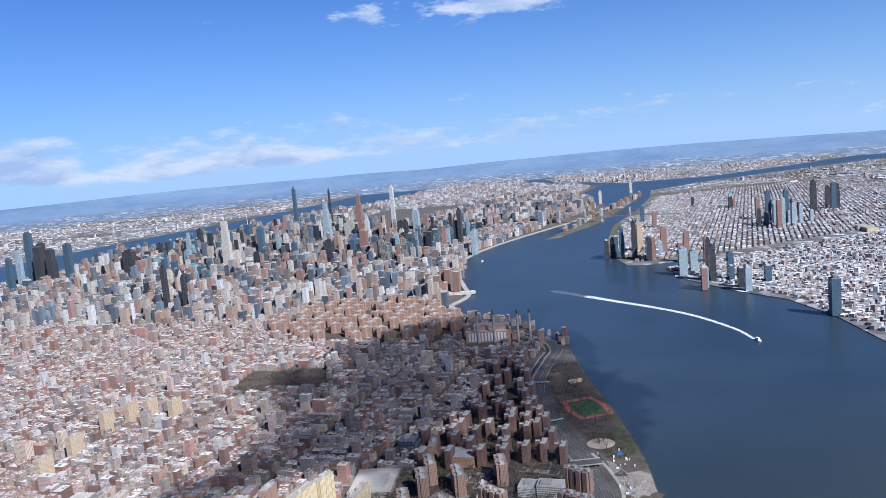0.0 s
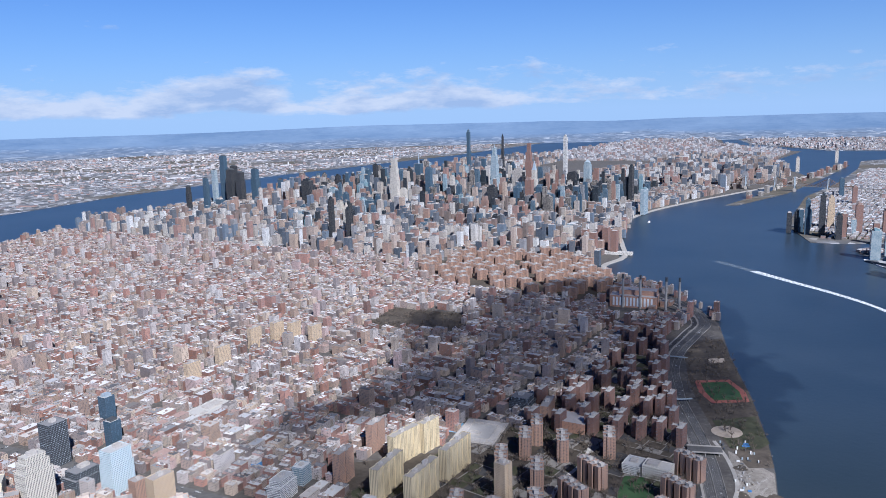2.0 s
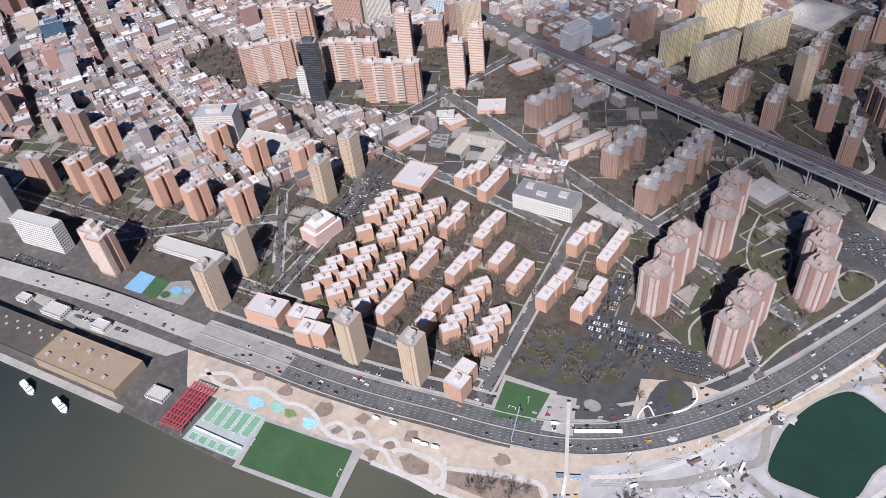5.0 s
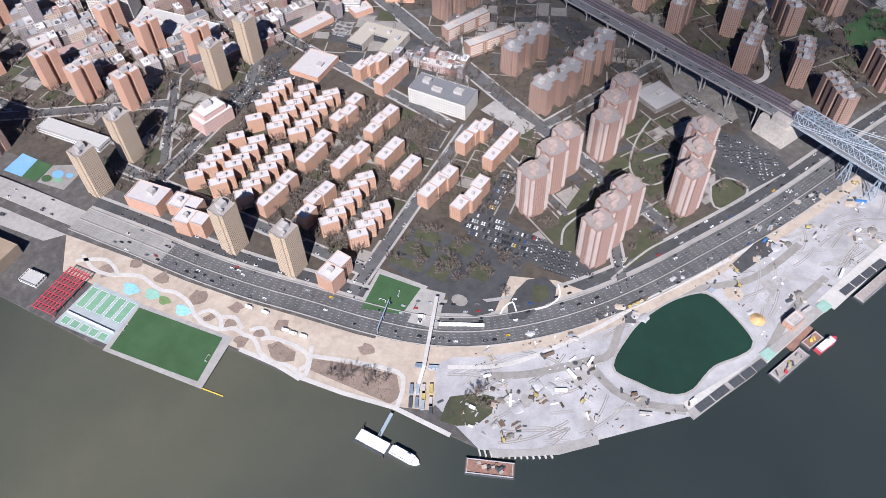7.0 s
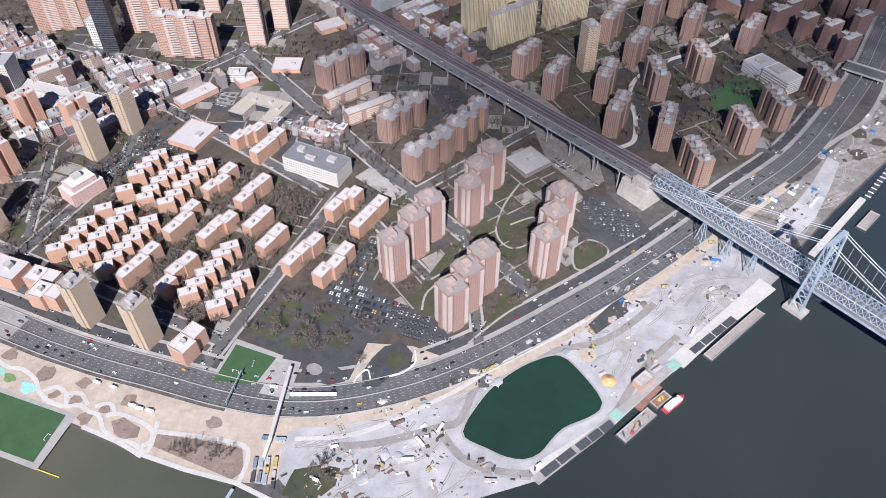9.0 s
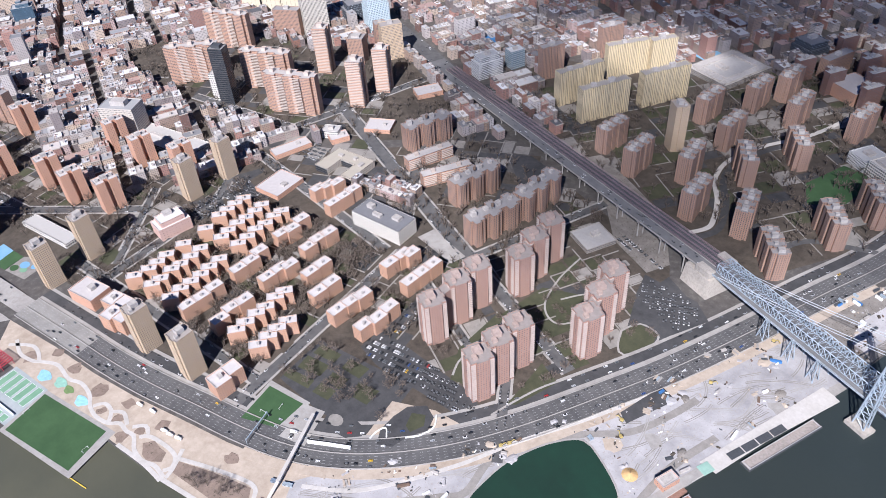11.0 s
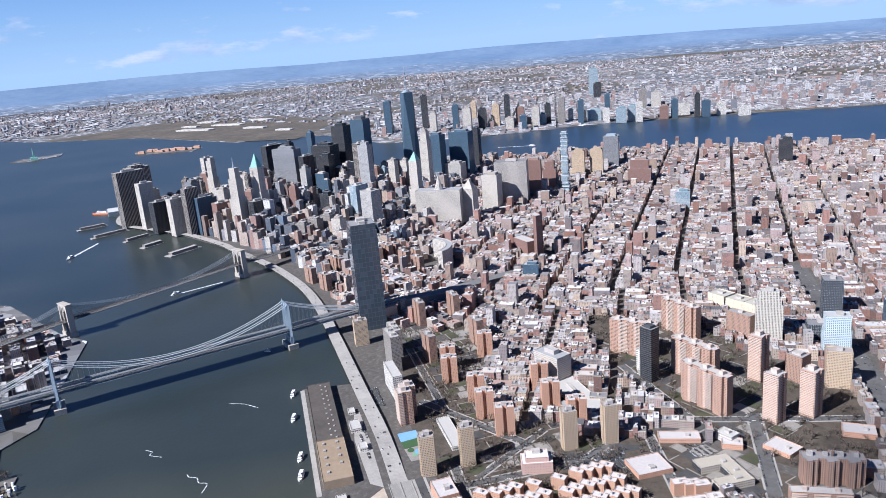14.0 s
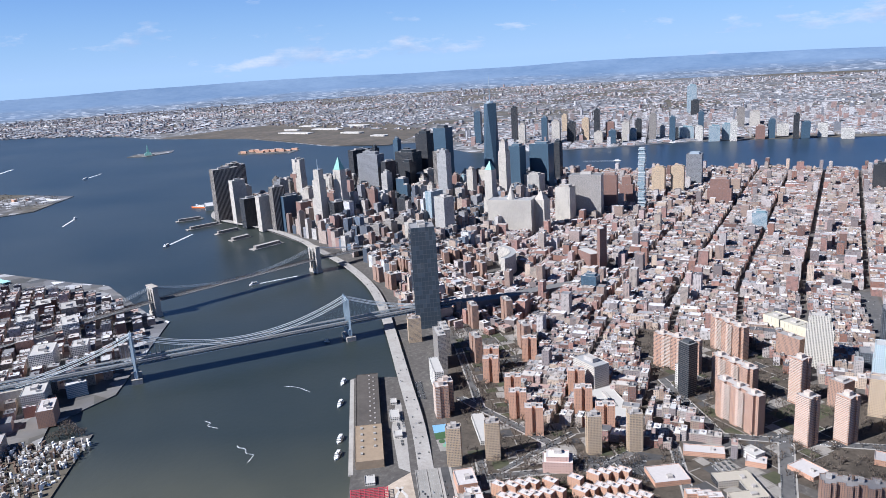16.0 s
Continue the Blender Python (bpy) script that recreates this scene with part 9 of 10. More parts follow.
while spots < 66:
    x, y = r_w.uniform(10, 370), r_w.uniform(5, 525)
    if not inside(x, y, SITE) or inside(x, y, BASIN) or noise.noise(Vector((x / 38, y / 38, 2.2))) < 0.03:
        continue
    q = r_w.random()
    tn = r_w.uniform(0, 3.1)
    if q < 0.30:
        r0, h = r_w.uniform(3, 9), r_w.uniform(0.7, 2.2)
        sh, ring = Shape(), []
        for z, k in ((-0.3, 1.0), (h * 0.55, 0.72), (h * 0.95, 0.35)):
            for i in range(11):
                e = r0 * k * r_w.uniform(0.75, 1.2)
                ring.append((e * math.cos(i * 0.571), e * 0.7 * math.sin(i * 0.571), z * r_w.uniform(0.85, 1.15)))
        ring.append((0, 0, h))
        sh.add(ring, [(a * 11 + i, a * 11 + (i + 1) % 11, a * 11 + 11 + (i + 1) % 11, a * 11 + 11 + i) for a in (0, 1) for i in range(11)] + [(22 + i, 22 + (i + 1) % 11, 33) for i in range(11)])
        ob = new("spoil_mound", sh.mesh("spoil_mound", r_w.choice((M_SAND, M_PALE, M_PALE, M_CONCRETE, M_PATH0))))
        ob.matrix_basis = at(x, y, 2.6, tn)
        tagged(ob, "rough heap of spoil on the building site", "heap", "spoil heaps")
    elif q < 0.6:
        ob = thing("site_container", "steel container cabin on the building site", "container", x, y, 2.6, tn, "site containers")
        part("box", Shape().box(0, 0, r_w.choice((6, 6, 12)), 2.5, 0, 2.6), ob, r_w.choice((M_WHITE, M_STEEL, M_BULK, M_BULK, M_WHITE, M_TANK, M_BLUE_TARP)))
    elif q < 0.70:
        ob = thing("excavator", "yellow tracked excavator on the building site", "machine", x, y, 2.6, tn, "excavators")
        for side in (-1.2, 1.2):
            part("track", Shape().box(0, side, 4.6, 0.8, 0, 1.0), ob, M_STEEL_DARK)
        part("undercarriage", Shape().box(0, 0, 2.6, 1.7, 0.4, 1.05), ob, M_STEEL_DARK)
        part("cab", Shape().box(-0.4, 0, 3.6, 2.8, 1.0, 3.0, 0, 0.9), ob, M_YELLOW_DULL)
        part("boom", Shape().beam((1, 0, 2.4), (4.6, 0, 5.2), 0.6, 0.7), ob, M_YELLOW_DULL)
        part("arm", Shape().beam((4.6, 0, 5.2), (7, 0, 1.6), 0.5, 0.6), ob, M_YELLOW_DULL)
    else:
        ob = thing("building_material", "stack of building materials lying on the ground", "stack", x, y, 2.6, tn, "material stacks")
        for k in range(3):
            part("timber_bale", Shape().box(0, k * 2.4 - 2.4, r_w.uniform(5, 9), 2, 0, r_w.uniform(0.6, 1.6)), ob, r_w.choice((M_TANK, M_CONCRETE, M_STEEL, M_SAND)))
    spots += 1
fin = thing("shore_piles", "row of short piles jutting from the bulkhead", "piles", 0, 0, 0)
for k in range(13):
    part("pile", Shape().box(86 + k * 4.6 + 4, 6 + k * 2.0 + 0.05 * k * k - 4, 8, 1.4, -1, 2.5, radians(-45 + k)), fin, M_PALEPATH)
# the stripped ground beyond the bridge: haul road, pale pads, quay with a gangway, work boat, stored plant
structure("road_haul", Shape().ribbon(smooth_line([(427, 1043), (428, 958), (415, 867), (385, 795), (345, 695), (307, 602)], 8), 7, 2.4, 2.72), [M_CONCRETE], "dusty haul road beside the highway", "road")
patch("ground_pale_pad", [(374, 560), (392, 620), (398, 690), (400, 750), (384, 755), (376, 690), (366, 640), (352, 600), (358, 565)], 2.70, M_PALE, "pale grey gravel pad by the river wall")
structure("quay_north", Shape().ribbon([(401, 556), (414, 602), (438, 690)], 8, -1.5, 3.0), [M_PALEPATH], "white new quay slab along the river", "quay")
gangway = thing("quay_gangway", "dark floating gangway with pale cross ribs", "gangway", 452, 738, 0, radians(77))
part("deck", Shape().box(0, 0, 88, 7, 0.2, 1.4), gangway, M_STEEL_DARK)
for k in range(9):
    part("rib", Shape().box(-40 + k * 10, 0, 1.6, 7.4, 1.4, 1.8), gangway, M_WHITE)
boat("work_boat", "white work boat moored at the new quay", 475, 752, 12, 52, 14, 2)
barge("rusty barge with stacked materials moored by the quay", 450, 650, 16, 42, 13)
r_n = random.Random(44)
for cx, cy, sx, sy, cnt in ((389, 664, 10, 22, 7), (332, 625, 12, 18, 8), (357, 668, 8, 20, 6), (360, 606, 10, 12, 5), (382, 750, 8, 18, 6), (460, 1020, 26, 20, 10), (466, 975, 22, 24, 9), (424, 862, 8, 30, 6)):
    for k in range(cnt):
        x, y, tn = cx + r_n.uniform(-sx, sx), cy + r_n.uniform(-sy, sy), r_n.choice((1.2, 1.25, 2.8))
        ob = thing("site_container", "steel container cabin on the building site", "container", x, y, 2.6, tn, "site containers")
        part("box", Shape().box(0, 0, r_n.choice((6, 6, 9)), 2.5, 0, 2.6), ob, r_n.choice((M_WHITE, M_WHITE, M_STEEL, M_BULK, M_STEEL_DARK, M_BLUE_TARP)))
for k, (x, y, r) in enumerate(((412, 832, 13), (438, 822, 11), (462, 822, 13), (440, 930, 12), (420, 780, 12))):
    blob("ground_dark_heap", "flat patch of dark turned soil", x, y, r, M_EARTH, 2.71 + k * 0.004, 60 + k)
# pump house at the quay
single("pump_house", "small red brick pump house on the quay", 287, 284, 20, 12, 8, 20, M_REDBRICK, ((0, 0, 12, 7, -0.6),))

# downtown piers, slips and museum quays
for x, y, w, d, az, lab in ((-2060, -640, 130, 34, 132, "flat pier with long white sheds"), (-2210, -780, 90, 30, 132, "flat grey concrete river pier"), (-2480, -1010, 150, 26, 140, "long pale ferry pier"), (-2650, -1130, 120, 26, 150, "short ferry slip pier"), (-2350, -870, 110, 22, 135, "narrow flat heliport pier")):
    p = thing("river_pier", lab, "pier", x, y, 0, radians(90 - az))
    part("deck", Shape().box(0, 0, w, d, -2, 2.4), p, M_CONCRETE)
    part("shed", Shape().roofed(rect(0, 0, w * 0.8, d * 0.6), 2.4, 12, 0.8, 0.5), p, M_GREYSLAB)
fy = thing("ferry_terminal", "ferry terminal hall with an orange ferry alongside", "terminal", -2920, -1110, 0, radians(20))
part("hall", Shape().roofed(rect(0, 0, 110, 70), 0, 22, 1, 0.8), fy, M_GLASS_PALE)
boat("orange_ferry", "large orange ferry at its terminal", -2960, -1190, 200, 90, 20, 3, plain("orange_hull", (0.62, 0.16, 0.04), 0.5))

# park with long teal-roofed sheds on the other bank
M_TEAL = plain("pale_teal_roof", (0.42, 0.72, 0.72), 0.6, var=0.1)
for k, (x, y) in enumerate(((-1760, -1500), (-1790, -1545))):
    p = thing("pier_roof", "open pier shed with a long pale teal roof", "pier shed", x, y, 0, radians(62))
    part("deck", Shape().box(0, 0, 210, 38, -2, 2.2), p, M_CONCRETE)
    part("roof", Shape().box(0, 0, 200, 26, 10, 11.5, 0, 0.96, bottom=True), p, M_TEAL)
    for j in range(8):
        for s in (-11, 11):
            part("post", Shape().rod((-95 + j * 27, s, 2.2), (-95 + j * 27, s, 10), 0.4), p, M_STEEL)

# warehouses on the other bank
for x, y, w, d, h, az, m, lab in ((-760, -790, 70, 44, 40, 70, M_CREAM, "pale concrete warehouse with rows of windows"), (-690, -730, 60, 30, 34, 70, M_REDBRICK, "red brick warehouse on the far bank"), (-820, -740, 60, 40, 30, 60, M_GLASS_PALE, "glass and pale concrete loft block"), (-960, -880, 74, 50, 48, 70, M_CREAM, "white concrete warehouse with a clock tower"), (-1010, -820, 50, 36, 40, 70, M_CREAM, "pale concrete loft warehouse"), (-1180, -930, 80, 40, 42, 60, M_CREAM, "pale factory loft by the old bridge"), (-1330, -1010, 70, 40, 36, 60, M_GREYSLAB, "grey waterfront apartment block"), (-1240, -1080, 60, 44, 34, 60, M_CREAM, "white loft block behind the bridge"), (-1400, -1120, 60, 40, 28, 60, M_BROWN, "brown brick warehouse on the bank"), (-1090, -1000, 50, 40, 30, 60, M_REDBRICK, "red brick factory block"), (-640, -830, 60, 50, 30, 70, M_CREAM, "white roofed warehouse by the river"), (-560, -760, 70, 30, 24, 70, M_GREYSLAB, "grey flat industrial building")):
    single("warehouse", lab, x, y, w, d, h, az, m, ((0, 0, w * 0.3, d * 0.3, 4), (w * 0.3, d * 0.2, 6, 6, 3)))
# power substation yard on the bank
sy = tagged(new("substation_yard", (lambda s: s.mesh("substation_yard", M_BULK, M_WHITE, M_TANK))((lambda s, r: [s.box(-420 - r.uniform(0, 1) * 170 + r.uniform(-8, 8), -600 - r.uniform(0, 150), r.uniform(1, 6), r.uniform(1, 6), 2.4, 2.4 + r.uniform(2, 12), r.uniform(0, 1.5), 1, r.choice((0, 1, 2))) for _ in range(420)] and s)(Shape(), random.Random(8)))), "crowded electrical yard of frames and transformers", "substation", kind="stuff")

# islands in the harbour
fig = Shape().box(0, 0, 60, 60, 0, 20, 0.4, 0.8).box(0, 0, 20, 20, 20, 47, 0.4, 0.7).rod((0, 0, 47), (0, 0, 78), 5, 3, 8).rod((0, 0, 78), (0, 0, 84), 2.5, 2, 8).rod((2, 0, 74), (4, 0, 93), 1.2, 0.8, 6)
mon = tagged(new("harbour_monument", fig.mesh("harbour_monument", M_COPPER)), "tall green copper monument on a stone base", "statue")
mon.matrix_basis = at(-5600, -2490, 2.5)
for k in range(10):
    r = random.Random(k + 30)
    single("island_hall", "old red-roofed brick hall on an island", -5290 + r.uniform(-70, 70), -1400 + k * 44 - 200, r.uniform(40, 80), r.uniform(16, 26), r.uniform(12, 20), 20, M_REDBRICK)
    single("fort_building", "low building on the wooded island", -3400 + r.uniform(-160, 200), -2300 - r.uniform(0, 420), r.uniform(24, 60), r.uniform(12, 20), r.uniform(9, 14), r.uniform(0, 90), M_REDBRICK)

# ---------------------------------------------------------------- bare winter trees
M_BARK = plain("bark", (0.09, 0.074, 0.06), 0.95, var=0.3, size=1.0)
M_TWIG = plain("bare_twigs", (0.165, 0.13, 0.103), 0.95, var=0.3, size=6)


def bare_tree(trunk, crown, rng, h, spread, limbs=6, twigs=9, thick=1.0, fine=2):
    """A forked trunk with limbs and many thin twigs."""
    top = h * 0.42
    trunk.rod((0, 0, -0.3), (rng.uniform(-0.4, 0.4), rng.uniform(-0.4, 0.4), top), 0.34 * thick, 0.20 * thick, 5)
    for k in range(limbs):
        a = 2 * math.pi * (k + rng.uniform(-0.3, 0.3)) / limbs
        r = spread * rng.uniform(0.45, 0.85)
        z0, z1 = top * rng.uniform(0.75, 1.0), h * rng.uniform(0.62, 0.9)
        p, q = Vector((0, 0, z0)), Vector((math.cos(a) * r, math.sin(a) * r, z1))
        trunk.rod(p, q, 0.17 * thick, 0.08 * thick, 4)
        for j in range(twigs):
            s = p.lerp(q, rng.uniform(0.35, 1.0))
            e = s + Vector((rng.gauss(math.cos(a), 0.9), rng.gauss(math.sin(a), 0.9), rng.uniform(0.2, 1.4))) * rng.uniform(0.16, 0.34) * spread
            crown.spike(s, e, 0.11 * thick)
            for i in range(fine):
                m = s.lerp(e, rng.uniform(0.4, 0.9))
                crown.spike(m, m + Vector((rng.uniform(-1, 1), rng.uniform(-1, 1), rng.uniform(-0.1, 1))) * rng.uniform(0.14, 0.26) * spread, 0.075 * thick)


r_t = random.Random(77)
MODELS = []
for k in range(5):
    tr_, cr_ = Shape(), Shape()
    bare_tree(tr_, cr_, r_t, r_t.uniform(10, 14), r_t.uniform(4.8, 6.8), 7, 14, 1.0, 4)
    MODELS.append((tr_.mesh("trunk", M_BARK), cr_.mesh("crown", M_TWIG)))


def plant(x, y):
    ob = thing("bare_tree", "leafless brown street tree in winter", "tree", x, y, 2.6, r_t.uniform(0, 6.28), "bare trees")
    t, c = r_t.choice(MODELS)
    s = r_t.uniform(0.75, 1.25)
    ob.scale = (s, s, s * r_t.uniform(0.9, 1.1))
    for nm, me in (("trunk", t), ("crown", c)):
        o = new(nm, me)
        o.parent = ob


def scatter(poly, count, act, gap=6.0):
    xs, ys = [p[0] for p in poly], [p[1] for p in poly]
    got, tries = [], 0
    while len(got) < count and tries < count * 40:
        tries += 1
        x, y = r_t.uniform(min(xs), max(xs)), r_t.uniform(min(ys), max(ys))
        if inside(x, y, poly) and is_free(x, y) and (abs(x) > 1000 or y > 2500 or not near_way(x, y, -14)) and all((x - a) ** 2 + (y - b) ** 2 > gap * gap for a, b in got[-60:]):
            got.append((x, y))
            act(x, y)


NEAR_WOODS = (([(-400, 110), (-150, 115), (-165, 350), (-395, 330)], 105), ([(-108, 135), (30, 155), (18, 212), (-106, 198)], 40), ([(-95, -18), (-20, 28), (-8, 6)], 9), ([(0, 260), (100, 245), (190, 440), (60, 520), (-20, 400)], 66), ([(-140, 240), (-70, 240), (-80, 400), (-140, 380)], 30),
              ([(-470, 70), (-410, 70), (-420, 260), (-470, 260)], 18), ([(45, 26), (76, 40), (62, 56)], 5))
for poly, cnt in NEAR_WOODS:
    scatter(poly, cnt, plant)

grove_t, grove_c = Shape(), Shape()
TEMPL = []
for k in range(6):
    a_, b_ = Shape(), Shape()
    bare_tree(a_, b_, r_t, r_t.uniform(9, 13), r_t.uniform(4.5, 6.5), 5, 6, 1.9, 1)
    TEMPL.append((a_, b_))


def sow(x, y, z=2.5):
    a_, b_ = r_t.choice(TEMPL)
    t, s = r_t.uniform(0, 6.28), r_t.uniform(0.85, 1.4)
    c_, s_ = math.cos(t) * s, math.sin(t) * s
    for src, dst in ((a_, grove_t), (b_, grove_c)):
        dst.add([(x + p[0] * c_ - p[1] * s_, y + p[0] * s_ + p[1] * c_, z + p[2] * s) for p in src.v], src.f)


FAR_WOODS = (([(-400, 1830), (-330, 2080), (-80, 1990), (-90, 1790)], 190, 7), ([(-1000, 470), (-985, 560), (-880, 520), (-700, 660), (-660, 600), (-890, 430)], 130, 7), ([(-640, 40), (-900, 60), (-960, 240), (-700, 380), (-500, 380), (-500, 130)], 430, 6), (COOP, 330, 6),
             ([(-330, 740), (60, 660), (320, 680), (390, 1000), (400, 1350), (220, 1320), (60, 1180), (-80, 1000)], 860, 5), ([(455, 930), (500, 930), (530, 1050), (572, 1260), (612, 1532), (640, 1700), (560, 1680), (500, 1550), (445, 1400), (450, 1100)], 170, 7), ([(-300, 430), (0, 420), (40, 600), (-260, 640)], 260, 5),
             ([(-400, 110), (-130, 110), (-160, 360), (-400, 330)], 520, 4.0), ([(-500, 60), (-400, 60), (-420, 400), (-520, 400)], 120, 6), ([(-140, 240), (-20, 250), (-40, 400), (-140, 400)], 70, 5), ([(-1160, 50), (-880, 30), (-900, 260), (-1150, 240)], 110, 8), ([(480, 2170), (430, 2640), (300, 2960), (-60, 3060), (-330, 2700), (-100, 2330), (250, 2150)], 190, 9), ([(-1450, -120), (-1150, -80), (-1130, 120), (-1500, 120)], 80, 9),
             ([(-1320, -830), (-1240, -740), (-1120, -800), (-1240, -900)], 30, 8), ([(-640, -690), (-600, -690), (-620, -620), (-680, -690)], 40, 4), ([(-3750, -2660), (-3560, -2150), (-3160, -2150), (-3200, -2650), (-3480, -2900)], 160, 10), ([(-2200, 130), (-2080, 40), (-1980, 130), (-2090, 230)], 60, 8))
for poly, cnt, gap in FAR_WOODS:
    scatter(poly, cnt, sow, gap)
# street trees along the tenement blocks
for poly, cnt in (([(295, 905), (-1150, 1470), (-1180, 700), (-1000, 250), (-600, 150), (-350, 600)], 380), ([(560, 1050), (700, 1900), (-300, 2850), (-1500, 2400), (-1100, 1500), (295, 922)], 330)):
    scatter(poly, cnt, sow, 5)
tagged(new("grove_trunks", grove_t.mesh("grove_trunks", M_BARK)), "trunks and limbs of many leafless trees", "trees", kind="stuff")
tagged(new("grove_crowns", grove_c.mesh("grove_crowns", M_TWIG)), "twiggy brown crowns of many leafless trees", "trees", kind="stuff")

# ---------------------------------------------------------------- cars, buses and trucks
CAR_PAINT = [plain("car_" + nm, c, 0.3, 0.0, 0.05) for nm, c in (("white", (0.75, 0.75, 0.75)), ("black", (0.02, 0.02, 0.022)), ("silver", (0.42, 0.43, 0.44)), ("grey", (0.15, 0.155, 0.16)), ("red", (0.35, 0.03, 0.03)), ("blue", (0.04, 0.08, 0.22)), ("yellow", (0.62, 0.40, 0.03)))]
NAMES = ("white", "black", "silver", "dark grey", "red", "blue", "yellow")
CARS = []
for paint in CAR_PAINT:
    body = Shape().box(0, 0, 4.6, 1.85, 0.35, 0.95, 0, 0.97, bottom=True)
    glass = Shape().box(-0.25, 0, 2.7, 1.7, 0.95, 1.42, 0, 0.82)
    roof = Shape().box(-0.25, 0, 2.15, 1.36, 1.42, 1.50, 0, 0.95)
    CARS.append((body.mesh("body", paint), glass.mesh("window_band", M_DARKWIN), roof.mesh("roof", paint), Shape().rod((0, -0.95, 0.34), (0, 0.95, 0.34), 0.34, 0.34, 8, caps=True).mesh("axle_wheels", M_STEEL_DARK)))
r_c = random.Random(9)
car_count = 0


def car(x, y, turn, z=2.76):
    global car_count
    k = r_c.choice((0, 0, 0, 1, 1, 1, 1, 1, 1, 2, 3, 3, 3, 3, 3, 5, 0, 1, 3, 2, 1, 3, 1, 0, 3, 1, 4, 1, 3, 2, 0, 6))
    ob = thing("car", "%s parked or passing car on the asphalt" % NAMES[k], "car", x, y, z, turn, "cars")
    for nm, me in zip(("body", "window_band", "roof"), CARS[k][:3]):
        o = new(nm, me)
        o.parent = ob
    for dx in (-1.4, 1.4):
        o = new("wheel_pair", CARS[k][3])
        o.parent, o.location = ob, (dx * K, 0, 0)
    car_count += 1


more = Shape()


def far_car(x, y, turn, z=2.72):
    m = r_c.choice((0, 1, 1, 1, 2, 3, 3))
    more.box(x, y, 4.5, 1.8, z + 0.25, z + 0.95, turn, 0.97, m)
    more.box(x, y, 2.6, 1.6, z + 0.95, z + 1.5, turn, 0.8, 1 if m != 1 else 3)


for k in range(150):
    i = r_c.randrange(4, 74)
    off = r_c.choice((-15, -11.6, -8.3, -5, 5, 8.3, 11.6, 15))
    line = offset_line(drive[i - 1:i + 2], off)
    p, q = Vector(line[1]), Vector(line[2])
    m = p.lerp(q, r_c.random())
    d = (q - p) * (1 if off > 0 else -1)
    (car if k < 80 else far_car)(m.x, m.y, math.atan2(d.y, d.x))
for k in range(170):
    i = r_c.randrange(70, len(drive) - 3)
    off = r_c.choice((-15, -11.6, -8.3, -5, 5, 8.3, 11.6, 15))
    line = offset_line(drive[i - 1:i + 2], off)
    d = Vector(line[2]) - Vector(line[1])
    far_car(line[1][0], line[1][1], math.atan2(d.y, d.x))
for i in range(2, len(service) - 2, 1):
    for off in (-24.5, -33.5):
        if r_c.random() < 0.6:
            line = offset_line(drive[i - 1:i + 2], off)
            d = Vector(line[2]) - Vector(line[1])
            (car if car_count < 130 and i > 20 and i < 66 else far_car)(line[1][0], line[1][1], math.atan2(d.y, d.x), 2.66)
for k in range(90):
    i = r_c.randrange(3, len(high) - 3)
    off = r_c.choice((-9, -6, -3, 3, 6, 9))
    line = offset_line(high[i - 1:i + 2], off)
    d = Vector(line[2]) - Vector(line[1])
    far_car(line[1][0], line[1][1], math.atan2(d.y, d.x), hz[i] + 0.02)
# parked rows
for poly, az, near_by in (([(-68, 322), (-44, 330), (-44, 256), (70, 250), (114, 236), (110, 220), (-33, 214), (-66, 222)], 80, True), ([(128, 522), (195, 517), (216, 498), (197, 460), (138, 488)], 65, True), ([(-472, 236), (-452, 303), (-412, 285), (-419, 236)], 80, False), ([(-780, -39), (-701, -29), (-701, -6), (-782, -15)], 80, False), ([(-455, 350), (-380, 340), (-390, 300), (-450, 300)], 80, False), ([(-330, 800), (-200, 800), (-110, 760), (-240, 700), (-360, 760)], 110, False), ([(-470, 440), (-400, 440), (-400, 480), (-470, 480)], 80, False), ([(60, 560), (150, 545), (160, 590), (70, 610)], 110, False), ([(-690, -60), (-600, -60), (-470, -36), (-600, -40)], 80, False)):
    a = radians(az)
    u, w = Vector((math.sin(a), math.cos(a))), Vector((math.cos(a), -math.sin(a)))
    c0 = Vector((sum(p[0] for p in poly) / len(poly), sum(p[1] for p in poly) / len(poly)))
    for i in range(-30, 31):
        for j in range(-12, 13):
            p = c0 + u * (i * 2.8) + w * (j * 9)
            if inside(p.x, p.y, poly) and r_c.random() < 0.7 and is_free(p.x, p.y):
                (car if near_by and car_count < 250 else far_car)(p.x, p.y, math.atan2(w.y, w.x), 2.7)
for a, b, wd in STREETS:
    d = (Vector(b) - Vector(a))
    n_ = int(d.length / 6.5)
    s = Vector((d.y, -d.x)).normalized()
    for k in range(n_):
        for side in (-1, 1):
            if r_c.random() < 0.55:
                p = Vector(a) + d * (k / n_) + s * side * (wd / 2 - 1.3)
                far_car(p.x, p.y, math.atan2(d.y, d.x), 2.74)
for k in range(60):
    u = r_c.uniform(5, AW.len)
    p = AW.p(u, r_c.choice((-15.5, -12, -9, -6)), 0)
    far_car(p[0], p[1], math.atan2(AW.d.y, AW.d.x), zz(u) + 0.02)
av = smooth_line(D1, 30)
for k in range(110):
    i = r_c.randrange(2, len(av) - 2)
    line = offset_line(av[i - 1:i + 2], r_c.choice((-15, -10, -6, 6, 10, 15)))
    d = Vector(line[2]) - Vector(line[1])
    far_car(line[1][0] + r_c.uniform(-8, 8) * 0.9, line[1][1] - r_c.uniform(-1, 1), math.atan2(d.y, d.x), 2.74)
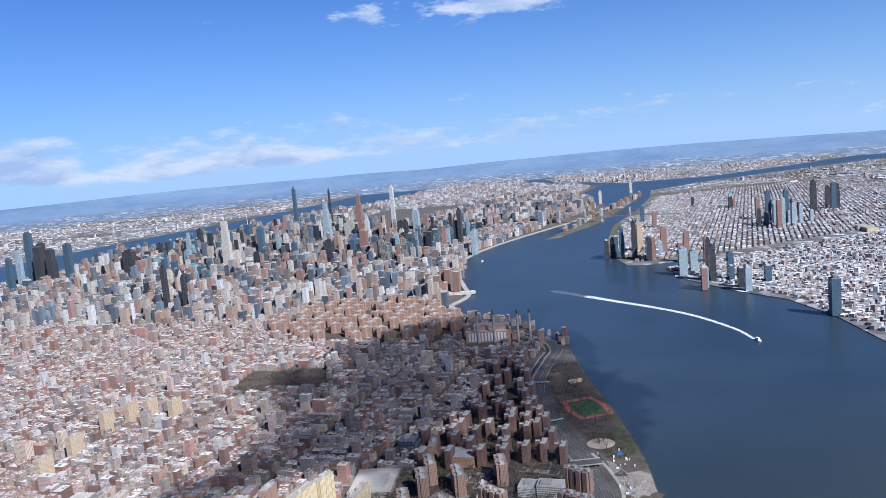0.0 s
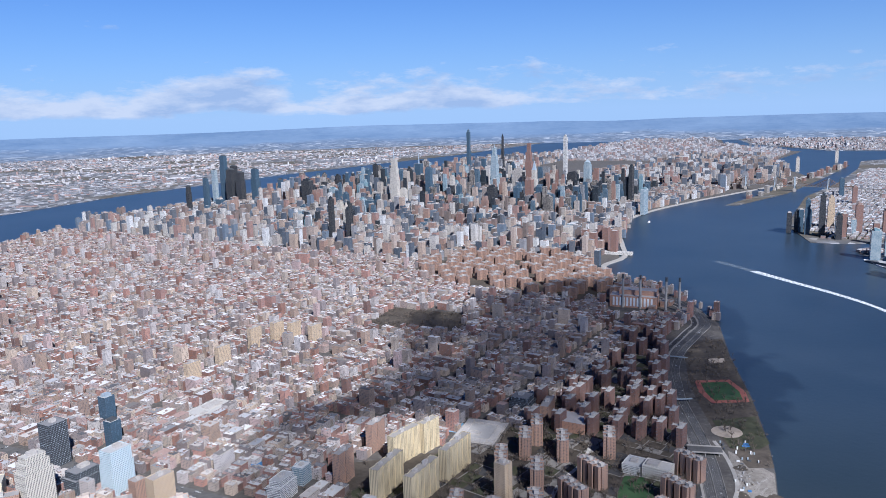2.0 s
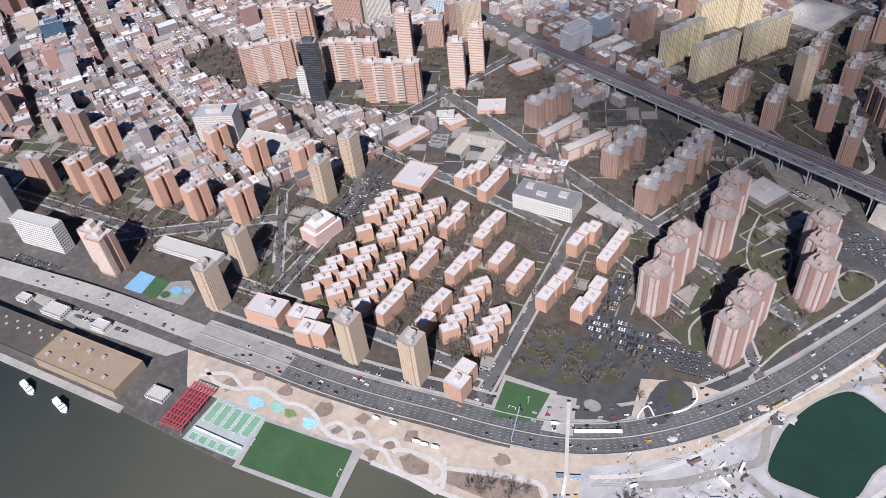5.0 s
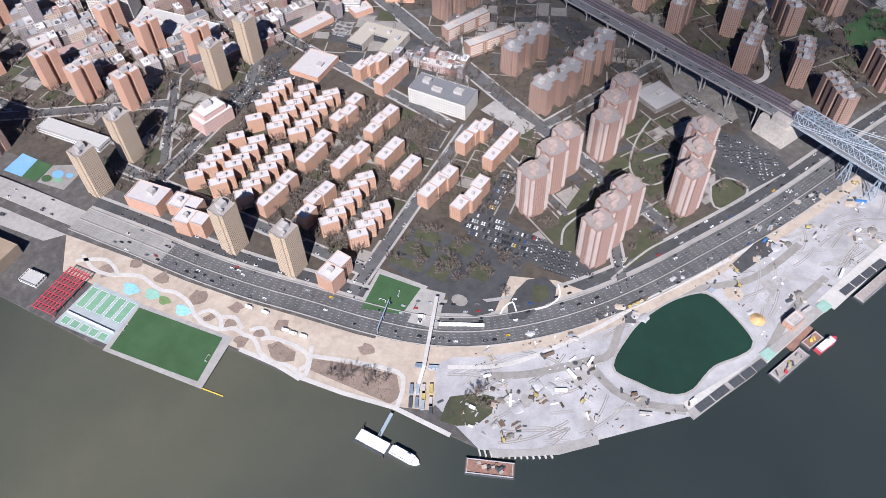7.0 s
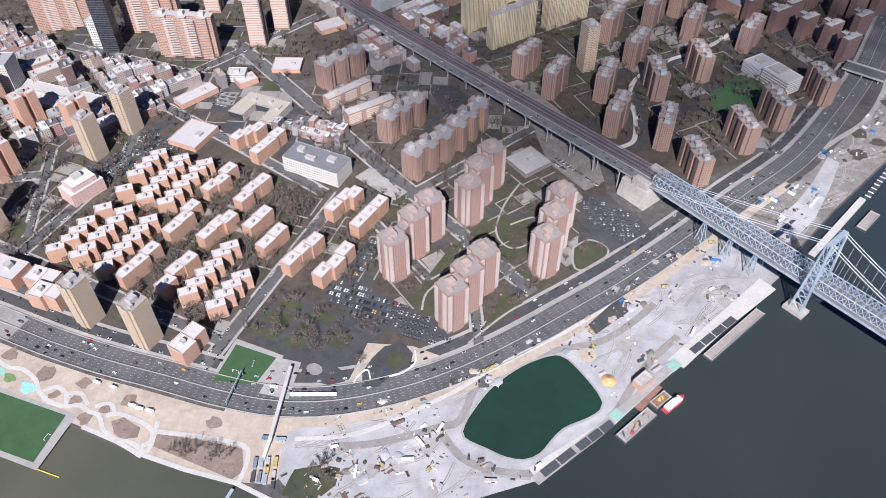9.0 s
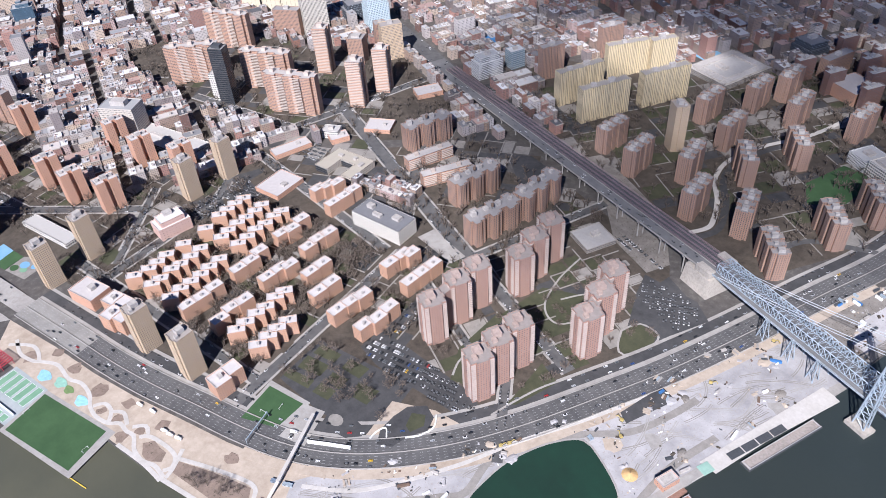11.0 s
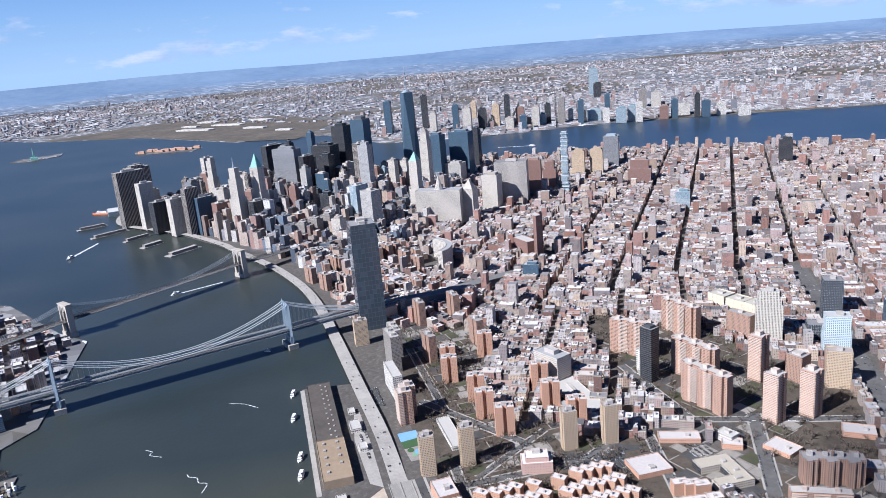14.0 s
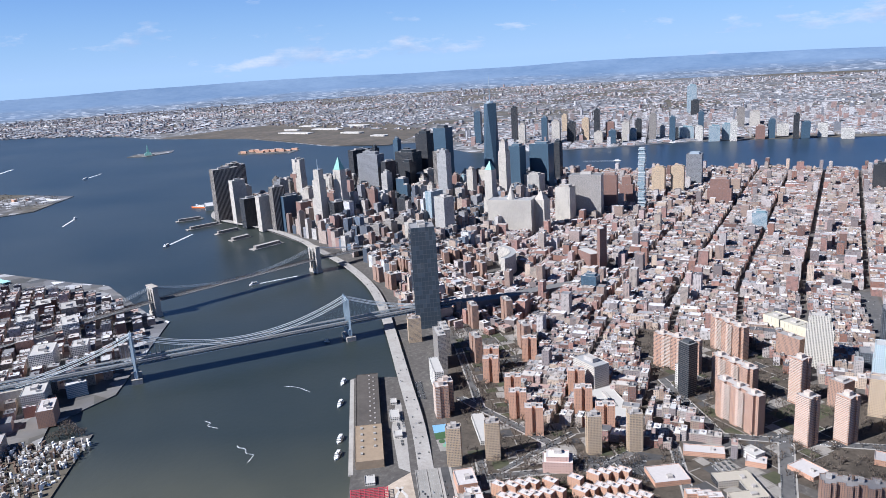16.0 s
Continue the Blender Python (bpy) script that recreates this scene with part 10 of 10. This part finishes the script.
tagged(new("distant_cars", more.mesh("distant_cars", CAR_PAINT[0], CAR_PAINT[1], CAR_PAINT[2], CAR_PAINT[3])), "many small cars on streets and lots", "cars", kind="stuff")

# ---------------------------------------------------------------- a passing cumulus above the river
CLOUD_Z = 1400
push = CLOUD_Z / math.tan(radians(SUN_EL))
ox, oy = push * math.sin(radians(SUN_AZ)), push * math.cos(radians(SUN_AZ))
DENSE = [(-350, 1140), (-244, 1330), (-243, 1879), (-60, 2120), (200, 2300), (420, 2380), (640, 2330), (700, 1900), (660, 1600), (600, 1200), (500, 1080), (300, 1120), (60, 1170), (-150, 1170)]
STEP = 22.0


def cloud_material(name, share):
    """White cloud that lets part of the sun through."""
    n = Nodes(name)
    m = n.done(n.ramp(n.noise(60), [(0.3, (0.80, 0.81, 0.83)), (0.7, (0.90, 0.90, 0.91))]), 1.0)
    thin, veil = n.t.nodes.new("ShaderNodeBsdfTransparent"), n.t.nodes.new("ShaderNodeMixShader")
    veil.inputs[0].default_value = share
    n.t.links.new(thin.outputs[0], veil.inputs[1])
    n.t.links.new(n.bsdf.outputs[0], veil.inputs[2])
    n.t.links.new(veil.outputs[0], n.t.nodes["Material Output"].inputs[0])
    return m


def cloud_sheet(name, label, poly, z, mat, seed, holes=(), ragged=70):
    """A billowing layer of cloud over a plan, with torn edges and gaps; poly is where its shade falls."""
    idx, pts, quads = {}, [], []
    xs, ys = [p[0] for p in poly], [p[1] for p in poly]
    x0, y0 = min(xs) - 120, min(ys) - 120
    for i in range(int((max(xs) + 120 - x0) / STEP)):
        for j in range(int((max(ys) + 120 - y0) / STEP)):
            x, y = x0 + (i + 0.5) * STEP, y0 + (j + 0.5) * STEP
            q = Vector((x / 150, y / 150, seed * 3.3))
            ex, ey = x + ragged * noise.noise(q) + 0.5 * ragged * noise.noise(q * 3), y + ragged * noise.noise(q + Vector((4, 7, 1))) + 0.5 * ragged * noise.noise(q * 3 + Vector((2, 2, 2)))
            if not inside(ex, ey, poly) or noise.fractal(Vector((x / 190, y / 190, 7.7 + seed)), 0.9, 2.0, 4) < -0.42 or any(math.hypot((ex - a) / c, (ey - b) / d) < 1 for a, b, c, d in holes):
                continue
            quad = []
            for a, b in ((i, j), (i + 1, j), (i + 1, j + 1), (i, j + 1)):
                if (a, b) not in idx:
                    q = Vector((a * 0.7, b * 0.7, 4.4 + seed))
                    idx[a, b] = len(pts)
                    pts.append((x0 + a * STEP + noise.noise(q) * 13 + ox, y0 + b * STEP + noise.noise(q + Vector((5, 3, 1))) * 13 + oy, z + 14 * noise.noise(q * 0.4)))
                quad.append(idx[a, b])
            quads.append(tuple(quad))
    structure(name, Shape().add(pts, quads), [mat], label, "cloud", smooth=True)


M_CLOUD = cloud_material("cloud_white", 0.36)
for layer, by in enumerate((-60, -10, 35, 80)):
    cloud_sheet("cloud", "white lumpy cumulus cloud drifting above the river", shrink(DENSE[::-1], by), CLOUD_Z + layer * 30, M_CLOUD, layer)
# thin ragged veils of the same cloud, which dim the sun over the estates
M_VEIL = cloud_material("thin_cloud", 0.25)
VEIL = [(-440, 830), (-390, 600), (-260, 450), (-120, 390), (-40, 345), (40, 325), (130, 345), (215, 410), (300, 480), (430, 600), (540, 940), (300, 1080), (60, 1120), (-150, 1120), (-380, 1080)]
for layer in range(3):
    cloud_sheet("cloud_veil", "thin ragged edge of a passing cloud", shrink(VEIL, layer * 26 - 10), CLOUD_Z + 130 + layer * 30, M_VEIL, 10 + layer, ((-110, 900, 170, 120),), 45)

# ---------------------------------------------------------------- the ordinary city, block after block
def building(sh, cx, cy, w, d, turn, z0, h, rng, detail=True):
    if not detail or detail == "light" or (detail == "fade" and cy - 0.5 * cx > 2000):
        sh.box(cx, cy, w, d, z0, z0 + h, turn)
        if detail:
            k = rng.uniform(-0.2, 0.2)
            sh.box(cx + k * w, cy + k * d, w * rng.uniform(0.25, 0.6), d * rng.uniform(0.25, 0.6), z0 + h, z0 + h + rng.uniform(2, 5), turn)
        return
    sh.roofed(rect(cx, cy, w, d, turn), z0, z0 + h, 0.9, min(0.45, w / 5))
    for _ in range(rng.choice((0, 1, 1, 2, 3))):
        a, b = rng.uniform(-0.36, 0.36) * w, rng.uniform(-0.36, 0.36) * d
        q = rng.uniform(1, 2.6)
        sh.box(cx + a * math.cos(turn) - b * math.sin(turn), cy + a * math.sin(turn) + b * math.cos(turn), q, q * rng.uniform(0.6, 1.6), z0 + h - 0.9, z0 + h + rng.uniform(0.3, 1.8), turn)
    if rng.random() < 0.75:
        k = rng.uniform(-0.25, 0.25)
        sh.box(cx - math.sin(turn) * d * k, cy + math.cos(turn) * d * k, min(w * 0.5, rng.uniform(3, 6)), min(d * 0.4, rng.uniform(3, 6)), z0 + h - 1, z0 + h + rng.uniform(1.6, 3.5), turn)


def fabric(name, zone, az, block, street, lot, depth, heights, mat, label, seed, detail=True, z0=2.4, gaps=0.04, near=None):
    """Fills a zone with blocks: az is the bearing of the long side, block its length and width, street the widths of the ways at its end and side."""
    rng = random.Random(seed)
    sh = Shape()
    a = radians(az)
    ax, ay = math.sin(a), math.cos(a)       # along
    bx, by = ay, -ax                         # across
    us = [x * ax + y * ay for x, y in zone]
    vs = [x * bx + y * by for x, y in zone]
    turn = math.atan2(ay, ax)
    L, W = block
    u = math.floor(min(us) / (L + street[0])) * (L + street[0])
    while u < max(us):
        v = math.floor(min(vs) / (W + street[1])) * (W + street[1])
        while v < max(vs):
            two = W > 2.1 * depth[0]
            for row in ((0, 1) if two else (0,)):
                s = u
                while s < u + L - 4:
                    w = min(rng.uniform(*lot) if rng.random() > 0.14 else rng.uniform(18, 40), u + L - s)
                    dd = min(rng.uniform(*depth), W / (2 if two else 1))
                    vc = (v + dd / 2) if row == 0 else (v + W - dd / 2)
                    px, py = (s + w / 2) * ax + vc * bx, (s + w / 2) * ay + vc * by
                    if w > 3.5 and rng.random() > gaps and inside(px, py, zone) and is_free(px, py):
                        h = heights(px, py, rng)
                        if w < 14 and lot[0] < 9:
                            h = min(h, 24)
                        if near is not None and near(px, py):
                            NEAR.append((px, py, w - 0.15, dd, turn, h))
                        else:
                            building(sh, px, py, w - 0.15, dd, turn, z0, h, rng, detail)
                    s += w
            v += W + street[1]
        u += L + street[0]
    return tagged(new(name, sh.mesh(name, mat)), label, "buildings", kind="stuff")


NEAR = []


def mixed(lo, hi, p_tall=0.05, t_lo=35, t_hi=60):
    return lambda x, y, r: r.uniform(t_lo, t_hi) if r.random() < p_tall else r.uniform(lo, hi)


def midtown(x, y, r):
    d = min(math.hypot((x + 250) / 900, (y - 5000) / 1200), math.hypot((x + 1300) / 500, (y - 4700) / 700) + 0.15)
    k = max(0.0, 1.35 - d)
    return (r.uniform(22, 62) if y > 4300 else r.choice((20, 26, 34, 45, 58, 72, 95)) * r.uniform(0.8, 1.2)) + k * r.choice((5, 15, 35, 60, 110, 150, 185)) * r.uniform(0.6, 1.1)


# parks, estates and the riverside stay free of ordinary houses
keep_out(COOP)
for poly in ([(455, 900), (400, 1000), (440, 1500), (600, 1850), (760, 1900), (700, 1200), (560, 900)], [(-400, 1830), (-330, 2080), (-80, 1990), (-90, 1790)], [(-1000, 470), (-985, 560), (-880, 520), (-700, 660), (-660, 600), (-890, 430)], [(40, 1060), (420, 960), (440, 1350), (580, 1780), (440, 1800), (230, 1340)], [(-330, 930), (-80, 660), (300, 600), (420, 960), (40, 1090)]):
    keep_out(poly)
ROW = [(-306, 428), (-204, 442), (-200, 478), (-302, 462)]
EAST_VILLAGE = [(560, 1050), (700, 1900), (640, 2300), (480, 2500), (-300, 2850), (-2600, 4000), (-2640, 2450), (-1500, 1600), (-600, 1250), (295, 922)]
LOWER_EAST = [(295, 905), (-1150, 1470), (-1180, 700), (-1000, 250), (-600, 150), (-350, 600)]
SOHO = [(-1160, 1470), (-1500, 1600), (-2640, 2430), (-3150, 1500), (-3300, 700), (-2250, 250), (-1500, 150), (-1000, 180), (-1190, 700)]
MIDTOWN = [(480, 2500), (430, 2800), (640, 3300), (900, 4300), (1400, 4900), (1750, 5300), (900, 5800), (-1300, 6700), (-2150, 5080), (-2530, 4030), (-300, 2850)]
UPTOWN_EAST = [(1750, 5330), (2700, 6500), (3000, 8000), (2300, 8600), (700, 5900)]
UPTOWN_WEST = [(-1300, 6720), (-500, 8000), (200, 9500), (900, 9200), (-300, 6250)]
HARLEM = [(3000, 8050), (4000, 9900), (3700, 12000), (4200, 14000), (2700, 14200), (1500, 11700), (300, 9550), (900, 9250), (2300, 8700)]
fabric("east_village_blocks", EAST_VILLAGE, 299, (170, 58), (26, 18), (7, 17), (15, 22), mixed(13, 23, 0.16, 26, 58), M_TENEMENT, "low brick tenement blocks with pale flat roofs", 1, "fade")
fabric("lower_east_side_blocks", LOWER_EAST, 22, (125, 56), (15, 15), (7, 15), (16, 24), mixed(13, 22, 0.04, 28, 50), M_TENEMENT, "dense brick tenement rows with pale flat roofs", 2, near=lambda x, y: x > -560 and y > 380 or x > -760 and y < 420)
fabric("row_blocks", ROW, 82, (110, 34), (4, 5), (7, 12), (12, 16), mixed(11, 17, 0.0), M_TENEMENT, "short rows of small pink and white houses", 22)
fabric("soho_blocks", SOHO, 27, (130, 58), (15, 14), (8, 22), (20, 28), mixed(14, 28, 0.12, 32, 64), M_TENEMENT, "old brick and stone loft blocks", 3)
fabric("financial_blocks", FIDI, 38, (90, 50), (12, 12), (13, 28), (16, 24), downtown, M_MID, "closely packed old stone office blocks", 8)
fabric("civic_blocks", CITYHALL, 60, (110, 60), (16, 20), (10, 26), (16, 24), mixed(12, 26, 0.05, 30, 50), M_TENEMENT, "low brick blocks between the bridges", 9)
fabric("midtown_blocks", MIDTOWN, 299, (170, 60), (28, 18), (13, 34), (20, 29), midtown, M_MID, "closely packed stone and brick towers", 4, "light")
fabric("upper_east_blocks", UPTOWN_EAST, 299, (150, 60), (26, 18), (18, 45), (24, 30), mixed(20, 60, 0.3, 70, 130), M_MID, "tall apartment blocks beside the river", 5, False)
fabric("upper_west_blocks", UPTOWN_WEST, 299, (200, 60), (26, 18), (18, 45), (24, 30), mixed(20, 60, 0.2, 70, 120), M_MID, "tall apartment blocks west of the park", 6, False)
fabric("harlem_blocks", HARLEM, 299, (200, 60), (26, 18), (16, 50), (22, 30), mixed(14, 30, 0.1, 40, 65), M_FAR, "distant low brick blocks", 7, False)
fabric("greenpoint_blocks", FARBANK_A, 62, (150, 44), (12, 12), (6, 26), (11, 18), mixed(7, 13, 0.05, 16, 30), M_FAR, "low brick and warehouse blocks across the river", 10, False, gaps=0.15)
fabric("queens_blocks", FARBANK_B, 33, (150, 46), (12, 12), (7, 34), (12, 20), mixed(6, 12, 0.035, 16, 40), M_FAR, "low industrial and housing blocks across the river", 11, False, gaps=0.14)
fabric("dumbo_blocks", DUMBO, 65, (90, 56), (16, 16), (12, 34), (18, 26), mixed(10, 26, 0.08, 30, 45), M_TENEMENT, "old warehouses and brick houses near the bridges", 12)
fabric("hoboken_blocks", HOBOKEN, 15, (150, 55), (18, 18), (12, 46), (16, 24), mixed(7, 15, 0.04, 30, 70), M_FAR, "low blocks on the far shore", 13, False)


patch("ground_harbour_park", [(-5250, -450), (-5480, -960), (-6580, -1900), (-7180, -3000), (-7900, -2500), (-8300, -1900), (-7600, -700), (-6300, -150)], 3.2, M_MARSH, "flat brown harbour park of winter grass")
for x, y, w, d in ((-6834, -1500, 420, 90), (-7080, -1230, 380, 80), (-7330, -960, 300, 110), (-7600, -1500, 260, 90), (-6500, -900, 240, 70), (-7250, -1620, 200, 60), (-6050, -600, 160, 60)):
    single("harbour_depot", "long low depot with a bright white roof", x, y, w, d, 11, 35, M_CREAM)


def town(name, label, zone, count, spread, low, high, seed, halls=0.06, out=14800, avoid=()):
    """Many small roofs over wide far-off land, thinning out in patches."""
    rng = np.random.default_rng(seed)
    xs, ys = [p[0] for p in zone], [p[1] for p in zone]
    sh, made, tries = Shape(), 0, 0
    while made < count and tries < count * 8:
        tries += 1
        x, y = rng.uniform(min(xs), max(xs)), rng.uniform(min(ys), max(ys))
        if math.hypot(x, y) > out or not inside(x, y, zone) or any(inside(x, y, q) for q in avoid):
            continue
        lively = noise.noise(Vector((x / 1100, y / 1100, seed))) + 0.5 * noise.noise(Vector((x / 330, y / 330, seed)))
        if lively < rng.uniform(-0.45, 0.15):
            continue
        if rng.random() < halls:
            w, d, h = rng.uniform(60, 190), rng.uniform(30, 80), rng.uniform(8, 13)
        else:
            w, d, h = rng.uniform(*spread), rng.uniform(*spread) * 0.7, rng.uniform(low, high)
            if rng.random() < 0.03:
                h = rng.uniform(22, 58)
        sh.box(x, y, w, d, 2.3, 2.5 + h, (0.35 if x < 0 else 0.95) + 0.6 * round(2 * noise.noise(Vector((x / 2500, y / 2500, 5)))))
        made += 1
    tagged(new(name, sh.mesh(name, M_FAR)), label, "buildings", kind="stuff")


FAR_WEST = [(-4700, 200), (-4400, 3200), (-3300, 6200), (-900, 11000), (700, 14600), (-9000, 12000), (-14800, 1000), (-14000, -6000), (-9500, -8000), (-8300, -4700), (-7700, -3300), (-8300, -2300), (-6400, -300)]
town("far_jersey_town", "pale roofs and warehouses of towns beyond the wide river", FAR_WEST, 15000, (14, 44), 6, 14, 31, avoid=(HOBOKEN,))
town("far_bayonne_town", "pale roofs of the harbour's far shore", [(-8400, -5000), (-7650, -3400), (-8600, -2500), (-11500, -3400), (-13500, -5500), (-12000, -8500), (-9200, -8200)], 2600, (16, 50), 6, 12, 35, 0.2)
town("far_queens_town", "low roofs of wide suburbs across the river", [(4200, 2600), (5600, 4200), (5200, 7000), (4300, 7900), (5400, 8400), (9000, 9400), (13500, 7500), (9000, 2500)], 9000, (12, 36), 6, 12, 33, avoid=(FARBANK_B,))
town("far_bronx_town", "close-set roofs of the northern borough", [(4750, 14000), (4300, 12000), (4600, 10100), (5600, 9700), (8000, 10600), (11000, 12200), (9000, 14000)], 5000, (14, 44), 9, 24, 34)

# the tenements nearest the river are things of their own
r_n = random.Random(55)
for px, py, w, dd, turn, h in NEAR[:240]:
    ob = thing("tenement", "brick tenement house with a pale flat roof", "house", px, py, 2.4, turn, "tenements")
    part("body", Shape().roofed(rect(0, 0, w, dd), 0, h, 0.9, min(0.45, w / 5)), ob, M_TENEMENT_ONE)
    part("stair_bulkhead", Shape().box(r_n.uniform(-1, 1), r_n.uniform(-3, 3), min(3.2, w * 0.4), 4, h - 0.95, h + 2.6), ob, M_BULK)
    part("cornice", Shape().box(0, -dd / 2 - 0.25, w, 0.5, h - 1.2, h + 0.25, bottom=True), ob, M_STONE)
rest = Shape()
for px, py, w, dd, turn, h in NEAR[240:]:
    building(rest, px, py, w, dd, turn, 2.4, h, r_n)
if rest.v:
    tagged(new("riverside_tenements", rest.mesh("riverside_tenements", M_TENEMENT)), "brick tenement rows near the estates", "buildings", kind="stuff")
